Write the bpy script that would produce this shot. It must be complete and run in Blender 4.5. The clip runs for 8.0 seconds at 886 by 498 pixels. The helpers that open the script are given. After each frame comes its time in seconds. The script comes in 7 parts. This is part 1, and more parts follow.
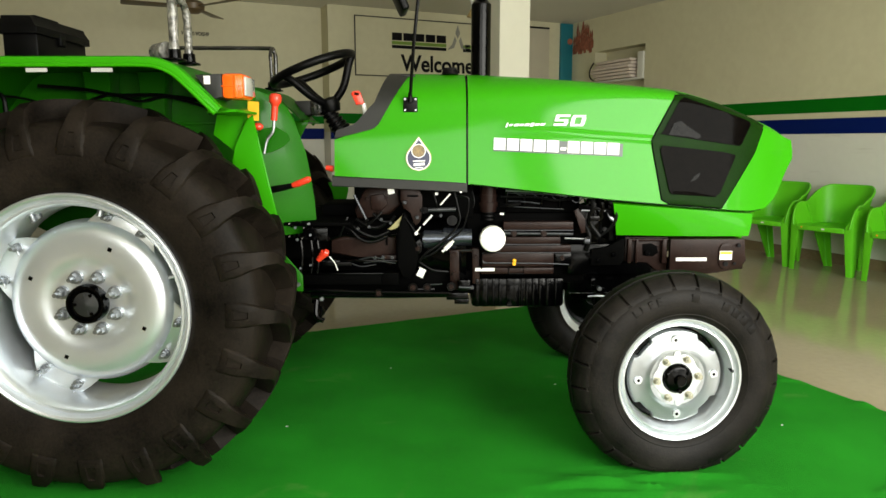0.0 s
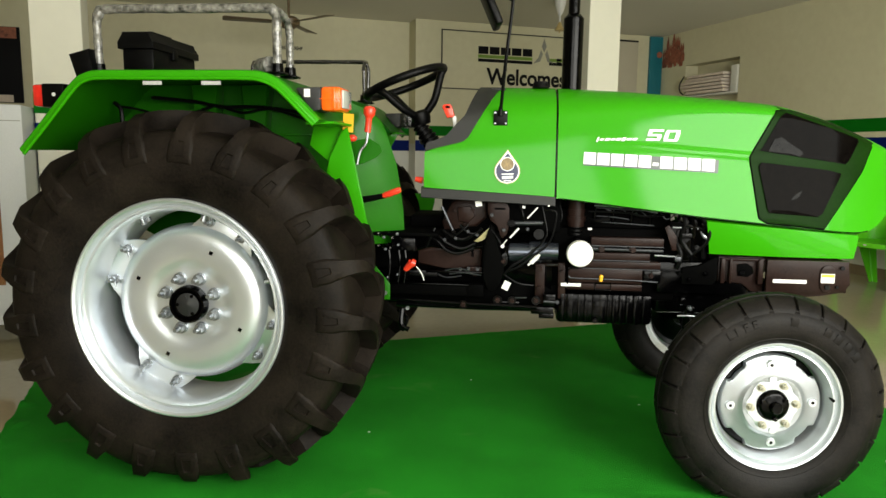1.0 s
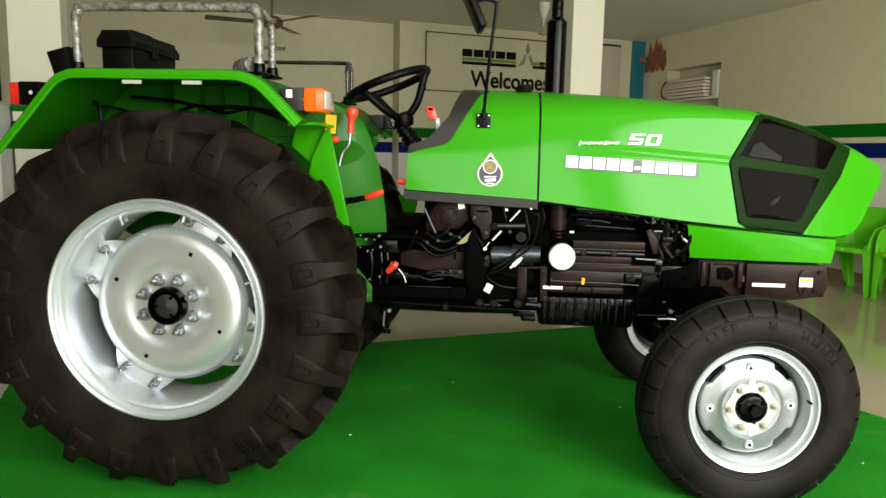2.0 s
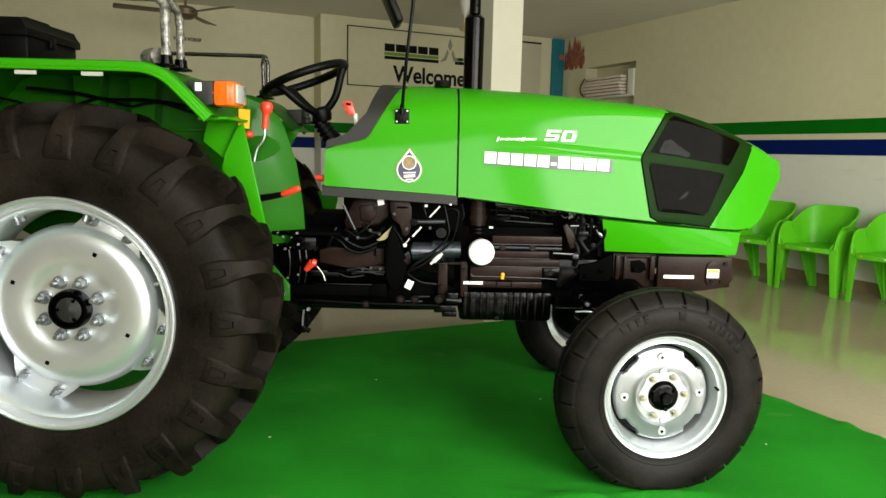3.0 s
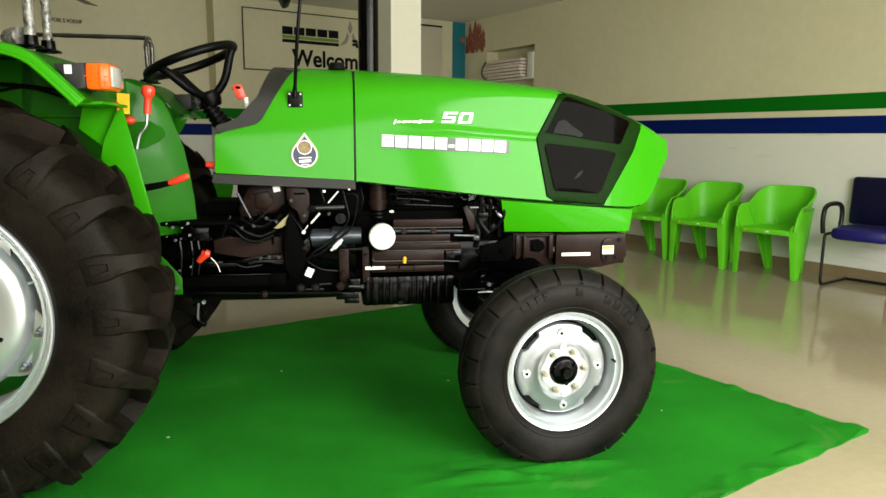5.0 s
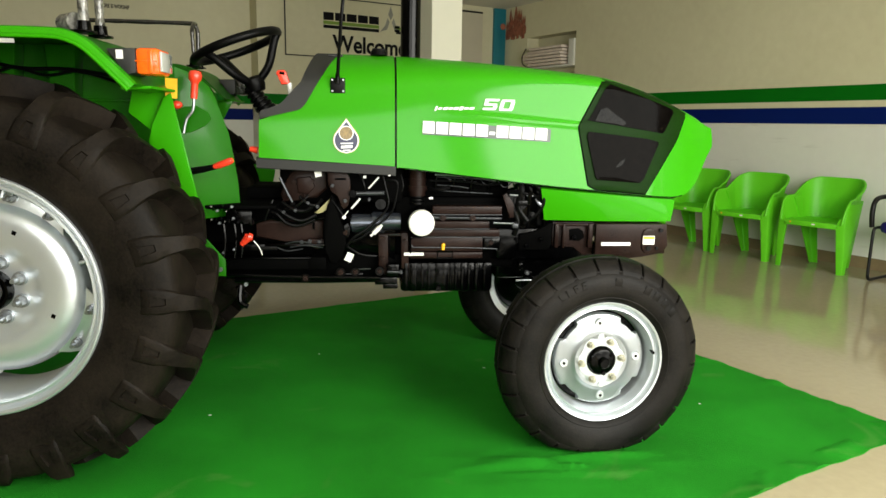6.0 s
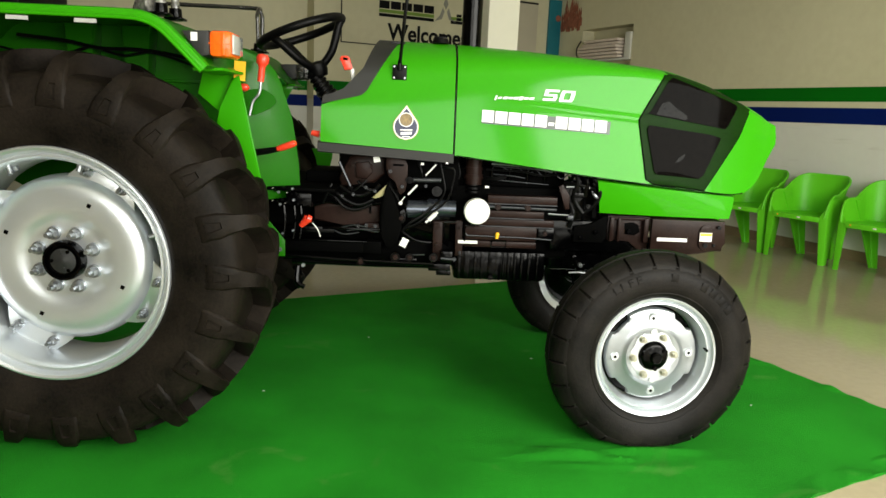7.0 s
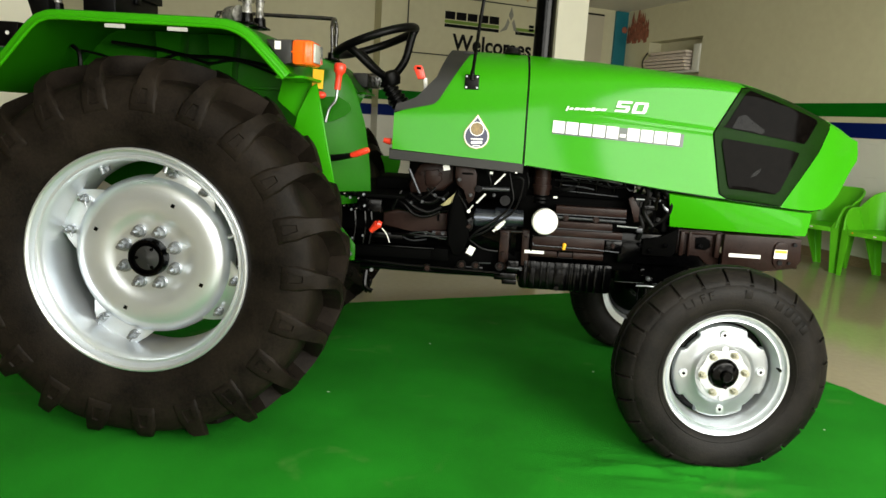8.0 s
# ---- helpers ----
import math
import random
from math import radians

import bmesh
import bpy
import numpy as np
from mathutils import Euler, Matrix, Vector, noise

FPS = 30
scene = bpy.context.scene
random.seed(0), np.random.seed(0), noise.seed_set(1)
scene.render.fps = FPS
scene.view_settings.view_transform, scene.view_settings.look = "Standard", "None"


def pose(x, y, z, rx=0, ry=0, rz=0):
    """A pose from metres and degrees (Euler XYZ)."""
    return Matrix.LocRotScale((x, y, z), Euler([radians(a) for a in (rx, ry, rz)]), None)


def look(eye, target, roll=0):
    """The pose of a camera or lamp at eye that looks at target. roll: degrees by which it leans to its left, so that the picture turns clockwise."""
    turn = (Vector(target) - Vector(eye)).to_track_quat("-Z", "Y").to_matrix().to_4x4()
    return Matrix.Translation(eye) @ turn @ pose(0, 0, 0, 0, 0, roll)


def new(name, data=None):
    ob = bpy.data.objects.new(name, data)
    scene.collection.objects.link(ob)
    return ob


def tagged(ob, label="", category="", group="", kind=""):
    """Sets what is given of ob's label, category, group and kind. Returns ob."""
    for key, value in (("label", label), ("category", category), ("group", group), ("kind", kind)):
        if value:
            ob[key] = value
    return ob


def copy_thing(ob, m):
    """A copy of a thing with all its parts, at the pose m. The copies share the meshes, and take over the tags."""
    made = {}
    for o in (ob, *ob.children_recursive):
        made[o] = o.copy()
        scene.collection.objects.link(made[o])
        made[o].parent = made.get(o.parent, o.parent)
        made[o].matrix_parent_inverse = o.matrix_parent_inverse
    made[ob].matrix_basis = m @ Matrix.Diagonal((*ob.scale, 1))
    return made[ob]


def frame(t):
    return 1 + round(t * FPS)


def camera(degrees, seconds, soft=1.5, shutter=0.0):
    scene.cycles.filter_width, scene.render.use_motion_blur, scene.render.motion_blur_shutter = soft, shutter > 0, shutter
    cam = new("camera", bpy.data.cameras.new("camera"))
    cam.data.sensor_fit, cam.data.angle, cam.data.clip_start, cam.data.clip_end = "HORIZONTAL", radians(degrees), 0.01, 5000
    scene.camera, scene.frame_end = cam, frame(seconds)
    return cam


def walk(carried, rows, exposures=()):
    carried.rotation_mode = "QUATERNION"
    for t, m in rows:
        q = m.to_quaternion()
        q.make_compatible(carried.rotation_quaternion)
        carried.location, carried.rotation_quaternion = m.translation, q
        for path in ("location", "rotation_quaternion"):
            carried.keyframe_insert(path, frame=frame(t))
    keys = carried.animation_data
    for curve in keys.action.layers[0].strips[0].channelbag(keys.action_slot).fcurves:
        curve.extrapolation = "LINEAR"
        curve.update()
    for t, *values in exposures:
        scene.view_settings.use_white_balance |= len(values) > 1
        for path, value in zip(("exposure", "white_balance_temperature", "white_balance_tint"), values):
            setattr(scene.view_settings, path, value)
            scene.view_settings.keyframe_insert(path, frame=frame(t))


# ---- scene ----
cam = camera(64.8, 8.0)
PATH = [
    (0, (1.198, -2.218, 1.188), (1.202, -0.241, 0.88), -0.1),
    (0.5, (1.18, -2.227, 1.186), (1.024, -0.254, 0.899), 0.0),
    (1, (1.165, -2.231, 1.189), (0.947, -0.262, 0.915), 0.7),
    (2.5, (1.175, -2.219, 1.19), (1.087, -0.239, 0.924), 1.4),
    (3, (1.194, -2.211, 1.192), (1.233, -0.23, 0.916), 1.3),
    (3.5, (1.207, -2.207, 1.191), (1.353, -0.232, 0.91), 0.9),
    (4, (1.23, -2.205, 1.193), (1.459, -0.24, 0.9), 0.3),
    (4.2, (1.232, -2.202, 1.189), (1.503, -0.242, 0.9), 0.2),
    (5.5, (1.237, -2.19, 1.185), (1.53, -0.24, 0.848), 0.4),
    (6, (1.222, -2.197, 1.185), (1.413, -0.238, 0.834), 0.9),
    (6.5, (1.2, -2.205, 1.178), (1.342, -0.244, 0.81), 1.6),
    (7, (1.175, -2.218, 1.174), (1.245, -0.255, 0.795), 2.5),
    (7.5, (1.147, -2.226, 1.17), (1.155, -0.261, 0.794), 3.1),
    (8, (1.126, -2.238, 1.168), (1.039, -0.273, 0.809), 3.4),
]
EXPOSURE = [(0, -0.16), (2.5, -0.15), (4, -0.10), (5.5, -0.12), (6.5, -0.16), (7.5, -0.21), (8, -0.21)]
walk(cam, [(t, look(eye, target, roll)) for t, eye, target, roll in PATH], EXPOSURE)

# ---- world and daylight ----
YAW = 25.0
ROOM = pose(3.216, 8.296, 0, 0, 0, YAW)      # origin in the far corner; x along the back wall, y into the back wall
world = bpy.data.worlds.new("sky")
scene.world = world
world.use_nodes = True
wn = world.node_tree.nodes
sky = wn.new("ShaderNodeTexSky")
sky.sky_type, sky.sun_disc = "NISHITA", False
sky.sun_elevation, sky.sun_rotation = radians(55), radians(60)
wn["Background"].inputs["Strength"].default_value = 0.15
world.node_tree.links.new(sky.outputs["Color"], wn["Background"].inputs["Color"])
sun = new("sun", bpy.data.lights.new("sun", "SUN"))
sun.data.energy, sun.data.angle, sun.data.color = 4.5, radians(0.6), (1.0, 0.94, 0.86)
sun.matrix_world = ROOM @ look((0, 0, 20), (3.0, -14.0, 0))


def opening_light(name, x, y, z, sx, sz, power, rz, rx=52):
    ob = new(name, bpy.data.lights.new(name, "AREA"))
    ob.data.shape, ob.data.size, ob.data.size_y = "RECTANGLE", sx, sz
    ob.data.energy, ob.data.color = power, (0.98, 0.965, 0.875)
    ob.matrix_world = ROOM @ pose(x, y, z, rx, 0, rz)
    return ob


# the sky's light in the wide shop-front opening
opening_light("shopfront_daylight", -4.15, -10.15, 1.78, 3.0, 1.9, 325, 0)
opening_light("shopfront_bay_daylight", -7.05, -10.15, 1.80, 2.0, 1.9, 104, 0)
# low fill lamp added in the opening, in place of light from the yard
opening_light("yard_bounce_fill", -4.6, -10.14, 0.35, 4.8, 0.6, 50, 0, 120)
YC = 0.88                                    # the tractor's centre line


# ---- materials ----
def mat(name, color, rough=0.5, metal=0.0, coat=0.0, var=0.15, scale=6.0, fine=120.0, bump=0.0, bump_scale=90.0,
        rough_var=0.1, spec=0.5, tint=None, stain=0.0, dust=0.0, coat_rough=0.10):
    m = bpy.data.materials.new(name)
    m.use_nodes = True
    nt = m.node_tree
    b = nt.nodes["Principled BSDF"]
    tc = nt.nodes.new("ShaderNodeTexCoord")
    n1 = nt.nodes.new("ShaderNodeTexNoise")
    n1.inputs["Scale"].default_value, n1.inputs["Detail"].default_value = scale, 5.0
    n2 = nt.nodes.new("ShaderNodeTexNoise")
    n2.inputs["Scale"].default_value, n2.inputs["Detail"].default_value = fine, 3.0
    nt.links.new(tc.outputs["Object"], n1.inputs["Vector"])
    nt.links.new(tc.outputs["Object"], n2.inputs["Vector"])
    mixn = nt.nodes.new("ShaderNodeMath")
    mixn.operation = "MULTIPLY_ADD"
    mixn.inputs[1].default_value, mixn.inputs[2].default_value = 0.4, 0.0
    nt.links.new(n2.outputs["Fac"], mixn.inputs[0])
    addn = nt.nodes.new("ShaderNodeMath")
    addn.operation = "MULTIPLY_ADD"
    addn.inputs[1].default_value = 0.6
    nt.links.new(n1.outputs["Fac"], addn.inputs[0])
    nt.links.new(mixn.outputs[0], addn.inputs[2])
    ramp = nt.nodes.new("ShaderNodeValToRGB")
    e = ramp.color_ramp.elements
    e[0].position, e[1].position = 0.33, 0.67
    lo = [c * (1 - var) for c in color]
    hi = [min(1.0, c * (1 + var)) for c in (tint or color)]
    e[0].color, e[1].color = (*lo, 1), (*hi, 1)
    nt.links.new(addn.outputs[0], ramp.inputs["Fac"])
    nt.links.new(ramp.outputs["Color"], b.inputs["Base Color"])
    if stain:
        mp = nt.nodes.new("ShaderNodeMapping")
        mp.inputs["Scale"].default_value = (1.0, 1.0, 7.0)
        ns = nt.nodes.new("ShaderNodeTexNoise")
        ns.inputs["Scale"].default_value, ns.inputs["Detail"].default_value = 1.7, 6.0
        rs = nt.nodes.new("ShaderNodeValToRGB")
        rs.color_ramp.elements[0].position, rs.color_ramp.elements[1].position = 0.62, 0.74
        rs.color_ramp.elements[0].color, rs.color_ramp.elements[1].color = (0, 0, 0, 1), (stain, stain, stain, 1)
        mx = nt.nodes.new("ShaderNodeMixRGB")
        mx.inputs["Color2"].default_value = (color[0] * 0.5, color[1] * 0.47, color[2] * 0.40, 1)
        nt.links.new(tc.outputs["Object"], mp.inputs["Vector"])
        nt.links.new(mp.outputs["Vector"], ns.inputs["Vector"])
        nt.links.new(ns.outputs["Fac"], rs.inputs["Fac"])
        nt.links.new(rs.outputs["Color"], mx.inputs["Fac"])
        nt.links.new(ramp.outputs["Color"], mx.inputs["Color1"])
        nt.links.new(mx.outputs["Color"], b.inputs["Base Color"])
    if dust:
        nd = nt.nodes.new("ShaderNodeTexNoise")
        nd.inputs["Scale"].default_value, nd.inputs["Detail"].default_value, nd.inputs["Distortion"].default_value = 2.6, 8.0, 1.5
        rd = nt.nodes.new("ShaderNodeValToRGB")
        rd.color_ramp.elements[0].position, rd.color_ramp.elements[1].position = 0.63, 0.76
        rd.color_ramp.elements[0].color, rd.color_ramp.elements[1].color = (0, 0, 0, 1), (dust, dust, dust, 1)
        mx = nt.nodes.new("ShaderNodeMixRGB")
        mx.inputs["Color2"].default_value = (0.20, 0.26, 0.10, 1)
        nt.links.new(tc.outputs["Object"], nd.inputs["Vector"])
        nt.links.new(nd.outputs["Fac"], rd.inputs["Fac"])
        nt.links.new(rd.outputs["Color"], mx.inputs["Fac"])
        nt.links.new(ramp.outputs["Color"], mx.inputs["Color1"])
        nt.links.new(mx.outputs["Color"], b.inputs["Base Color"])
    mr = nt.nodes.new("ShaderNodeMapRange")
    mr.inputs["To Min"].default_value = max(0.02, rough - rough_var)
    mr.inputs["To Max"].default_value = min(1.0, rough + rough_var)
    nt.links.new(addn.outputs[0], mr.inputs["Value"])
    nt.links.new(mr.outputs["Result"], b.inputs["Roughness"])
    b.inputs["Metallic"].default_value = metal
    b.inputs["Coat Weight"].default_value = coat
    b.inputs["Coat Roughness"].default_value = coat_rough
    b.inputs["Specular IOR Level"].default_value = spec
    if bump:
        n3 = nt.nodes.new("ShaderNodeTexNoise")
        n3.inputs["Scale"].default_value, n3.inputs["Detail"].default_value = bump_scale, 4.0
        nt.links.new(tc.outputs["Object"], n3.inputs["Vector"])
        bp = nt.nodes.new("ShaderNodeBump")
        bp.inputs["Strength"].default_value, bp.inputs["Distance"].default_value = bump, 0.01
        nt.links.new(n3.outputs["Fac"], bp.inputs["Height"])
        nt.links.new(bp.outputs["Normal"], b.inputs["Normal"])
    return m


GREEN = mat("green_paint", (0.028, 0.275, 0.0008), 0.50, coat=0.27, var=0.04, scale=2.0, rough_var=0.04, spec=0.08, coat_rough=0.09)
# The tractor's green, darkened in its base for fender faces lying in shade.
GREEN_SHADED = mat("shaded_green_paint", (0.010, 0.112, 0.0008), 0.40, coat=0.12, var=0.10, scale=4.0, spec=0.15, coat_rough=0.10)
RUBBERF = mat("black_rubber", (0.0034, 0.0032, 0.0030), 0.50, var=0.50, scale=9, tint=(0.0092, 0.0078, 0.0067), bump=0.10, bump_scale=170, spec=0.11)
RUBBER = mat("rubber", (0.0036, 0.0027, 0.0020), 0.54, var=0.45, scale=7, tint=(0.0112, 0.0084, 0.0061), bump=0.10, bump_scale=160, spec=0.09)
SILVER = mat("silver_wheel_paint", (0.76, 0.80, 0.845), 0.33, metal=0.82, var=0.06, scale=5, fine=420, bump=0.03, bump_scale=420)
PALES = mat("pale_silver_paint", (0.62, 0.655, 0.68), 0.34, metal=0.76, var=0.06, scale=5, fine=420, bump=0.03, bump_scale=420)
ZINC = mat("zinc_plated_steel", (0.33, 0.35, 0.37), 0.35, metal=0.9, var=0.2, scale=20)
BRASSY = mat("yellow_passivated_steel", (0.38, 0.37, 0.29), 0.38, metal=0.7, var=0.2, scale=20)
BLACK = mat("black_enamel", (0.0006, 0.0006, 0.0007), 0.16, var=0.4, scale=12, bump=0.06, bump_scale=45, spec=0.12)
BLACKP = mat("black_plastic", (0.0014, 0.0014, 0.0015), 0.40, var=0.2, scale=20, bump=0.05, bump_scale=200, spec=0.12)
BROWNK = mat("dark_brown_cast_iron", (0.0160, 0.0085, 0.0068), 0.30, var=0.35, scale=15, bump=0.02, bump_scale=120, spec=0.10)
GREYT = mat("charcoal_plastic", (0.0125, 0.0127, 0.0128), 0.55, var=0.12, scale=20, bump=0.05, bump_scale=220)
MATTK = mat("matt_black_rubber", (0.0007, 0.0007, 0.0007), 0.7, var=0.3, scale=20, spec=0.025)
PALEG = mat("pale_strap_plastic", (0.30, 0.27, 0.13), 0.5, var=0.15, scale=20)
DARKS = mat("dark_dull_steel", (0.050, 0.053, 0.058), 0.42, metal=0.7, var=0.4, scale=25)
# A black starter's bluish reflection is mixed into this base colour.
STEELB = mat("steel_with_bluish_sheen", (0.075, 0.085, 0.105), 0.24, metal=0.75, var=0.3, scale=25, spec=0.4)
MASKG = mat("smoked_green_lens_frame", (0.005, 0.022, 0.002), 0.35, var=0.2, scale=8, spec=0.03)
LENSD = mat("smoked_dark_lens", (0.0026, 0.0021, 0.0018), 0.08, var=0.5, scale=40, spec=0.014, rough_var=0.02)
# Dim tone for glints painted onto the headlight lenses.
GLINT = mat("dim_lens_glint", (0.0055, 0.0055, 0.0052), 0.25, var=0.9, scale=26, fine=60, spec=0.05)
WHITE = mat("white_plastic", (0.80, 0.80, 0.77), 0.40, var=0.04, scale=9)
RED = mat("red_plastic", (0.75, 0.045, 0.018), 0.35, coat=0.3, var=0.08, scale=12)
AMBER = mat("amber_lens", (0.90, 0.125, 0.006), 0.25, coat=0.25, var=0.15, scale=25)
REDL = mat("red_lens", (0.65, 0.02, 0.012), 0.15, coat=0.8, var=0.15, scale=25)
GLASSY = mat("clear_lens", (0.45, 0.46, 0.44), 0.12, coat=0.8, var=0.1, scale=25)
YELLOW = mat("yellow_sticker", (0.88, 0.46, 0.02), 0.45, var=0.1, scale=25)
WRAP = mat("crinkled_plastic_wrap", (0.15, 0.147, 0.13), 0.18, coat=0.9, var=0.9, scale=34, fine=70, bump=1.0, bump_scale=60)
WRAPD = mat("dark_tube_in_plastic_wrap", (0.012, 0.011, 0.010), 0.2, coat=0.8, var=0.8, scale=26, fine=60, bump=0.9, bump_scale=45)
NAVY = mat("navy_print", (0.010, 0.014, 0.055), 0.35, var=0.05)
GOLD = mat("gold_print", (0.55, 0.42, 0.18), 0.35, var=0.15, scale=40)
GOLDD = mat("dull_gold_print", (0.20, 0.135, 0.045), 0.35, var=0.4, scale=60)
DECAL = mat("white_vinyl", (0.82, 0.83, 0.82), 0.35, var=0.02)
DECALG = mat("grey_vinyl", (0.045, 0.060, 0.055), 0.35, var=0.05)
WALL = mat("cream_wall_paint", (0.64, 0.605, 0.410), 0.62, var=0.03, scale=0.8, fine=12, bump=0.006, bump_scale=40, tint=(0.67, 0.642, 0.450))
WALLW = mat("off_white_wall_paint", (0.74, 0.74, 0.68), 0.6, var=0.03, scale=0.9, fine=12, bump=0.006, bump_scale=40, stain=0.35)
# Cream raised above the wall's, putting the columns' strong front light into colour.
COLUMN = mat("lit_column_cream", (0.78, 0.765, 0.64), 0.6, var=0.03, scale=0.9, fine=12, bump=0.006, bump_scale=40)
CEIL = mat("white_ceiling_paint", (0.76, 0.74, 0.66), 0.7, var=0.04, scale=0.7, bump=0.05, bump_scale=30)
STRG = mat("green_wall_stripe", (0.0022, 0.140, 0.0055), 0.6, var=0.06, scale=1.5, spec=0.08)
STRB = mat("blue_wall_stripe", (0.0015, 0.011, 0.115), 0.6, var=0.06, scale=1.5, spec=0.08)
FLOOR = mat("polished_tan_tile", (0.345, 0.297, 0.190), 0.09, var=0.05, scale=1.1, fine=26, rough_var=0.035, tint=(0.366, 0.320, 0.208))
SKIRT = mat("brown_tile_skirting", (0.24, 0.18, 0.10), 0.25, var=0.15, scale=3)
CARPET = mat("green_felt_carpet", (0.010, 0.175, 0.008), 0.95, var=0.24, scale=1.9, fine=260, bump=0.6, bump_scale=380, spec=0.1, tint=(0.014, 0.225, 0.012), dust=0.20)
TEAL = mat("teal_door_paint", (0.008, 0.17, 0.22), 0.5, var=0.1, scale=3)
LEAFG = mat("lime_green_plastic", (0.120, 0.58, 0.014), 0.42, var=0.06, scale=5, spec=0.35)
BLUEF = mat("navy_blue_vinyl", (0.009, 0.008, 0.125), 0.5, var=0.2, scale=8, bump=0.12, bump_scale=160, spec=0.35)
# Navy for the backrest, set darker than the seat's.
BLUEB = mat("darker_navy_back", (0.0035, 0.0035, 0.026), 0.36, var=0.25, scale=8, bump=0.15, bump_scale=60, spec=0.25)
TUBEK = mat("black_powder_coat", (0.007, 0.007, 0.007), 0.4, var=0.2, scale=20, spec=0.3)
PAPER = mat("stacked_paper", (0.72, 0.62, 0.54), 0.8, var=0.12, scale=14, fine=90)
PADB = mat("brown_cooling_pad", (0.36, 0.17, 0.075), 0.9, var=0.3, scale=10, bump=0.6, bump_scale=60, spec=0.1)
COOLW = mat("white_sheet_metal", (0.72, 0.74, 0.75), 0.4, var=0.05, scale=3)
FANB = mat("brown_fan_paint", (0.14, 0.095, 0.045), 0.4, var=0.15, scale=6)
PRINTK = mat("black_print", (0.006, 0.006, 0.007), 0.6, var=0.1, spec=0.1)
PRINTG = mat("green_print", (0.17, 0.30, 0.03), 0.5, var=0.08)
PRINTS = mat("grey_print", (0.28, 0.28, 0.24), 0.5, var=0.2, scale=20)
PRINTR = mat("red_brown_print", (0.30, 0.10, 0.055), 0.6, var=0.6, scale=22, fine=60)
BEIGE = mat("beige_door_paint", (0.58, 0.54, 0.42), 0.5, var=0.06, scale=2)
OUTG = mat("concrete_yard", (0.20, 0.185, 0.15), 0.85, var=0.15, scale=0.6, bump=0.2, bump_scale=20)
OUTW = mat("backdrop_render", (0.16, 0.15, 0.12), 0.8, var=0.2, scale=0.4)


# ---- mesh helpers ----
def part(name, bm, material, parent=None, label="", smooth=40):
    me = bpy.data.meshes.new(name)
    bmesh.ops.recalc_face_normals(bm, faces=bm.faces[:])
    bm.to_mesh(me)
    bm.free()
    me.materials.append(material)
    if smooth:
        me.polygons.foreach_set("use_smooth", [True] * len(me.polygons))
        me.set_sharp_from_angle(angle=radians(smooth))
    ob = new(name, me)
    if parent is not None:
        ob.parent = parent
        ob.matrix_parent_inverse = parent.matrix_basis.inverted()
    if label:
        ob["label"] = label
    return ob


def thing(name, label, category, at=None, group="", kind=""):
    ob = new(name)
    ob.empty_display_size = 0.1
    if at is not None:
        ob.matrix_basis = at
    return tagged(ob, label, category, group, kind)


def box(bm, c, s, m=None, bevel=0.0, seg=2):
    g = bmesh.ops.create_cube(bm, size=1.0, matrix=(m or Matrix()) @ Matrix.Translation(c) @ Matrix.Diagonal((*s, 1)))
    if bevel:
        es = list({e for v in g["verts"] for e in v.link_edges})
        bmesh.ops.bevel(bm, geom=es, offset=bevel, segments=seg, affect="EDGES", profile=0.5)
    return bm


def cyl(bm, a, b, r, r2=None, seg=18, m=None):
    a, b = Vector(a), Vector(b)
    if m is not None:
        a, b = m @ a, m @ b
    d = b - a
    q = d.to_track_quat("Z", "Y").to_matrix().to_4x4()
    bmesh.ops.create_cone(bm, cap_ends=True, cap_tris=False, segments=seg, radius1=r, radius2=r if r2 is None else r2,
                          depth=d.length, matrix=Matrix.Translation((a + b) / 2) @ q)
    return bm


def ball(bm, c, r, seg=14, s=(1, 1, 1)):
    bmesh.ops.create_uvsphere(bm, u_segments=seg, v_segments=max(6, seg // 2 + 2), radius=r, matrix=Matrix.Translation(c) @ Matrix.Diagonal((*s, 1)))
    return bm


def smooth_path(pts, n=6):
    pts = [Vector(p) for p in pts]
    out = []
    for i in range(len(pts) - 1):
        p0, p1, p2, p3 = pts[max(i - 1, 0)], pts[i], pts[i + 1], pts[min(i + 2, len(pts) - 1)]
        for k in range(n):
            t = k / n
            out.append(0.5 * ((2 * p1) + (p2 - p0) * t + (2 * p0 - 5 * p1 + 4 * p2 - p3) * t * t + (3 * p1 - p0 - 3 * p2 + p3) * t ** 3))
    return out + [pts[-1]]


def tube(bm, pts, r, seg=8, closed=False, radii=None):
    pts = [Vector(p) for p in pts]
    n = len(pts)
    rings, up = [], None
    for i, p in enumerate(pts):
        a = pts[i - 1] if (i or closed) else p
        b = pts[(i + 1) % n] if (i < n - 1 or closed) else p
        d = (b - a).normalized()
        if up is None:
            up = d.orthogonal().normalized()
        up = (up - d * up.dot(d)).normalized()
        side = d.cross(up)
        rr = radii[i] if radii else r
        rings.append([bm.verts.new(p + (up * math.cos(t) + side * math.sin(t)) * rr) for t in (2 * math.pi * k / seg for k in range(seg))])
    for i in range(n if closed else n - 1):
        a, b = rings[i], rings[(i + 1) % n]
        for k in range(seg):
            bm.faces.new((a[k], a[(k + 1) % seg], b[(k + 1) % seg], b[k]))
    if not closed:
        bm.faces.new(rings[0][::-1])
        bm.faces.new(rings[-1])
    return bm


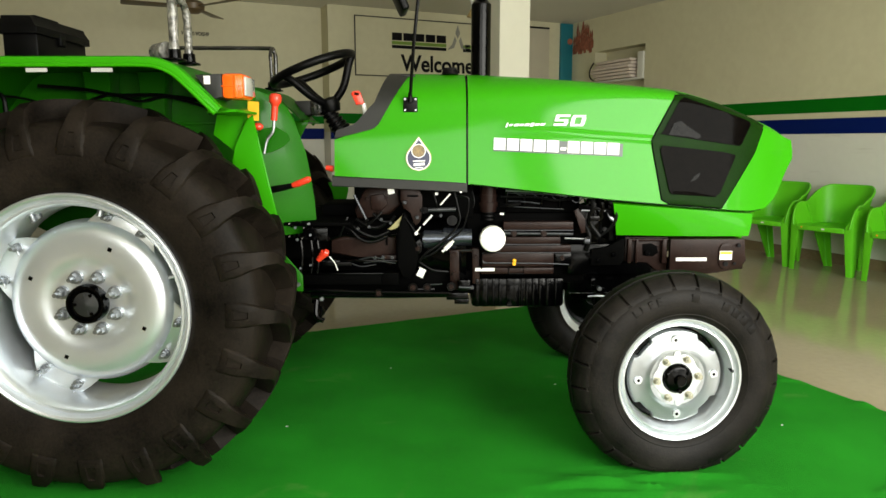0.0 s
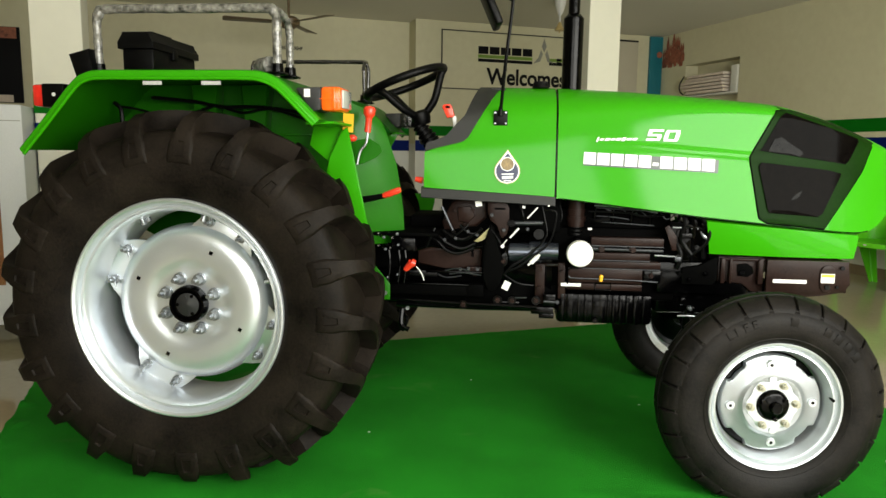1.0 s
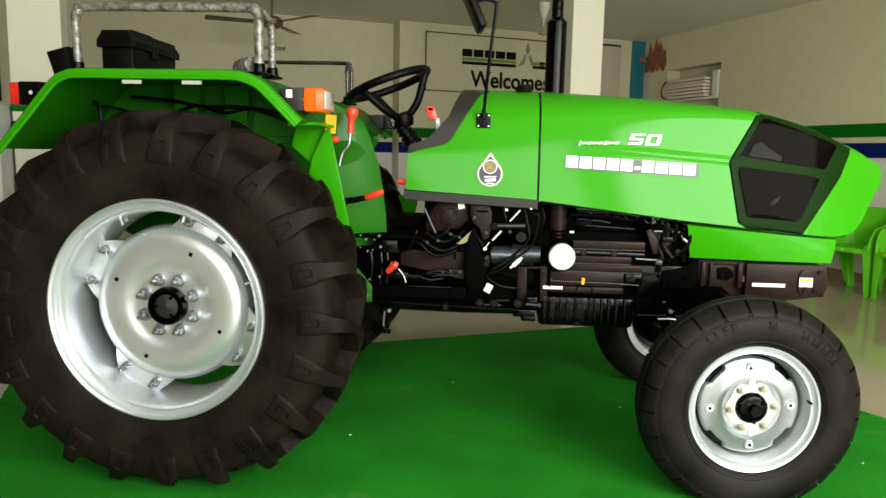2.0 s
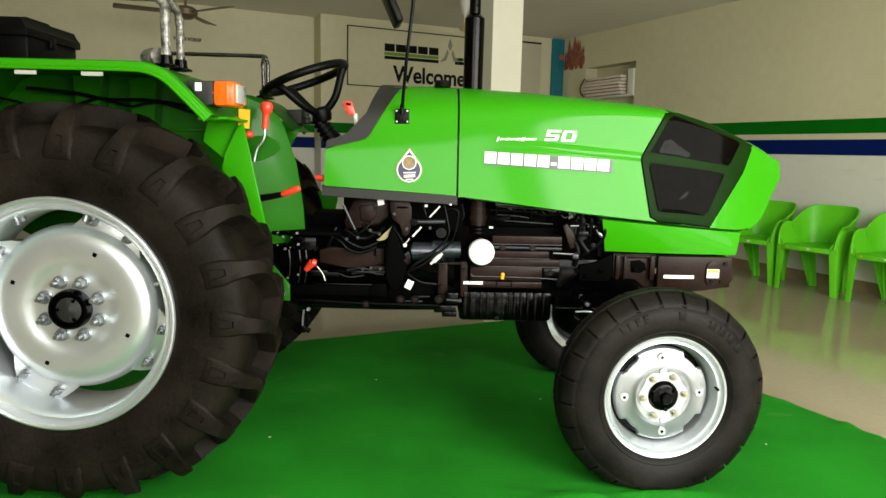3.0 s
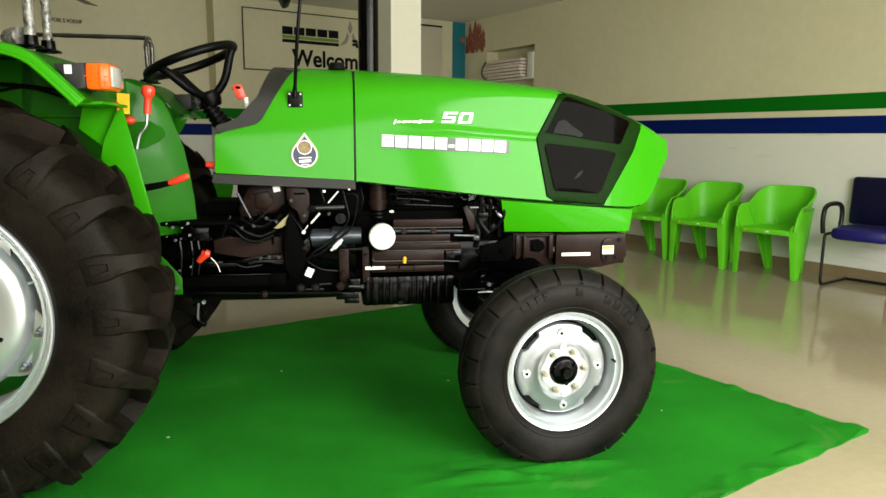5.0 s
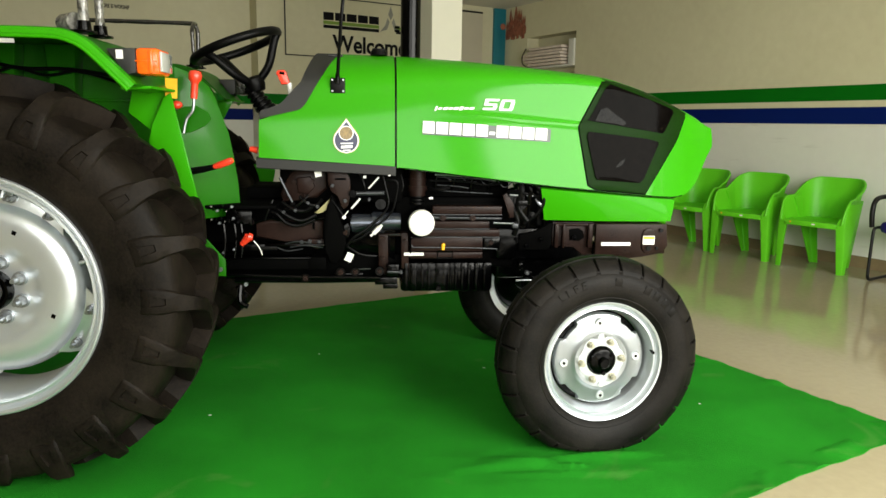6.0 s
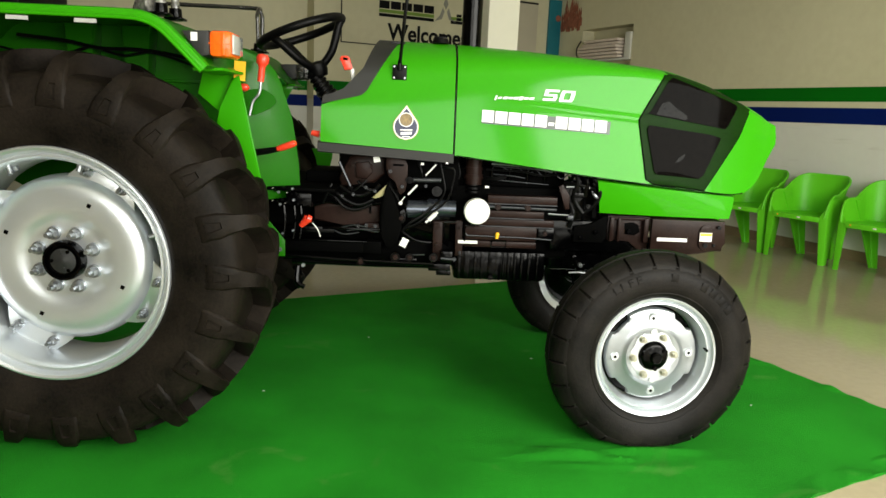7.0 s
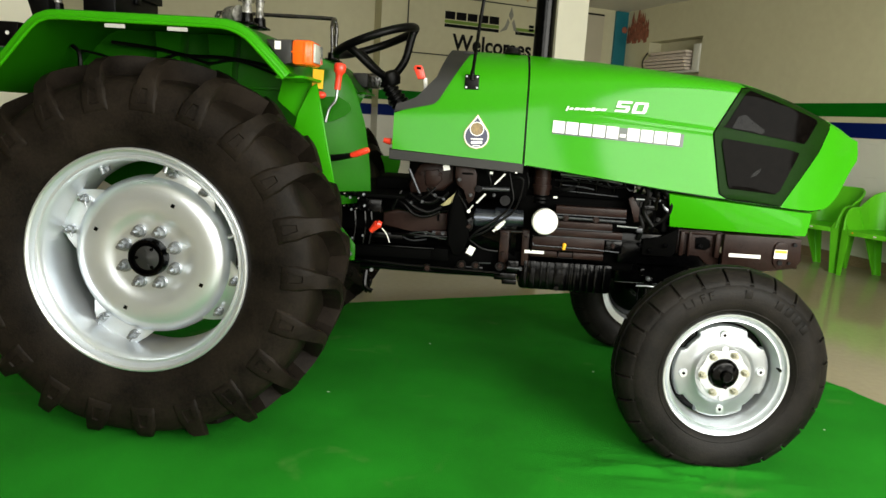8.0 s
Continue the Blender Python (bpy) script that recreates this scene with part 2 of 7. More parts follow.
def lathe(bm, prof, m, seg=48, closed=True):
    """Turn (radius, height) pairs round the local z axis of m."""
    rings = []
    for k in range(seg):
        t = 2 * math.pi * k / seg
        rings.append([bm.verts.new(m @ Vector((r * math.cos(t), r * math.sin(t), h))) for r, h in prof])
    n = len(prof)
    for k in range(seg):
        a, b = rings[k], rings[(k + 1) % seg]
        for i in range(n if closed else n - 1):
            j = (i + 1) % n
            bm.faces.new((a[i], b[i], b[j], a[j]))
    return bm


def prism(bm, poly, m, depth, bevel=0.0):
    """A flat polygon in the local xy plane of m, thickened by depth along local z."""
    lo = [bm.verts.new(m @ Vector((x, y, 0))) for x, y in poly]
    hi = [bm.verts.new(m @ Vector((x, y, depth))) for x, y in poly]
    n = len(poly)
    fs = [bm.faces.new(lo[::-1]), bm.faces.new(hi)]
    for i in range(n):
        fs.append(bm.faces.new((lo[i], lo[(i + 1) % n], hi[(i + 1) % n], hi[i])))
    if bevel:
        es = list({e for f in fs[:2] for e in f.edges})
        bmesh.ops.bevel(bm, geom=es, offset=bevel, segments=2, affect="EDGES", profile=0.5)
    return bm


def ribbon(bm, line, y0, y1, thick):
    """A bent sheet: a line in the xz plane, drawn from y0 to y1, thickened."""
    n = len(line)
    vs = []
    for i, (x, z) in enumerate(line):
        a, b = line[max(i - 1, 0)], line[min(i + 1, n - 1)]
        d = Vector((b[0] - a[0], 0, b[1] - a[1])).normalized()
        nrm = Vector((-d.z, 0, d.x)) * thick
        p = Vector((x, 0, z))
        vs.append([bm.verts.new(q) for q in (p + Vector((0, y0, 0)), p + Vector((0, y1, 0)), p + nrm + Vector((0, y1, 0)), p + nrm + Vector((0, y0, 0)))])
    for i in range(n - 1):
        a, b = vs[i], vs[i + 1]
        for k in range(4):
            bm.faces.new((a[k], a[(k + 1) % 4], b[(k + 1) % 4], b[k]))
    bm.faces.new(vs[0])
    bm.faces.new(vs[-1][::-1])
    return bm


def arc(cx, cy, r, a0, a1, n):
    return [(cx + r * math.cos(radians(a0 + (a1 - a0) * i / n)), cy + r * math.sin(radians(a0 + (a1 - a0) * i / n))) for i in range(n + 1)]


def letters(name, text, size, m, material, parent, depth=0.002, shear=0.0, label="", bold=0.0):
    cu = bpy.data.curves.new(name, "FONT")
    cu.body, cu.size, cu.extrude, cu.shear, cu.offset = text, size, depth, shear, bold
    tmp = new(name, cu)
    bpy.context.view_layer.update()
    me = bpy.data.meshes.new_from_object(tmp.evaluated_get(bpy.context.evaluated_depsgraph_get()))
    bpy.data.objects.remove(tmp)
    me.materials.clear()
    me.materials.append(material)
    me.transform(m)
    ob = new(name, me)
    if parent is not None:
        ob.parent = parent
        ob.matrix_parent_inverse = parent.matrix_basis.inverted()
    if label:
        ob["label"] = label
    return ob


# ---- the showroom ----
def structure(name, bm, material, label, category, smooth=0):
    return tagged(part(name, bm, material, None, "", smooth), label, category, "", "structure")


H, FRONT, LEFT = 2.88, -10.0, -13.0
STEP = -3.71                                 # where the back wall steps forward
bm = bmesh.new()
box(bm, (LEFT / 2 + 0.1, FRONT / 2 + 0.3, -0.05), (-LEFT + 0.8, -FRONT + 1.1, 0.1), ROOM)
structure("floor", bm, FLOOR, "polished tan tile floor of the showroom", "floor")
bm = bmesh.new()
box(bm, (LEFT / 2 + 0.1, FRONT / 2 + 0.3, H + 0.06), (-LEFT + 0.8, -FRONT + 1.1, 0.12), ROOM)
structure("ceiling", bm, CEIL, "plain white painted ceiling", "ceiling")


def wall_x(bm, y, x0, x1, z0, z1, t=0.2):
    """A piece of wall along x whose room face is at y, thickness behind it."""
    box(bm, ((x0 + x1) / 2, y + t / 2, (z0 + z1) / 2), (abs(x1 - x0), abs(t), z1 - z0), ROOM)


def wall_y(bm, x, y0, y1, z0, z1, t=0.2):
    box(bm, (x + t / 2, (y0 + y1) / 2, (z0 + z1) / 2), (abs(t), abs(y1 - y0), z1 - z0), ROOM)


# back wall: the part to the right stands 0.3 m proud of the part behind the tractor's rear
bm = bmesh.new()
wall_x(bm, 0.2, STEP, -0.002, 1.3, H, 0.5)
wall_x(bm, 0.5, LEFT, STEP, 1.3, H)
structure("wall_north", bm, WALL, "cream painted back wall above the stripes", "wall")
bm = bmesh.new()
wall_x(bm, 0.202, STEP, -0.002, 0, 1.3, 0.5)
wall_x(bm, 0.502, LEFT, STEP, 0, 1.3)
structure("wall_north_lower", bm, WALLW, "off-white lower part of the back wall", "wall")
# right wall with the open shelf niche
NY0, NY1, NZ0, NZ1 = -1.415, -0.375, 1.60, 2.415
bm = bmesh.new()
wall_y(bm, 0, FRONT, NY0, 1.3, H)
wall_y(bm, 0, NY1, 0.4, 1.3, H)
wall_y(bm, 0, NY0, NY1, 1.3, NZ0)
wall_y(bm, 0, NY0, NY1, NZ1, H)
wall_y(bm, 0.2, NY0 - 0.1, NY1 + 0.1, 1.45, 2.6, 0.05)
structure("wall_east", bm, WALL, "cream painted side wall with a shelf niche", "wall")
bm = bmesh.new()
wall_y(bm, 0.002, FRONT, 0.4, 0, 1.3)
structure("wall_east_lower", bm, WALLW, "off-white scuffed lower part of the side wall", "wall")
bm = bmesh.new()
wall_y(bm, LEFT, FRONT, 0.7, 0, H, -0.2)
structure("wall_west", bm, WALL, "cream painted far side wall", "wall")
bm = bmesh.new()
# Unseen wall; its closed ends are set to limit the incoming daylight.
wall_x(bm, FRONT, LEFT, -8.1, 0, H, -0.25)
wall_x(bm, FRONT, -2.5, 0.2, 0, H, -0.25)
wall_x(bm, FRONT, -8.1, -2.5, 2.7, H, -0.25)
# Unseen post added to break up the daylight mirrored in the bonnet.
wall_x(bm, FRONT, -5.95, -5.65, 0, 2.7, -0.1)
structure("wall_south", bm, WALL, "unseen front wall whose opening and post shape the daylight", "wall")
# stripes: green, white gap, blue
for name, z0, z1, b0, b1, m_, lab in (("green_stripe", 1.447, 1.580, 1.405, 1.535, STRG, "dark green painted wall stripe"), ("blue_stripe", 1.244, 1.390, 1.205, 1.345, STRB, "dark blue painted wall stripe")):
    bm = bmesh.new()
    box(bm, (-0.002, (FRONT - 0.02) / 2, (z0 + z1) / 2), (0.004, -FRONT - 0.02, z1 - z0), ROOM)
    structure(name + "_east", bm, m_, lab + " on the side wall", "stripe")
    bm = bmesh.new()
    box(bm, ((STEP - 1.22) / 2, 0.198, (b0 + b1) / 2), (-STEP - 1.22, 0.004, b1 - b0), ROOM)
    box(bm, ((LEFT + STEP) / 2, 0.498, (b0 + b1) / 2), (STEP - LEFT, 0.004, b1 - b0), ROOM)
    structure(name + "_north", bm, m_, lab + " on the back wall", "stripe")
bm = bmesh.new()
box(bm, (-0.006, FRONT / 2, 0.05), (0.012, -FRONT, 0.10), ROOM)
box(bm, ((STEP - 1.22) / 2, 0.194, 0.05), (-STEP - 1.22, 0.012, 0.10), ROOM)
box(bm, ((LEFT + STEP) / 2, 0.494, 0.05), (STEP - LEFT, 0.012, 0.10), ROOM)
structure("baseboard", bm, SKIRT, "brown tile skirting along the walls", "baseboard")
# concrete columns
for name, x, y, sz in (("column_1", -3.228, -3.434, 0.286), ("column_2", -7.18, -3.434, 0.296)):
    bm = bmesh.new()
    box(bm, (x, y, H / 2), (sz, sz, H), ROOM, 0.006)
    structure(name, bm, COLUMN, "square cream column, its tone raised for strong front light", "column")
    for nm, z0, z1, m_ in (("green_stripe_column", 1.405, 1.535, STRG), ("blue_stripe_column", 1.205, 1.345, STRB)):
        bm = bmesh.new()
        box(bm, (x, y, (z0 + z1) / 2), (sz + 0.008, sz + 0.008, z1 - z0), ROOM)
        structure(nm, bm, m_, "painted stripe round a column", "stripe")
# outside, unseen: yard ground, and dull building masses added to darken reflections
bm = bmesh.new()
box(bm, (-6, -212.6, -0.11), (900, 400, 0.1), ROOM)
structure("ground", bm, OUTG, "pale concrete yard outside the shop front", "ground")

bm = bmesh.new()
box(bm, (-10, -48, 4.0), (60, 8, 8), ROOM)
box(bm, (-52, -46, 5.0), (20, 10, 10), ROOM)
box(bm, (38, -46, 3.0), (30, 10, 6), ROOM)
structure("backdrop", bm, OUTW, "unseen dull building masses added to shape reflections", "building")

# carpet under the tractor: one thick sheet, slightly wavy at its edge
CARP = pose(-0.163, -1.412, 0, 0, 0, 25.0)
bm = bmesh.new()
nx, ny, CL, CW = 260, 192, 3.90, 2.890
grid = {}
for i in range(nx + 1):
    for j in range(ny + 1):
        x, y = CL * i / nx, CW * j / ny
        edge = min(i, nx - i, j, ny - j) / 10.0
        near = math.exp(-(((x - 2.46) / 0.30) ** 2 + ((y - 0.50 + 0.35 * (x - 2.46)) / 0.10) ** 2))
        u, v = x + 0.35 * y, y + 0.45 * x                  # creases run across the sheet, in front of the wheel
        fold = near * (0.045 * max(0, noise.noise((u * 3.0, v * 17, 1.0))) + 0.030 * max(0, noise.noise((u * 7, v * 34, 2.0))))
        curl = 0.012 * math.exp(-((CL - x) ** 2 + y ** 2) / 0.008)
        loose = 0.15 if j > ny - 12 else 1.0                # the far edge lies flat and straight
        lift = 0.004 + fold + curl + 0.003 * max(0, noise.noise((x * 2.1, y * 2.1, 0.3))) + (0.022 * loose * max(0, noise.noise((x * 9, y * 9, 3.0))) if edge < 0.6 else 0)
        wob = loose * (0.010 * noise.noise((x * 3, y * 3, 7.0)) + 0.010 * noise.noise((x * 11, y * 11, 5.0))) if edge < 0.2 else 0
        grid[i, j] = CARP @ Vector((x + (wob if i in (0, nx) else 0), y + (wob if j in (0, ny) else 0), lift))
top = {k: bm.verts.new(p) for k, p in grid.items()}
for i in range(nx):
    for j in range(ny):
        bm.faces.new((top[i, j], top[i + 1, j], top[i + 1, j + 1], top[i, j + 1]))
ring = [(i, 0) for i in range(nx)] + [(nx, j) for j in range(ny)] + [(i, ny) for i in range(nx, 0, -1)] + [(0, j) for j in range(ny, 0, -1)]
low = [bm.verts.new((top[k].co.x, top[k].co.y, 0.0005)) for k in ring]
for a in range(len(ring)):
    b = (a + 1) % len(ring)
    bm.faces.new((top[ring[a]], top[ring[b]], low[b], low[a]))
tagged(part("carpet", bm, CARPET, None), "green felt carpet laid under the tractor", "carpet")


# ---- the tractor ----
tractor = thing("tractor", "new green farm tractor with silver wheels and black engine", "tractor", pose(1.0, YC, 0))


def wheel_axes(cx, cy, cz, steer=0.0, flip=False):
    """Local z points out of the wheel's outer face (towards -y, or +y when flipped)."""
    base = Matrix(((1, 0, 0, 0), (0, 0, -1, 0), (0, 1, 0, 0), (0, 0, 0, 1)))
    if flip:
        base = Matrix.Rotation(math.pi, 4, "Z") @ base
    return Matrix.Translation((cx, cy, cz)) @ Matrix.Rotation(radians(steer), 4, "Z") @ base


def settle(bm, z=0.007, soft=0.05, deep=-0.045, middle=0.0, bulge=0.0):
    """Press what lies below the ground up to it; the walls bulge away from the tyre's middle above the patch."""
    for v in bm.verts:
        if bulge and v.co.z < 0.11:
            v.co.y += bulge * max(-1.0, min(1.0, (v.co.y - middle) / 0.06)) * min(1.0, (0.11 - v.co.z) / 0.11) ** 1.4
        if v.co.z < soft:
            v.co.z = z + (soft - z) * max(0.0, (v.co.z - deep) / (soft - deep)) ** 1.3


def polar(r, deg, h=0.0):
    return Vector((r * math.cos(radians(deg)), r * math.sin(radians(deg)), h))


TYRE_R = [(0.372, -0.012), (0.384, 0.004), (0.405, 0.014), (0.44, 0.026), (0.49, 0.036), (0.54, 0.036), (0.582, 0.025), (0.600, 0.010), (0.608, -0.008),
          (0.613, -0.04), (0.618, -0.09), (0.620, -0.155), (0.618, -0.22), (0.613, -0.27), (0.608, -0.302), (0.600, -0.320), (0.582, -0.335), (0.54, -0.346),
          (0.49, -0.346), (0.44, -0.336), (0.405, -0.324), (0.384, -0.314), (0.372, -0.298), (0.362, -0.28), (0.362, -0.03)]


LUG = [(0.500, 0.0360, 0.0, 1.0, -0.002, 0.034, 0.0), (0.504, 0.0362, 0.0, 1.0, 0.0016, 0.0365, 0.0), (0.510, 0.0362, 0.0, 1.0, 0.0040, 0.0375, 0.0),
       (0.526, 0.0360, 0.05, 0.998, 0.0056, 0.0378, 0.0), (0.529, 0.0358, 0.07, 0.997, 0.0060, 0.0378, 0.0), (0.550, 0.0340, 0.15, 0.985, 0.0064, 0.0372, 0.1),
       (0.571, 0.0290, 0.30, 0.95, 0.0072, 0.0355, 0.2), (0.574, 0.0280, 0.34, 0.94, 0.0072, 0.0350, 0.2), (0.590, 0.021, 0.50, 0.866, 0.0085, 0.032, 0.3),
       (0.604, 0.008, 0.74, 0.67, 0.018, 0.0280, 0.6), (0.618, -0.014, 0.90, 0.44, 0.036, 0.0235, 1.0), (0.634, -0.045, 0.985, 0.17, 0.042, 0.0205, 1.9),
       (0.642, -0.085, 1.0, 0.05, 0.040, 0.020, 3.8), (0.646, -0.130, 1.0, 0.0, 0.037, 0.020, 7.2), (0.646, -0.175, 1.0, 0.0, 0.035, 0.021, 11.0)]


def tyre_lug(M, hand, a0, side):
    """A lug follows the carcass from the sidewall over the shoulder to the middle of the tread.
    LUG rows: radius, height along the axle, outward direction, lug height, half width, turn in degrees."""
    bm = bmesh.new()
    prev = None
    for r, h, nr, nh, e, w, turn in LUG:
        ring = []
        sunk = 0.0056 if 0.527 < r < 0.5735 else 0.0       # moulded pocket in the lug's foot
        wide = 0.46 - 0.16 * (r - 0.527) / 0.05
        root = -0.006 - 0.034 * max(0.0, min(1.0, (r - 0.58) / 0.04))
        for g, o in ((-1.30, root), (-1.12, e * 0.10), (-1.00, e * 0.80), (-0.90, e), (-wide, e), (0.05 - wide, e - sunk), (-0.05, e - sunk), (wide - 0.05, e - sunk),
                     (wide, e), (0.90, e), (1.00, e * 0.80), (1.12, e * 0.10), (1.30, root)):
            rr, hh = r + nr * o, h + nh * o
            if side:
                hh = -0.31 - hh
            a = radians(a0 + hand * turn) + g * w / r
            ring.append(bm.verts.new(M @ Vector((rr * math.cos(a), rr * math.sin(a), hh))))
        if prev:
            for i in range(12):
                bm.faces.new((prev[i], prev[i + 1], ring[i + 1], ring[i]))
        else:
            bm.faces.new(ring)
        prev = ring
    bm.faces.new(prev[::-1])
    settle(bm)
    return bm


def rear_tyre(M):
    bm = bmesh.new()
    lathe(bm, TYRE_R, M, 110)
    settle(bm)
    return bm


def rear_wheel(M, hand):
    w = part("rear_wheel", rear_tyre(M), RUBBER, tractor, "large rear tyre with deep angled lugs", 35)
    for k in range(21):
        for sd in (0, 1):
            part("lug", tyre_lug(M, hand, 360.0 * (k + 0.5 * sd) / 21 - 1.0, sd), RUBBER, w, "", 32)
    bm = bmesh.new()
    lathe(bm, [(0.3835, -0.002), (0.3835, 0.006), (0.381, 0.011), (0.376, 0.012), (0.368, 0.007), (0.3635, -0.005), (0.361, -0.016), (0.3575, -0.0175), (0.354, -0.012), (0.348, -0.011), (0.342, -0.019), (0.338, -0.034),
               (0.336, -0.055), (0.334, -0.085), (0.332, -0.16), (0.334, -0.21), (0.338, -0.24), (0.350, -0.28), (0.371, -0.305), (0.3835, -0.300),
               (0.366, -0.29), (0.350, -0.22), (0.343, -0.16), (0.347, -0.06), (0.364, -0.03)], M, 96)
    part("rim", bm, SILVER, w, "silver painted steel rim", 30)
    # dished centre with four pairs of clamping ears
    bm = bmesh.new()
    lathe(bm, [(0.057, -0.108), (0.07, -0.105), (0.118, -0.105), (0.130, -0.1035), (0.142, -0.0995), (0.154, -0.0950), (0.166, -0.0920), (0.180, -0.0905), (0.205, -0.0900), (0.226, -0.0910), (0.242, -0.0945), (0.256, -0.1010),
               (0.267, -0.1105), (0.276, -0.1240), (0.282, -0.1400), (0.284, -0.165), (0.262, -0.165), (0.252, -0.125), (0.20, -0.118), (0.12, -0.120), (0.057, -0.120)], M, 96)
    part("wheel_disc", bm, SILVER, w, "dished silver wheel centre", 30)
    for a in (63.5, 153.5, 244, 334):
        bm = bmesh.new()
        prism(bm, [(0.190, -0.140), (0.240, -0.126), (0.290, -0.103), (0.322, -0.084), (0.3280, -0.068), (0.3315, -0.04), (0.3315, 0.04), (0.3280, 0.068), (0.322, 0.084), (0.290, 0.103), (0.240, 0.126), (0.190, 0.140)],
              M @ Matrix.Rotation(radians(a), 4, "Z") @ Matrix.Translation((0, 0, -0.140)), 0.012, 0.003)
        part("clamp_ear", bm, SILVER, w)
    for a in (63.5, 153.5, 244, 334):
        bm = bmesh.new()
        box(bm, (0.205, 0, -0.0915), (0.013, 0.013, 0.006), M @ Matrix.Rotation(radians(a + 1), 4, "Z"))
        part("square_hole", bm, BLACK, w, "dark square hole in the disc")
    bm = bmesh.new()
    lathe(bm, [(0.0, -0.078), (0.046, -0.078), (0.050, -0.086), (0.054, -0.086), (0.056, -0.070), (0.064, -0.070), (0.067, -0.078), (0.067, -0.115), (0.0, -0.115)], M, 32, False)
    for a in (60, 180, 300):
        cyl(bm, polar(0.036, a, -0.080), polar(0.036, a, -0.073), 0.006, seg=8, m=M)
    part("hub_cap", bm, BLACK, w, "black hub cap")
    bm = bmesh.new()
    lathe(bm, [(0.0, -0.0755), (0.008, -0.0755), (0.010, -0.077), (0.040, -0.077), (0.044, -0.079), (0.0, -0.079)], M, 32, False)
    for a in (100, 280):
        box(bm, (0.030, 0, -0.0765), (0.018, 0.006, 0.004), M @ Matrix.Rotation(radians(a), 4, "Z"), 0.001)
    part("hub_face", bm, GREYT, w, "charcoal hub face")
    for k in range(8):
        bm = bmesh.new()
        a = 22.5 + 45 * k
        cyl(bm, polar(0.096, a, -0.106), polar(0.096, a, -0.094), 0.0235, 0.0215, seg=20, m=M)
        cyl(bm, polar(0.096, a, -0.094), polar(0.096, a, -0.072), 0.0170, 0.0155, seg=6, m=M)
        cyl(bm, polar(0.096, a, -0.072), polar(0.096, a, -0.050), 0.0090, 0.0075, seg=10, m=M)
        part("wheel_nut", bm, ZINC, w)
    for a in (63.5, 153.5, 244, 334):
        for da in (-12, 12):
            bm = bmesh.new()
            c = polar(0.302, a + da, -0.128)
            cyl(bm, c, c + Vector((0, 0, 0.012)), 0.0165, seg=16, m=M)
            cyl(bm, c + Vector((0, 0, 0.012)), c + Vector((0, 0, 0.03)), 0.0125, seg=6, m=M)
            cyl(bm, c + Vector((0, 0, 0.03)), c + Vector((0, 0, 0.05)), 0.0065, seg=10, m=M)
            if a in (153.5, 244):
                for b in (a, a + 130):
                    d = polar(0.028, b)
                    cyl(bm, c + Vector((0, 0, 0.018)), c + d + Vector((0, 0, 0.016)), 0.0045, 0.003, 8, M)
            part("clamp_bolt", bm, ZINC, w)
    for a in (115, 75, 18):
        bm = bmesh.new()
        c = polar(0.338, a, -0.055)
        cyl(bm, c, polar(0.312, a, -0.05), 0.009, seg=10, m=M)
        box(bm, (0.329, 0, -0.075), (0.022, 0.036, 0.018), M @ Matrix.Rotation(radians(a), 4, "Z"), 0.004)
        part("rim_lug", bm, ZINC, w)
    return w


REAR_Z, FRONT_X, FRONT_Z = 0.643, 2.039, 0.348
rear_wheel(wheel_axes(0, 0, REAR_Z), -1)
rear_wheel(wheel_axes(0, 2 * YC, REAR_Z, 0, True), 1)

TYRE_F = [(0.214, -0.010), (0.224, 0.006), (0.243, 0.018), (0.27, 0.026), (0.30, 0.026), (0.322, 0.018), (0.336, 0.003), (0.345, -0.012), (0.351, -0.022),
          (0.354, -0.034), (0.360, -0.050), (0.358, -0.052), (0.358, -0.062), (0.368, -0.064), (0.371, -0.0825), (0.368, -0.101), (0.358, -0.103),
          (0.358, -0.113), (0.360, -0.115), (0.354, -0.131), (0.351, -0.143), (0.345, -0.153), (0.336, -0.168), (0.322, -0.183), (0.30, -0.191), (0.27, -0.191),
          (0.243, -0.183), (0.224, -0.171), (0.214, -0.155), (0.206, -0.14), (0.206, -0.025)]


TYRE_F = [(r + 0.010 * max(0.0, (r - 0.3) / 0.066), h if h > -0.03 else -0.03 + (h + 0.03) * 0.88) for r, h in TYRE_F]


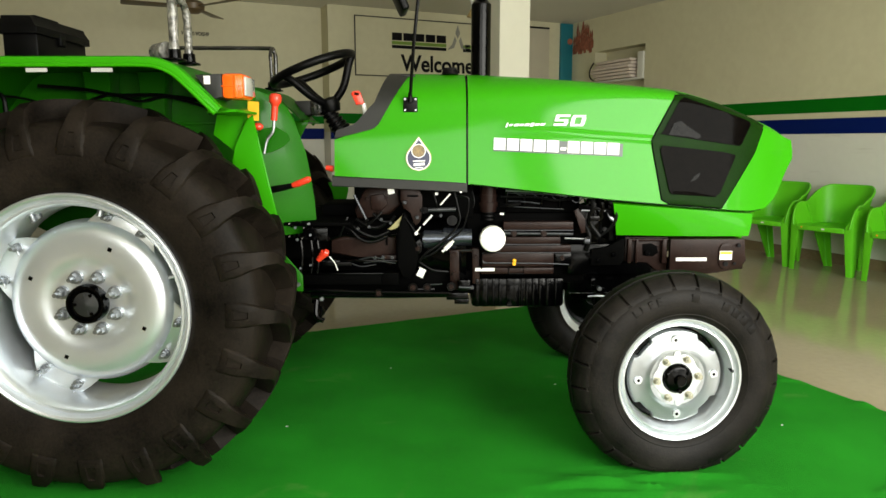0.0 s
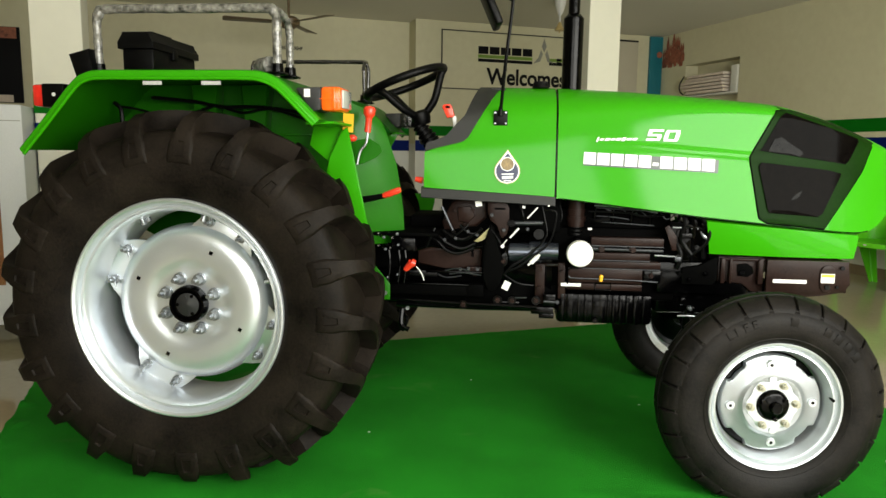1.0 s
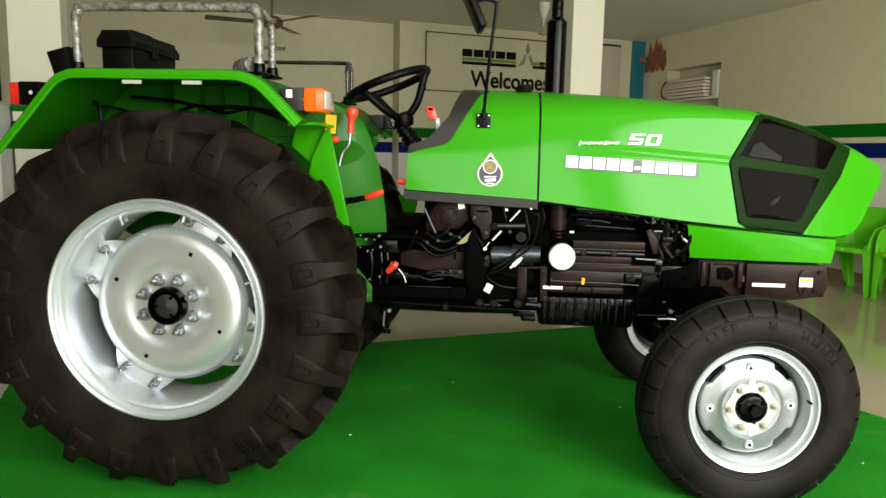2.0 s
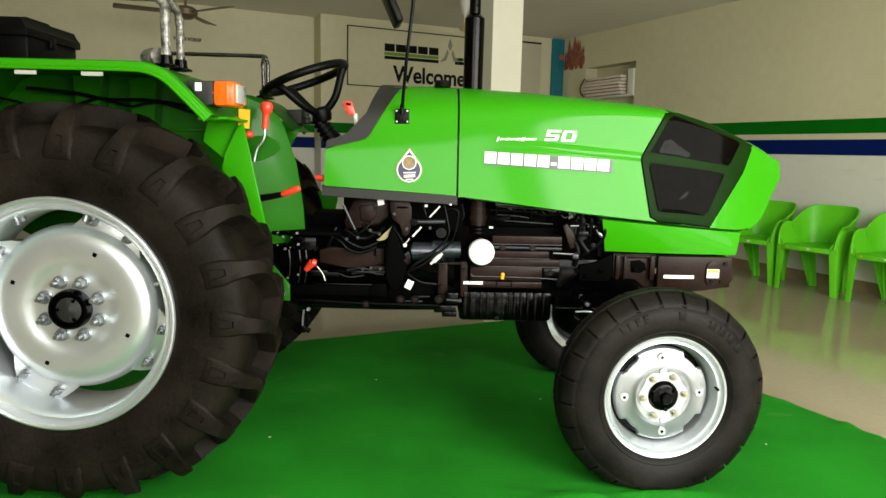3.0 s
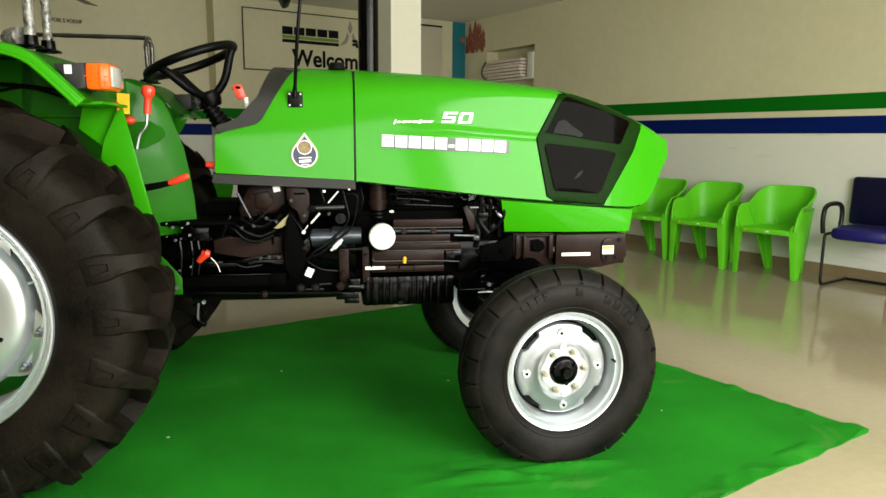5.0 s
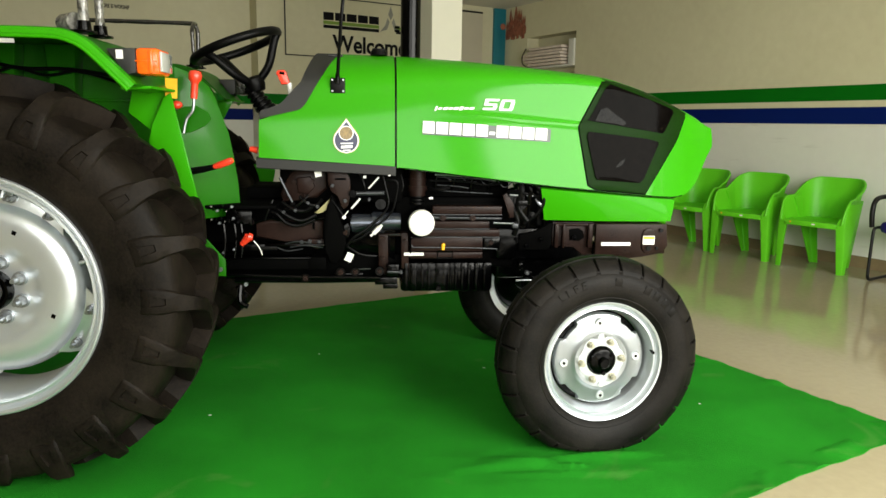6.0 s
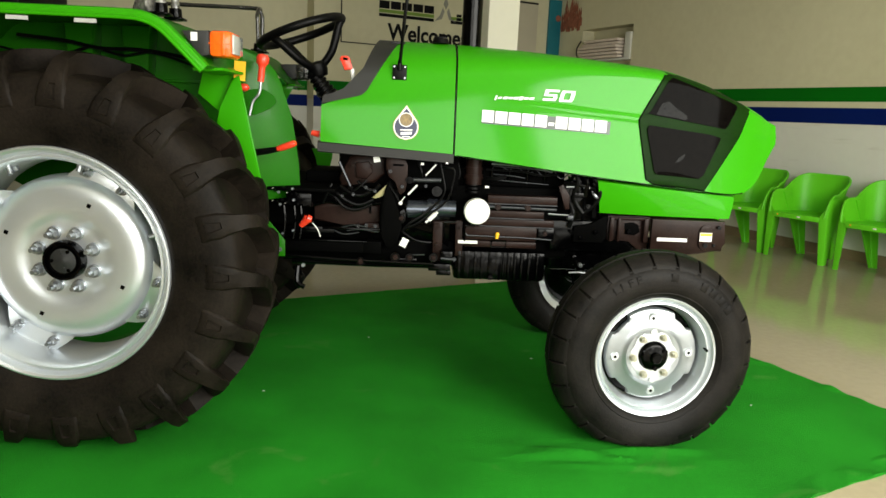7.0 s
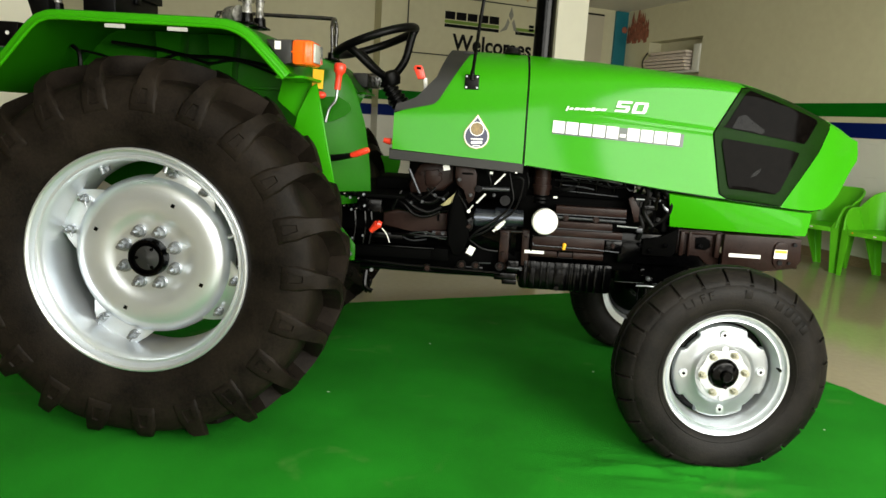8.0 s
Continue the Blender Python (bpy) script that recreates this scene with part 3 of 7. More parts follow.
def front_wheel(M):
    middle = (M @ Vector((0, 0, -0.073))).y
    bm = bmesh.new()
    lathe(bm, TYRE_F, M, 110)
    for r, h in ((0.243, 0.0180), (0.336, 0.0095)):
        lathe(bm, [(r - 0.004, h), (r, h + 0.002), (r + 0.004, h), (r, h - 0.004)], M, 72)
    settle(bm, 0.005, 0.040, -0.034, middle, 0.024)
    w = part("front_wheel", bm, RUBBERF, tractor, "ribbed front tyre", 35)
    # shoulder blocks parted by narrow slits
    shoulder = [(0.319, 0.0180, 0.098), (0.337, 0.0122, 0.113), (0.3490, 0.0062, 0.116), (0.3605, -0.0045, 0.117), (0.3695, -0.0150, 0.117), (0.3758, -0.0270, 0.117), (0.3793, -0.0420, 0.117), (0.3630, -0.0440, 0.117)]
    for k in range(25):
        for far in (False, True):
            bm = bmesh.new()
            prev = None
            for i, (r, h, half_arc) in enumerate(shoulder):
                cur = []
                for g, d in ((-1.0, 0.018), (-0.985, 0.0020), (-0.93, 0.0), (0.93, 0.0), (0.985, 0.0020), (1.0, 0.018)):
                    hh = h - 0.45 * d * (i < 6)
                    cur.append(bm.verts.new(M @ polar(r - d, 360 * k / 25 + math.degrees(g * half_arc), -0.146 - hh if far else hh)))
                if prev:
                    for n in range(5):
                        bm.faces.new((prev[n], prev[n + 1], cur[n + 1], cur[n]))
                prev = cur
            settle(bm, 0.005, 0.040, -0.034, middle, 0.024)
            part("tread_block", bm, RUBBERF, w, "", 35)
    bm = bmesh.new()
    lathe(bm, [(0.2250, -0.002), (0.2250, 0.005), (0.2215, 0.008), (0.216, 0.006), (0.210, -0.012), (0.206, -0.016), (0.202, -0.008), (0.197, -0.007), (0.193, -0.016), (0.191, -0.030), (0.186, -0.038), (0.182, -0.050),
               (0.180, -0.075), (0.180, -0.10), (0.19, -0.135), (0.2225, -0.160), (0.205, -0.14), (0.188, -0.09), (0.194, -0.05), (0.212, -0.012)], M, 80)
    part("rim", bm, PALES, w, "pale silver steel rim", 30)
    M = M @ Matrix.Translation((0, 0, 0.018))              # the disc sits near the rim's outer lip
    bm = bmesh.new()
    n = 96
    prof = [(0.060, -0.050), (0.078, -0.040), (0.10, -0.038), (0.108, -0.044), (0.118, -0.050), (0.142, -0.052), (0.153, -0.055)]
    rings = []
    for k in range(n):
        a = 360 * k / n
        slot = any(abs((a - c + 180) % 360 - 180) < 15 for c in (45, 135, 225, 315))
        edge = [(0.155, -0.058), (0.155, -0.063), (0.155, -0.068), (0.155, -0.075)] if slot else [(0.162, -0.0545), (0.168, -0.057), (0.1715, -0.064), (0.1725, -0.076)]
        rings.append([bm.verts.new(M @ polar(r, a, h)) for r, h in prof + edge])
    for k in range(n):
        a, b = rings[k], rings[(k + 1) % n]
        for i in range(len(a) - 1):
            bm.faces.new((a[i], b[i], b[i + 1], a[i + 1]))
    bmesh.ops.solidify(bm, geom=bm.faces[:], thickness=0.006)
    part("wheel_disc", bm, PALES, w, "silver wheel centre with four slots", 35)
    # Black ring added behind the disc, standing in for shade in the slots.
    bm = bmesh.new()
    lathe(bm, [(0.06, -0.088), (0.170, -0.088), (0.179, -0.094), (0.170, -0.10), (0.06, -0.10)], M, 40)
    part("slot_shade_plate", bm, BLACK, w, "black plate added behind the wheel disc to darken its slots")
    for a in (0, 90, 180, 270):
        bm = bmesh.new()
        cyl(bm, polar(0.138, a, -0.054), polar(0.138, a, -0.046), 0.017, 0.014, 20, M)
        part("boss", bm, PALES, w)
    for a in (0, 90, 180, 270):
        bm = bmesh.new()
        cyl(bm, polar(0.138, a, -0.047), polar(0.138, a, -0.0445), 0.0055, seg=12, m=M)
        part("bolt_hole", bm, BLACK, w, "dark bolt hole")
    for k in range(6):
        bm = bmesh.new()
        a = 60 * k + 2
        cyl(bm, polar(0.076, a, -0.040), polar(0.076, a, -0.034), 0.0135, seg=16, m=M)
        cyl(bm, polar(0.076, a, -0.034), polar(0.076, a, -0.018), 0.0108, seg=6, m=M)
        cyl(bm, polar(0.076, a, -0.018), polar(0.076, a, -0.012), 0.0060, seg=8, m=M)
        part("wheel_nut", bm, BRASSY, w)
    bm = bmesh.new()
    star = []
    for k in range(72):
        a = 2 * math.pi * k / 72
        r = 0.086 + 0.005 * math.tanh(3 * math.cos(6 * a - 0.2))
        star.append((r * math.cos(a), r * math.sin(a)))
    prism(bm, star, M @ Matrix.Translation((0, 0, -0.046)), 0.008, 0.003)
    part("hub_flange", bm, PALES, w, "scalloped silver hub flange", 30)
    for a in (90, 270):
        bm = bmesh.new()
        cyl(bm, polar(0.090, a, -0.040), polar(0.090, a, -0.034), 0.012, seg=16, m=M)
        part("boss", bm, PALES, w)
    bm = bmesh.new()
    lathe(bm, [(0.0, 0.002), (0.016, 0.002), (0.020, -0.002), (0.021, -0.016), (0.040, -0.020), (0.046, -0.022), (0.053, -0.030), (0.057, -0.045), (0.057, -0.08), (0.0, -0.08)], M, 28, False)
    for a in (30, 150, 270):
        cyl(bm, polar(0.042, a, -0.025), polar(0.042, a, -0.012), 0.008, seg=6, m=M)
    part("hub_cap", bm, BLACK, w, "black hub cap")
    bm = bmesh.new()
    cyl(bm, polar(0.196, 5, -0.043), polar(0.192, 5, -0.014), 0.0055, seg=8, m=M)
    part("valve", bm, BLACK, w)
    return w


fw = front_wheel(wheel_axes(FRONT_X, 0.150, FRONT_Z, 4.0) @ Matrix.Rotation(radians(3.5), 4, "Z"))
front_wheel(wheel_axes(FRONT_X, 2 * YC - 0.150, FRONT_Z, 4.0, True))


# ---- bonnet: a lofted shell whose half width depends on length and height ----
def curve(x, pts):
    if x <= pts[0][0]:
        return pts[0][1]
    for (x0, y0), (x1, y1) in zip(pts, pts[1:]):
        if x <= x1:
            return y0 + (y1 - y0) * (x - x0) / (x1 - x0)
    return pts[-1][1]


def soft_curve(x, pts):
    return sum(curve(x + d, pts) for d in (-0.05, -0.025, 0, 0.025, 0.05)) / 5


TOP = [(0.70, 1.475), (1.06, 1.470), (1.30, 1.466), (1.56, 1.452), (1.80, 1.432), (2.0, 1.412), (2.16, 1.396), (2.345, 1.343), (2.53, 1.266), (2.62, 1.225), (2.675, 1.18)]
BOT = [(0.70, 1.045), (0.78, 1.040), (1.30, 1.016), (1.60, 0.982), (1.88, 0.950), (2.10, 0.930), (2.34, 0.906), (2.47, 0.895), (2.54, 0.905), (2.60, 0.96), (2.645, 1.06), (2.675, 1.15)]
WID = [(0.70, 0.315), (1.30, 0.322), (1.80, 0.320), (2.05, 0.312), (2.20, 0.300), (2.35, 0.278), (2.48, 0.250), (2.57, 0.210), (2.64, 0.160), (2.675, 0.12)]


def half(x, z):
    zt, zb = soft_curve(x, TOP), soft_curve(x, BOT)
    q = min(1.0, max(0.0, (z - zb) / (zt - zb)))
    w = soft_curve(x, WID)
    crease = 0.0034 * math.exp(-((z - (1.23 - 0.075 * (x - 1.48))) / 0.013) ** 2) * min(1, max(0, (x - 1.45) / 0.3))
    f = min(1.0, max(0.0, (x - 0.95) / 1.20))
    f = f * f * (3 - 2 * f)                                # boxier towards the nose
    lean = 1.015 - 0.13 * q - (0.12 - 0.09 * f) * q * q
    q0 = 0.62 + 0.26 * f
    top = (1 - max(0.0, (q - q0) / (1 - q0)) ** 2.6) ** (0.55 - 0.22 * f) if q < 1 else 0.0
    return (w * lean + crease) * top


def side(x, z, out=0.0):
    return Vector((x, YC - half(x, z) - out, z))


def loft(x0, x1, nx, nq=26, zlo=None, slant=None):
    """The shell between two lengths; slant(q) moves its rear edge."""
    bm = bmesh.new()
    rows = []
    qs = [i / nq for i in range(nq + 1)]
    qs = [q if q < 0.6 else 0.6 + 0.4 * (1 - (1 - (q - 0.6) / 0.4) ** 1.8) for q in qs]
    for i in range(nx + 1):
        row = []
        for q in qs:
            xa = x0 + (slant(q) if slant else 0)
            x = xa + (x1 - xa) * i / nx
            zt, zb = soft_curve(x, TOP), soft_curve(x, BOT)
            row.append((x, half(x, zb + (zt - zb) * q), zb + (zt - zb) * q))
        near = [bm.verts.new((x, YC - h, z)) for x, h, z in row]
        far = [bm.verts.new((x, YC + h, z)) for x, h, z in row[:-1]]
        rows.append(near + far[::-1])
    for a, b in zip(rows, rows[1:]):
        for k in range(len(a) - 1):
            bm.faces.new((a[k], a[k + 1], b[k + 1], b[k]))
    return bm, rows


bm, rows = loft(1.304, 2.675, 64, 60)
bm.faces.new(rows[-1])
bmesh.ops.recalc_face_normals(bm, faces=bm.faces[:])
bonnet = part("bonnet", bm, GREEN, tractor, "glossy bright green bonnet", 50)


def slant(q):
    return curve(q, [(0.0, 0.0), (0.35, 0.0), (0.37, 0.02), (0.455, 0.155), (0.50, 0.175), (1.0, 0.30)])


bm, rows = loft(0.775, 1.296, 24, 26, None, slant)
part("cowl", bm, GREEN, tractor, "glossy green side cowl behind the bonnet", 50)
# charcoal trim round the dashboard edge
bm = bmesh.new()
prev = None
nq = 44
for i in range(nq + 1):
    q = 0.36 + 0.635 * i / nq
    xi = 0.775 + slant(q)
    zt, zb = soft_curve(xi, TOP), soft_curve(xi, BOT)
    z = zb + (zt - zb) * q
    wd = curve(q, [(0.36, 0.012), (0.37, 0.017), (0.41, 0.08), (0.445, 0.13), (0.513, 0.092), (0.63, 0.077), (0.70, 0.066), (1.0, 0.092)])
    ring = [side(xi, z, 0.002), side(xi, z, 0.006), side(xi - wd, z, 0.004) + Vector((0, 0.0, 0.0)), side(xi - wd, z, -0.035)]
    cur = [bm.verts.new(p) for p in ring]
    if prev:
        for k in range(4):
            bm.faces.new((prev[k], prev[(k + 1) % 4], cur[(k + 1) % 4], cur[k]))
    prev = cur
part("dash_trim", bm, GREYT, tractor, "charcoal plastic dashboard trim", 40)
bm = bmesh.new()
box(bm, (1.06, YC, 1.452), (0.06, 0.28, 0.010), None, 0.004)
box(bm, (1.0, YC, 1.33), (0.03, 0.36, 0.20), None, 0.006)
part("dashboard", bm, GREYT, tractor, "charcoal plastic dashboard")
bm = bmesh.new()
prev = None
for i in range(25):
    x = 0.765 + 0.535 * i / 24
    zb = soft_curve(x, BOT)
    cur = [bm.verts.new(p) for p in (Vector((x, YC - 0.315, zb + 0.012)), Vector((x, YC - 0.328, zb + 0.004)), Vector((x, YC - 0.326, zb - 0.030)), Vector((x, YC - 0.30, zb - 0.034)))]
    if prev:
        for k in range(4):
            bm.faces.new((prev[k], prev[(k + 1) % 4], cur[(k + 1) % 4], cur[k]))
    else:
        bm.faces.new(cur)
    prev = cur
bm.faces.new(prev[::-1])
part("cowl_sill", bm, GREYT, tractor, "charcoal plastic sill under the cowl")
# dark shut line between cowl and bonnet
bm = bmesh.new()
ln = [side(1.300, soft_curve(1.30, BOT) + (soft_curve(1.30, TOP) - soft_curve(1.30, BOT)) * i / 24, -0.006) for i in range(24)]
tube(bm, ln, 0.006, 5)
part("shut_line", bm, BLACK, tractor, "dark rubber shut line")
bm = bmesh.new()
tube(bm, [side(x, soft_curve(x, BOT) + 0.002, -0.004) for x in [1.31 + 0.04 * i for i in range(31)]], 0.005, 5)
part("bonnet_edge_seal", bm, BLACK, tractor, "black rubber edge seal")


def patch(poly, out, n=18, lift=None):
    """A patch on the bonnet's near side: a convex outline in (x, z), gridded by rows."""
    bm = bmesh.new()
    zs = sorted(p[1] for p in poly)
    z0, z1 = zs[0], zs[-1]

    def span(z):
        xs = []
        for (xa, za), (xb, zb) in zip(poly, poly[1:] + poly[:1]):
            if min(za, zb) - 1e-9 <= z <= max(za, zb) + 1e-9 and abs(zb - za) > 1e-9:
                xs.append(xa + (xb - xa) * (z - za) / (zb - za))
        return min(xs), max(xs)
    prev = None
    for i in range(n + 1):
        z = z0 + (z1 - z0) * min(0.9999, max(0.0001, i / n))
        a, b = span(z)
        cur = [bm.verts.new(side(a + (b - a) * k / n, z, out)) for k in range(n + 1)]
        if prev:
            for k in range(n):
                bm.faces.new((prev[k], prev[k + 1], cur[k + 1], cur[k]))
        prev = cur
    bmesh.ops.recalc_face_normals(bm, faces=bm.faces[:])
    bmesh.ops.solidify(bm, geom=bm.faces[:], thickness=0.003)
    return bm


MASK = [(2.034, 1.185), (2.141, 1.379), (2.335, 1.327), (2.519, 1.252), (2.468, 1.13), (2.330, 0.916), (2.082, 0.938)]
MC = (sum(p[0] for p in MASK) / 7, sum(p[1] for p in MASK) / 7)
part("mask_seal", patch([(MC[0] + (x - MC[0]) * 1.020, MC[1] + (z - MC[1]) * 1.020) for x, z in MASK], 0.0025, 24), MATTK, tractor, "black rubber seal round the headlight surround", 50)
mask = part("headlight_mask", patch(MASK, 0.004, 24), MASKG, tractor, "dark smoked headlight surround", 50)
part("upper_lens", patch([(2.066, 1.210), (2.078, 1.220), (2.150, 1.352), (2.165, 1.356), (2.445, 1.262), (2.452, 1.25), (2.410, 1.168), (2.40, 1.163)], 0.008, 16), LENSD, mask, "smoked upper headlight lens", 50)
part("lower_lens", patch([(2.075, 1.165), (2.375, 1.135), (2.385, 1.125), (2.318, 0.975), (2.30, 0.962), (2.125, 0.968), (2.108, 0.98), (2.066, 1.150)], 0.008, 16), LENSD, mask, "smoked lower headlight lens", 50)
# Pale patches laid on the opaque lenses imitate streaks of reflected light.
part("reflector", patch([(2.098, 1.207), (2.122, 1.256), (2.149, 1.262), (2.180, 1.238), (2.237, 1.203), (2.217, 1.190), (2.150, 1.208)], 0.0088, 8), GLINT, mask, "dim pale mark laid on the upper lens as a glint", 50)
part("lower_lens_glint", patch([(2.190, 1.022), (2.206, 1.044), (2.232, 1.060), (2.228, 1.044), (2.210, 1.026)], 0.0088, 6), GLINT, mask, "dim pale squiggle laid on the lower lens as a glint", 50)
# far side mask, mirrored
bm = patch(MASK, 0.004, 12)
bmesh.ops.transform(bm, matrix=Matrix.Translation((0, 2 * YC, 0)) @ Matrix.Diagonal((1, -1, 1, 1)), verts=bm.verts[:])
part("headlight_mask", bm, MASKG, tractor, "dark smoked headlight surround", 50)


def XZP(y):
    return Matrix(((1, 0, 0, 0), (0, 0, 1, y), (0, 1, 0, 0), (0, 0, 0, 1)))


# lower side panel and front weight carrier
def lower_panel(sgn):
    bm = bmesh.new()
    prev = None
    for i in range(21):
        f = i / 20
        xt, xb = 1.885 + (2.475 - 1.885) * f, 1.912 + (2.462 - 1.912) * f
        zt, zb = 0.940 - 0.048 * f, 0.800 - 0.008 * f
        wt, wb = soft_curve(xt, WID) * 1.0, soft_curve(xb, WID) - 0.045 + 0.045 * f
        cur = []
        for w_, x_, z_ in ((wt - 0.03, xt, zt + 0.002), (wt, xt, zt - 0.004), (wt * 0.5 + wb * 0.5 + 0.006, (xt + xb) / 2, (zt + zb) / 2), (wb, xb, zb + 0.004), (wb - 0.03, xb, zb)):
            cur.append(bm.verts.new((x_, YC - sgn * w_, z_)))
        if prev:
            for k in range(4):
                bm.faces.new((prev[k], prev[k + 1], cur[k + 1], cur[k]))
        prev = cur
    bmesh.ops.recalc_face_normals(bm, faces=bm.faces[:])
    bmesh.ops.solidify(bm, geom=bm.faces[:], thickness=0.004)
    return part("lower_side_panel", bm, GREEN, tractor, "green lower front panel", 40)


lower_panel(1)
lower_panel(-1)
bm = bmesh.new()
box(bm, (2.446, YC, 0.845), (0.02, 0.38, 0.10), None, 0.008)
part("lower_front_panel", bm, GREEN, tractor)
bm = bmesh.new()
box(bm, (2.16, YC, 0.918), (0.56, 0.50, 0.02), None, 0.004)
part("panel_gap_seal", bm, BLACK, tractor, "black gap under the bonnet")
bm = bmesh.new()
cheek = [(2.128, 0.790), (2.430, 0.790), (2.440, 0.700), (2.420, 0.668), (2.330, 0.652), (2.185, 0.636), (2.128, 0.650)]
prism(bm, cheek, XZP(0.585), 0.025, 0.005)
prism(bm, cheek, XZP(2 * YC - 0.61), 0.025, 0.005)
box(bm, (2.425, YC, 0.72), (0.03, 0.54, 0.12), None, 0.006)
box(bm, (2.2, YC, 0.783), (0.45, 0.54, 0.012), None, 0.003)
carrier = part("front_carrier", bm, BROWNK, tractor, "dark brown-black cast front carrier")
bm = bmesh.new()
prism(bm, [(1.955, 0.792), (2.130, 0.792), (2.130, 0.648), (2.08, 0.655), (2.05, 0.690), (1.955, 0.690)], XZP(0.628), 0.02, 0.004)
for x, w in ((1.968, 0.016), (1.998, 0.010), (2.112, 0.020)):
    box(bm, (x, 0.616, 0.738), (w, 0.026, 0.100), None, 0.003)
part("carrier_web", bm, BROWNK, carrier, "recessed web of the carrier")
bm = bmesh.new()
prism(bm, [(2.025, 0.762), (2.062, 0.768), (2.085, 0.755), (2.092, 0.728), (2.070, 0.712), (2.030, 0.716)], XZP(0.6245), 0.004, 0.001)
part("web_opening", bm, MATTK, carrier, "dark opening in the web")
bm = bmesh.new()
prism(bm, arc(2.352, 0.748, 0.026, 0, 180, 10) + arc(2.352, 0.694, 0.026, 180, 360, 10), XZP(0.578), 0.008, 0.002)
part("carrier_boss", bm, BROWNK, carrier)
bm = bmesh.new()
box(bm, (2.215, 0.5835, 0.707), (0.125, 0.002, 0.014))
part("label", bm, WHITE, carrier, "white label strip")
bm = bmesh.new()
box(bm, (2.352, 0.577, 0.724), (0.050, 0.003, 0.036))
lbl = part("label", bm, WHITE, carrier, "white and orange sticker")
bm = bmesh.new()
box(bm, (2.352, 0.575, 0.734), (0.046, 0.002, 0.011))
part("label_band", bm, YELLOW, lbl)
for x, y, z, r in ((2.045, 0.626, 0.729, 0.010), (2.352, 0.582, 0.690, 0.010), (2.405, 0.588, 0.765, 0.008), (2.39, 0.588, 0.69, 0.006)):
    bm = bmesh.new()
    cyl(bm, (x, y, z), (x, y - 0.012, z), r, seg=12)
    part("carrier_bolt", bm, BLACK, carrier)

# ---- fenders ----
FEND = smooth_path([(-0.550, 0, 1.180), (-0.44, 0, 1.30), (-0.345, 0, 1.405), (-0.30, 0, 1.432), (-0.25, 0, 1.4405), (-0.10, 0, 1.4405), (0.10, 0, 1.4405), (0.255, 0, 1.4400),
                    (0.315, 0, 1.434), (0.37, 0, 1.41), (0.42, 0, 1.365), (0.50, 0, 1.285)], 4)
FEND = [(p.x, p.z) for p in FEND]


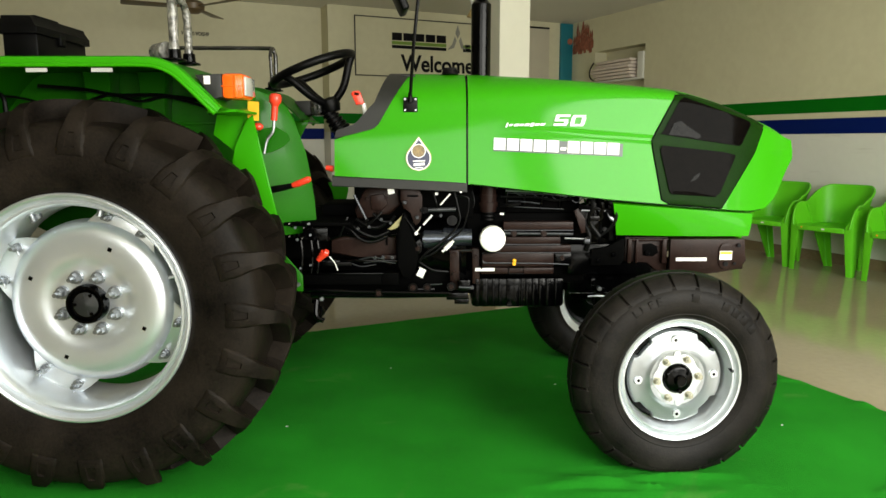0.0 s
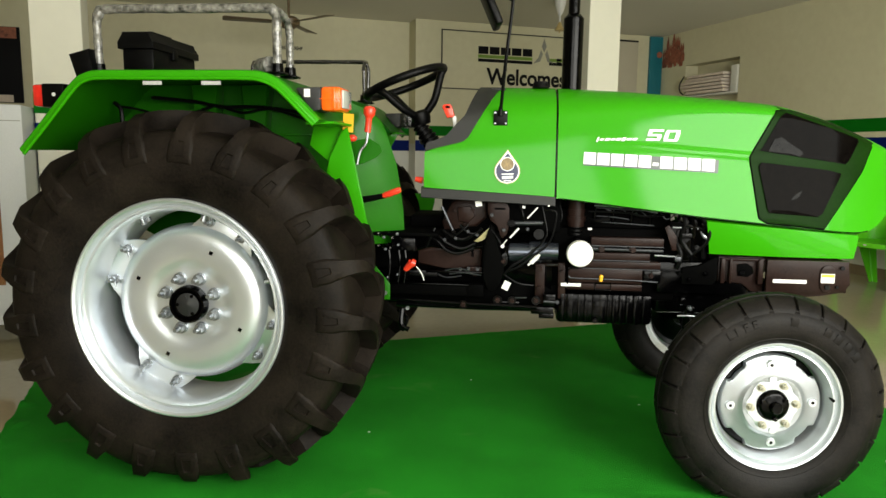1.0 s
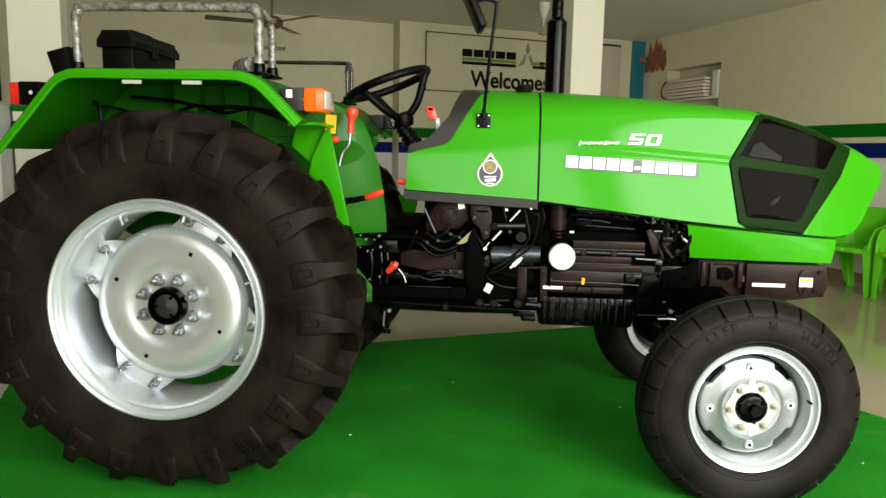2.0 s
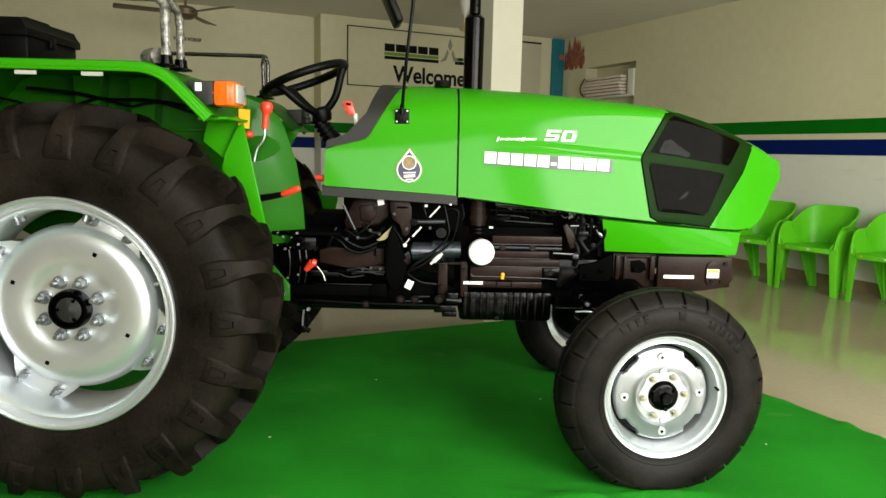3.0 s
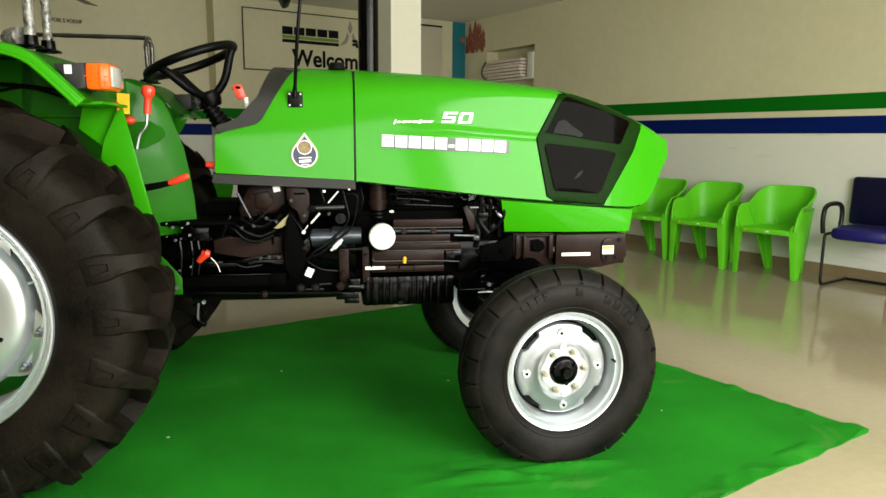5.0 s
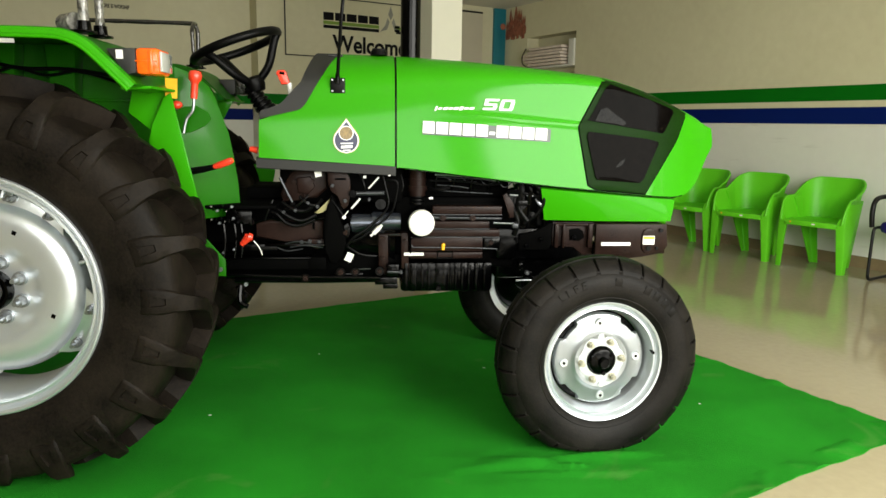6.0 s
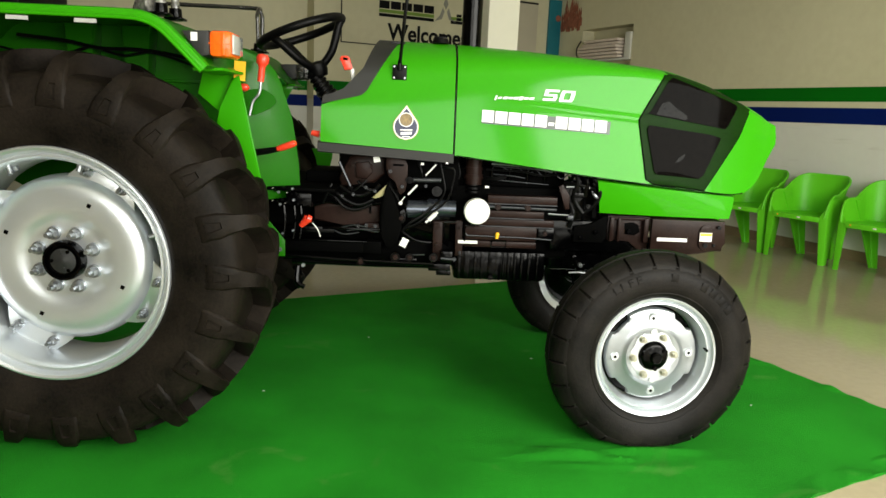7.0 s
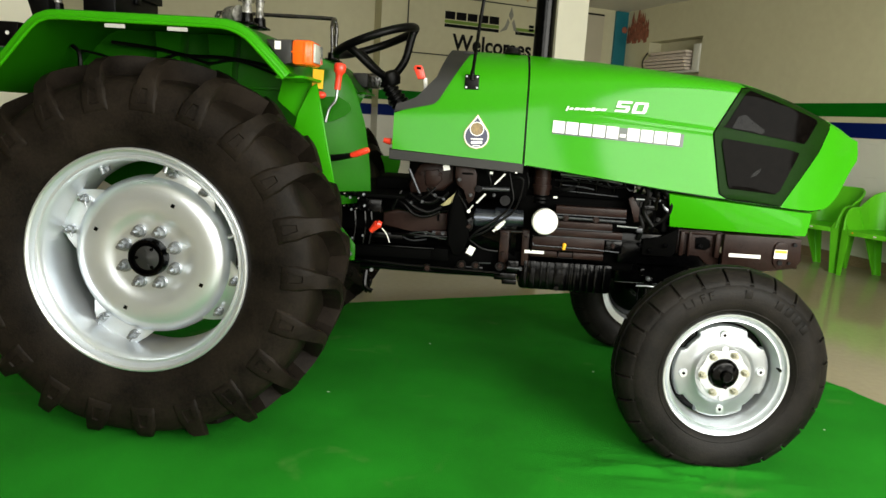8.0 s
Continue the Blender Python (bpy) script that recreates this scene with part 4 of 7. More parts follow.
def fender(mirror):
    def put(name, bm, m, parent=tractor, label="", smooth=40):
        if mirror:
            bmesh.ops.transform(bm, matrix=Matrix.Translation((0, 2 * YC, 0)) @ Matrix.Diagonal((1, -1, 1, 1)), verts=bm.verts[:])
        return part(name, bm, m, parent, label, smooth)
    bm = bmesh.new()
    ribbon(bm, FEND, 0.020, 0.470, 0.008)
    f = put("fender", bm, GREEN_SHADED, tractor, "green sheet-metal rear fender")
    bm = bmesh.new()
    n = len(FEND)
    prev = None
    for i, (x, z) in enumerate(FEND):            # rolled lip along the outer edge
        a, b = FEND[max(i - 1, 0)], FEND[min(i + 1, n - 1)]
        d = Vector((b[0] - a[0], 0, b[1] - a[1])).normalized()
        nr = Vector((-d.z, 0, d.x))
        p = Vector((x, 0, z))
        cur = [bm.verts.new(p + nr * o + Vector((0, y, 0))) for o, y in ((0.010, 0.032), (0.006, 0.018), (-0.004, 0.013), (-0.020, 0.014), (-0.022, 0.018), (-0.004, 0.024))]
        if prev:
            for k in range(6):
                bm.faces.new((prev[k], prev[(k + 1) % 6], cur[(k + 1) % 6], cur[k]))
        else:
            bm.faces.new(cur)
        prev = cur
    bm.faces.new(prev[::-1])
    put("fender_lip", bm, GREEN, f, "rolled green fender edge")
    bm = bmesh.new()
    bead = []
    for i, (x, z) in enumerate(FEND):
        a, b = FEND[max(i - 1, 0)], FEND[min(i + 1, n - 1)]
        d = Vector((b[0] - a[0], 0, b[1] - a[1])).normalized()
        bead.append(Vector((x, 0.013, z)) + Vector((-d.z, 0, d.x)) * -0.019)
    tube(bm, bead, 0.0065, 8)
    put("fender_bead", bm, GREEN, f, "glossy wired edge of the fender", 60)
    # inner wall of the fender, cut to the wheel's arch at the rear and carried forward to the platform
    bm = bmesh.new()
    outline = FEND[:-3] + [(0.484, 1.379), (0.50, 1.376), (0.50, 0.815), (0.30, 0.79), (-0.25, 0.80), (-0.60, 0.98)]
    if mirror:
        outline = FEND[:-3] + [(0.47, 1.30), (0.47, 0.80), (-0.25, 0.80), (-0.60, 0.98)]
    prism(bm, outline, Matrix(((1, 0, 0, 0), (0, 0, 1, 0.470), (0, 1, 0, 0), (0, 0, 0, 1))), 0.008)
    put("fender_inner_wall", bm, GREEN_SHADED, f, "green inner fender wall", 30)
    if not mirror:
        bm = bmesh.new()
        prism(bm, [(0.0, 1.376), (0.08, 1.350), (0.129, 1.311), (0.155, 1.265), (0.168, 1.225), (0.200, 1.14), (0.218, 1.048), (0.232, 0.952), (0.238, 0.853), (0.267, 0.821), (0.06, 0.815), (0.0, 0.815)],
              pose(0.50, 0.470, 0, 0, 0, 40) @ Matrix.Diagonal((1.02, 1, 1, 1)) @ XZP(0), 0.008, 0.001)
        put("fender_front_wall", bm, GREEN_SHADED, f, "green front wall of the fender, turned towards the platform", 30)
    bm = bmesh.new()
    box(bm, (0.24, 0.463, 1.252), (0.36, 0.014, 0.010), None, 0.003)
    put("wall_fold", bm, GREEN_SHADED, f)
    if not mirror:
        bm = bmesh.new()
        prism(bm, [(0.56, 0.795), (0.600, 0.762), (0.668, 0.680), (0.668, 0.618), (0.622, 0.618), (0.56, 0.70)], XZP(0.40), 0.006, 0.001)
        put("apron_foot", bm, GREEN_SHADED, f)
        bm = bmesh.new()
        cyl(bm, (0.650, 0.40, 0.645), (0.650, 0.39, 0.645), 0.009, seg=6)
        put("apron_bolt", bm, ZINC, f)
    # front apron behind the tyre, a flat plate with folded edge
    bm = bmesh.new()
    if mirror:
        tri = [(0.610, 0.975), (0.718, 0.975), (0.715, 0.930), (0.676, 0.766), (0.655, 0.80), (0.632, 0.93)]
    else:
        tri = [(0.515, 1.279), (0.490, 1.262), (0.447, 1.165), (0.434, 1.115), (0.45, 1.02), (0.590, 0.86), (0.592, 0.910)]
    prism(bm, tri, XZP(0.353), 0.006, 0.0015)
    put("fender_apron", bm, GREEN, f, "green front apron of the fender")
    bm = bmesh.new()
    prism(bm, [(0.38, 1.283), (0.530, 1.289), (0.480, 1.20), (0.437, 1.149), (0.363, 1.21)], XZP(0.375), 0.006, 0.001)
    prism(bm, [(0.435, 1.285), (0.530, 1.289), (0.530, 1.281), (0.435, 1.277)], XZP(0.10), 0.29)
    put("fender_gusset", bm, GREEN, f)
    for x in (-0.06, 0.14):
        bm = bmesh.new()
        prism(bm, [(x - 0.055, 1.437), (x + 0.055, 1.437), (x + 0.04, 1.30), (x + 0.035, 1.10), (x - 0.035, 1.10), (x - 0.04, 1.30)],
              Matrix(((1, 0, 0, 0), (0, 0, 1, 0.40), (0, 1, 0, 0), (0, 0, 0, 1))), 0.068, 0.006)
        put("fender_brace", bm, GREEN_SHADED, f)
    for x in (-0.058, 0.145):
        bm = bmesh.new()
        box(bm, (x, 0.0105, 1.4055), (0.066, 0.002, 0.012))
        put("fender_label", bm, GLASSY, f, "small pale label")
    bm = bmesh.new()
    tube(bm, smooth_path([(-0.37, 0.30, 1.36), (-0.345, 0.30, 1.335), (-0.335, 0.30, 1.27), (-0.29, 0.33, 1.235), (-0.18, 0.38, 1.225)]), 0.008, 6)
    tube(bm, smooth_path([(-0.26, 0.37, 1.385), (-0.10, 0.385, 1.372), (0.02, 0.385, 1.352), (0.16, 0.385, 1.352), (0.30, 0.38, 1.335), (0.44, 0.35, 1.30)]), 0.007, 6)
    tube(bm, smooth_path([(-0.02, 0.385, 1.355), (-0.10, 0.385, 1.325), (-0.16, 0.39, 1.29)]), 0.006, 6)
    tube(bm, smooth_path([(-0.55, 0.36, 1.335), (-0.40, 0.38, 1.350), (-0.28, 0.385, 1.330), (-0.20, 0.39, 1.30)]), 0.005, 6)
    tube(bm, smooth_path([(0.02, 0.385, 1.350), (0.10, 0.385, 1.330), (0.20, 0.385, 1.345), (0.33, 0.385, 1.310), (0.40, 0.38, 1.28)]), 0.005, 6)
    put("wiring", bm, BLACKP, f, "black wiring loom")
    # guard rail wrapped in plastic film
    bm = bmesh.new()
    xr, xf, y = -0.335, 0.318, 0.16
    base = [(xr, y, 1.455), (xr, y, 1.55), (xr, y, 1.63), (xr + 0.012, y, 1.66), (xr + 0.04, y, 1.672), (0, y, 1.672), (xf - 0.04, y, 1.670), (xf - 0.012, y, 1.658), (xf, y, 1.63), (xf, y, 1.55), (xf, y, 1.455)]
    pts = smooth_path(base, 8)
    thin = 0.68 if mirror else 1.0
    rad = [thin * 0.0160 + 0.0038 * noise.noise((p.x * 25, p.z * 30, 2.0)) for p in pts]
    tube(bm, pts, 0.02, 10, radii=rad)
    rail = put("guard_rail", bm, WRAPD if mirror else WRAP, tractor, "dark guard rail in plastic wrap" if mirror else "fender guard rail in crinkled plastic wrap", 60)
    bm = bmesh.new()
    pts = smooth_path([(xf + 0.005, y + 0.12, 1.455), (xf + 0.005, y + 0.12, 1.54), (xf + 0.003, y + 0.12, 1.62), (xf, y + 0.08, 1.655), (xf - 0.01, y + 0.01, 1.668)], 8)
    tube(bm, pts, 0.015, 10, radii=[thin * 0.0140 + 0.0030 * noise.noise((p.x * 25, p.z * 40, 5.0)) for p in pts])
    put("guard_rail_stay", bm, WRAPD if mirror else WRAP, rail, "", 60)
    for x, yy in ((xr, y), (xf, y), (xf + 0.005, y + 0.12)):
        bm = bmesh.new()
        cyl(bm, (x, yy, 1.446), (x, yy, 1.485), 0.023, 0.020, 14)
        box(bm, (x, yy, 1.452), (0.06, 0.06, 0.008), None, 0.002)
        put("rail_foot", bm, BLACK, rail, "black rail foot")
    # work lamp in wrap, rear black lamp, tail lamp, front indicator
    if not mirror:
        bm = bmesh.new()
        cyl(bm, (0.245, 0.20, 1.482), (0.290, 0.17, 1.482), 0.027, 0.030, 20)
        ball(bm, (0.243, 0.202, 1.482), 0.026, 14)
        put("work_lamp", bm, WRAP, tractor, "round work lamp in plastic wrap", 60)
    bm = bmesh.new()
    R = Matrix.Translation((-0.365, 0.15, 1.475)) @ Matrix.Rotation(radians(-14), 4, "Y")
    prism(bm, [(-0.036, -0.05), (0.026, -0.045), (0.036, 0.05), (-0.042, 0.05)], R @ Matrix(((1, 0, 0, 0), (0, 0, 1, -0.04), (0, 1, 0, 0), (0, 0, 0, 1))), 0.09, 0.006)
    put("rear_work_lamp", bm, BLACKP, tractor, "black plastic rear work lamp")
    bm = bmesh.new()
    box(bm, (-0.485, 0.19, 1.372), (0.085, 0.16, 0.082), None, 0.006)
    tl = put("tail_lamp", bm, BLACKP, tractor, "rear lamp with black housing")
    bm = bmesh.new()
    box(bm, (-0.547, 0.19, 1.372), (0.040, 0.15, 0.078), None, 0.010)
    box(bm, (-0.562, 0.19, 1.372), (0.016, 0.05, 0.060), None, 0.008)
    put("lens", bm, REDL, tl, "red tail lamp lens")
    bm = bmesh.new()
    cyl(bm, (-0.48, 0.113, 1.375), (-0.48, 0.108, 1.375), 0.007, seg=10)
    put("reflector", bm, WHITE, tl)
    bm = bmesh.new()
    prism(bm, [(0.415, 1.395), (0.50, 1.398), (0.50, 1.325), (0.470, 1.318)], Matrix(((1, 0, 0, 0), (0, 0, 1, 0.055), (0, 1, 0, 0), (0, 0, 0, 1))), 0.13, 0.005)
    hl = put("front_indicator", bm, GREYT, tractor, "front lamp with grey housing")
    bm = bmesh.new()
    box(bm, (0.533, 0.12, 1.360), (0.070, 0.124, 0.080), None, 0.012)
    box(bm, (0.530, 0.12, 1.360), (0.066, 0.128, 0.004), None, 0.001)
    box(bm, (0.543, 0.12, 1.360), (0.014, 0.130, 0.070), None, 0.004)
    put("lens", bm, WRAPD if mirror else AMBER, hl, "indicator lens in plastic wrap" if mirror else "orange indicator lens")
    bm = bmesh.new()
    box(bm, (0.571, 0.12, 1.360), (0.008, 0.108, 0.060), None, 0.003)
    put("lens", bm, GLASSY, hl, "clear front lens")
    bm = bmesh.new()
    box(bm, (0.455, 0.053, 1.378), (0.020, 0.003, 0.026))
    put("label", bm, WHITE, hl, "small white label")
    return f


fender(False)
fender(True)


# ---- under the bonnet: engine, gearbox, axles, pipes ----
XZ = Matrix(((1, 0, 0, 0), (0, 0, 1, 0), (0, 1, 0, 0), (0, 0, 0, 1)))


def plate(poly, y, depth, bevel=0.003):
    bm = bmesh.new()
    return prism(bm, poly, Matrix.Translation((0, y, 0)) @ XZ, depth, bevel)


def solid(name, c, s, m, parent=tractor, label="", bevel=0.006, rot=0.0):
    bm = bmesh.new()
    R = Matrix.Translation(c) @ Matrix.Rotation(radians(rot), 4, "Y")
    box(bm, (0, 0, 0), s, R, bevel)
    return part(name, bm, m, parent, label)


def rod(name, pts, r, m, parent=tractor, label="", seg=8, curved=True):
    bm = bmesh.new()
    tube(bm, smooth_path(pts, 6) if curved and len(pts) > 2 else pts, r, seg)
    return part(name, bm, m, parent, label)


def stud(name, c, r, h, m, parent=tractor, seg=14, head=True):
    bm = bmesh.new()
    x, y, z = c
    cyl(bm, (x, y, z), (x, y - h, z), r, r * 0.92, seg)
    if head:
        cyl(bm, (x, y - h, z), (x, y - h - 0.006, z), r * 0.6, seg=6)
    return part(name, bm, m, parent)


# Block face coloured near black, so the shade between its ledges is built in.
engine = solid("engine_block", (1.55, YC, 0.74), (0.50, 0.40, 0.30), MATTK, tractor, "cast engine block, coloured near black for the gaps between brown ledges", 0.012)
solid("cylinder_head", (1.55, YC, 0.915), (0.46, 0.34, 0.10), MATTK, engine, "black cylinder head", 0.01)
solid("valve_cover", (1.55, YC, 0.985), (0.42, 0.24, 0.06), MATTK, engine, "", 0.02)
# ledges along the block's side
for x0, x1, z, h, d in ((1.45, 1.735, 0.843, 0.032, 0.055), (1.44, 1.685, 0.782, 0.028, 0.050), (1.42, 1.73, 0.747, 0.028, 0.045)):
    solid("block_ledge", ((x0 + x1) / 2, 0.66 - d / 2, z), (x1 - x0, d, h), BROWNK, engine, "", 0.003)
    solid("ledge_flange", ((x0 + x1) / 2, 0.66 - d / 2 - 0.004, z - h / 2 - 0.002), (x1 - x0, d + 0.002, 0.003), DARKS, engine, "", 0)
rod("side_rail", [(1.45, 0.612, 0.811), (1.735, 0.612, 0.808)], 0.006, DARKS, engine)
for x in (1.493, 1.615):
    stud("block_boss", (x, 0.620, 0.811), 0.014, 0.016, BROWNK, engine)
cover = solid("pump_cover", (1.51, 0.645, 0.701), (0.30, 0.06, 0.058), BROWNK, engine, "brown-black cast pump cover", 0.004)
solid("pump_cover_lip", (1.51, 0.642, 0.655), (0.30, 0.06, 0.026), BROWNK, cover, "", 0.004)
solid("pump_drive", (1.70, 0.655, 0.700), (0.07, 0.06, 0.055), BLACK, cover, "", 0.006)
stud("bolt", (1.694, 0.622, 0.706), 0.010, 0.010, BROWNK, cover)
rod("cover_rib", [(1.362, 0.608, 0.664), (1.362, 0.606, 0.722), (1.375, 0.606, 0.731), (1.405, 0.608, 0.731)], 0.004, BLACK, cover)
rod("dipstick_tube", [(1.366, 0.605, 0.700), (1.372, 0.605, 0.692), (1.39, 0.605, 0.690), (1.60, 0.605, 0.688), (1.72, 0.605, 0.683)], 0.0028, DARKS, engine)
bm = bmesh.new()
cyl(bm, (1.495, 0.604, 0.680), (1.495, 0.604, 0.694), 0.007, 0.008, 12)
ball(bm, (1.496, 0.604, 0.699), 0.0085, 12)
part("dipstick_handle", bm, YELLOW, engine, "yellow dipstick handle")
rod("pump_outline", [(1.474, 0.609, 0.671), (1.535, 0.609, 0.671), (1.535, 0.609, 0.645), (1.474, 0.609, 0.645), (1.474, 0.609, 0.671)], 0.0035, BLACK, cover, "", 6, False)
solid("label", (1.376, 0.6065, 0.662), (0.080, 0.003, 0.013), WHITE, engine, "white label strip", 0)
# ribbed oil sump
sump = solid("oil_sump", (1.515, YC - 0.02, 0.560), (0.385, 0.46, 0.125), BLACK, engine, "black ribbed oil sump", 0.015)
for x, w in ((1.345, 0.014), (1.376, 0.024), (1.412, 0.010), (1.440, 0.012), (1.493, 0.054), (1.532, 0.010), (1.554, 0.014), (1.581, 0.014), (1.609, 0.014), (1.642, 0.020), (1.674, 0.012)):
    bm = bmesh.new()
    box(bm, (x, 0.627, 0.562), (w, 0.020, 0.118), None, 0.002)
    part("sump_rib", bm, BLACK, sump)
stud("drain_plug", (1.478, 0.610, 0.515), 0.011, 0.008, BLACK, sump)
# fuel filter with its white end
bm = bmesh.new()
cyl(bm, (1.400, 0.66, 0.802), (1.400, 0.52, 0.802), 0.050, seg=32)
filt = part("oil_filter", bm, BLACK, engine, "round oil filter")
bm = bmesh.new()
lathe(bm, [(0.0, 0.0), (0.040, 0.0), (0.049, -0.004), (0.052, -0.012), (0.052, -0.03), (0.0, -0.03)], wheel_axes(1.400, 0.502, 0.802), 40, False)
part("filter_cap", bm, WHITE, filt, "white round filter cap")
# intake pipe and rows of pipes above the block
bm = bmesh.new()
cyl(bm, (1.392, 0.68, 0.895), (1.392, 0.68, 1.03), 0.034, seg=20)
cyl(bm, (1.392, 0.68, 0.915), (1.392, 0.68, 0.935), 0.040, seg=20)
cyl(bm, (1.392, 0.68, 0.955), (1.392, 0.68, 0.965), 0.037, seg=20)
part("intake_pipe", bm, BROWNK, engine, "dark brown intake pipe")
bm = bmesh.new()
for z in (0.86, 0.875, 0.89, 0.905):
    cyl(bm, (1.392, 0.68, z), (1.392, 0.68, z + 0.008), 0.030, seg=20)
part("intake_bellows", bm, BLACKP, engine)
for k in range(4):
    x = 1.47 + 0.075 * k
    rod("injector_pipe", [(x, 0.70, 0.95), (x + 0.01, 0.66, 0.985), (x + 0.05, 0.64, 0.965 - 0.01 * k), (x + 0.09, 0.66, 0.955)], 0.0022, DARKS, engine)
    bm = bmesh.new()
    cyl(bm, (x, 0.72, 0.90), (x, 0.70, 0.97), 0.011, 0.008, 10)
    part("injector", bm, BLACK, engine)
rod("fuel_line", [(1.44, 0.64, 0.960), (1.58, 0.63, 0.958), (1.66, 0.63, 0.945), (1.74, 0.64, 0.950)], 0.004, BLACKP, engine)
rod("fuel_line", [(1.46, 0.63, 0.985), (1.60, 0.62, 0.978), (1.71, 0.63, 0.960)], 0.0035, ZINC, engine)
for z, y, x1 in ((0.938, 0.635, 1.60), (0.972, 0.628, 1.78), (0.915, 0.642, 1.70)):
    rod("engine_pipe", [(1.47, y, z + 0.004), (1.55, y - 0.006, z), (x1, y, z - 0.008)], 0.0022, DARKS, engine)
rod("heater_hose", [(1.44, 0.64, 0.925), (1.48, 0.62, 0.925), (1.52, 0.63, 0.935)], 0.008, BLACKP, engine)
for x, z in ((1.78, 0.985), (1.445, 0.89)):
    solid("clip_tag", (x, 0.625, z), (0.016, 0.004, 0.008), WHITE, engine, "white clip", 0)
# front of the engine: alternator, belt, fan shroud, radiator
bm = bmesh.new()
cyl(bm, (1.80, 0.70, 0.885), (1.80, 0.61, 0.885), 0.045, seg=24)
cyl(bm, (1.80, 0.61, 0.885), (1.80, 0.60, 0.885), 0.018, seg=16)
part("alternator", bm, BLACK, engine, "black alternator")
bm = bmesh.new()
tube(bm, [(1.86 + 0.002 * math.cos(t), YC - 0.05 + 0.17 * math.cos(t), 0.82 + 0.13 * math.sin(t)) for t in (2 * math.pi * k / 32 for k in range(32))], 0.008, 6, True)
part("fan_belt", bm, BLACKP, engine, "black fan belt")
solid("radiator", (1.945, YC, 0.93), (0.06, 0.50, 0.36), BLACK, tractor, "black radiator", 0.01)
solid("fan_shroud", (1.905, YC, 0.93), (0.03, 0.46, 0.32), BLACKP, tractor, "", 0.01)
for pts, r, m_ in (([(1.79, 0.61, 0.98), (1.81, 0.59, 0.93), (1.80, 0.60, 0.86), (1.84, 0.60, 0.80)], 0.010, BLACKP),
                   ([(1.76, 0.62, 0.92), (1.82, 0.585, 0.915), (1.88, 0.60, 0.90)], 0.007, BLACKP),
                   ([(1.83, 0.60, 0.97), (1.845, 0.59, 0.92), (1.84, 0.60, 0.87)], 0.014, BLACK),
                   ([(1.86, 0.59, 0.96), (1.90, 0.58, 0.90), (1.885, 0.59, 0.84), (1.83, 0.61, 0.79)], 0.009, BLACKP),
                   ([(1.77, 0.62, 0.87), (1.80, 0.60, 0.80), (1.79, 0.61, 0.74)], 0.010, BLACKP)):
    rod("hose", pts, r, m_, engine)
rod("coolant_clip", [(1.865, 0.575, 0.895), (1.875, 0.575, 0.875), (1.89, 0.575, 0.865)], 0.004, DARKS, engine)
bm = plate([(1.81, 0.745), (1.88, 0.755), (1.93, 0.790), (1.945, 0.790), (1.945, 0.70), (1.93, 0.68), (1.81, 0.68)], 0.60, 0.02)
part("mount_plate", bm, MATTK, tractor, "black engine mount plate")
for x, z in ((1.79, 0.79), (1.80, 0.72), (1.84, 0.70), (1.90, 0.725), (1.86, 0.83)):
    stud("bolt", (x, 0.60, z), 0.010, 0.010, BLACK, engine)
# front axle, kingpin and steering arms
solid("axle_support", (1.98, YC, 0.60), (0.50, 0.30, 0.14), BLACK, tractor, "black front axle bracket", 0.02)
axle = solid("front_axle", (2.035, YC, 0.455), (0.10, 1.06, 0.085), BLACK, tractor, "black front axle beam", 0.015)
for s in (-1, 1):
    bm = bmesh.new()
    cyl(bm, (2.035, YC + s * 0.52, 0.30), (2.035, YC + s * 0.52, 0.56), 0.035, 0.030, 16)
    cyl(bm, (2.035, YC + s * 0.52, 0.345), (2.035, YC + s * 0.64, 0.345), 0.035, 0.030, 16)
    part("kingpin", bm, BLACK, axle)
    rod("steering_arm", [(2.035, YC + s * 0.52, 0.55), (1.95, YC + s * 0.50, 0.56), (1.87, YC + s * 0.45, 0.55)], 0.016, BLACK, axle)
for x, z, w in ((1.85, 0.575, 0.035), (1.82, 0.61, 0.02), (1.88, 0.53, 0.03), (1.93, 0.57, 0.04)):
    solid("axle_fitting", (x, 0.62, z), (w, 0.05, 0.03), BLACK, axle, "", 0.006)
rod("grease_pipe", [(1.80, 0.59, 0.552), (1.84, 0.585, 0.555), (1.88, 0.59, 0.552)], 0.004, ZINC, axle)
stud("grease_cap", (1.845, 0.60, 0.585), 0.009, 0.02, ZINC, axle)
solid("front_frame_rail", (1.90, 0.66, 0.70), (0.36, 0.05, 0.13), BLACK, tractor, "black front frame rail", 0.01)
# clutch housing and gearbox
bm = bmesh.new()
cyl(bm, (1.09, YC, 0.71), (1.30, YC, 0.71), 0.20, 0.235, 36)
part("clutch_housing", bm, BLACK, tractor, "black clutch housing", 50)
bm = plate([(1.230, 0.740), (1.270, 0.742), (1.272, 0.575), (1.233, 0.575)], 0.615, 0.05, 0.005)
fl = part("flange", bm, BROWNK, tractor, "dark brown engine flange")
bm = plate([(1.323, 0.748), (1.352, 0.748), (1.356, 0.600), (1.326, 0.600)], 0.618, 0.04, 0.004)
part("flange_column", bm, BROWNK, fl)
solid("flange_bridge", (1.298, 0.635, 0.738), (0.060, 0.03, 0.010), BROWNK, fl, "", 0.002)
rod("flange_edge", [(1.276, 0.607, 0.741), (1.322, 0.607, 0.743)], 0.003, DARKS, fl, "", 6, False)
for x, z, rad in ((1.247, 0.722, 0.015), (1.249, 0.645, 0.009), (1.340, 0.715, 0.008)):
    stud("flange_bolt", (x, 0.615, z), rad, 0.010, BROWNK, fl)
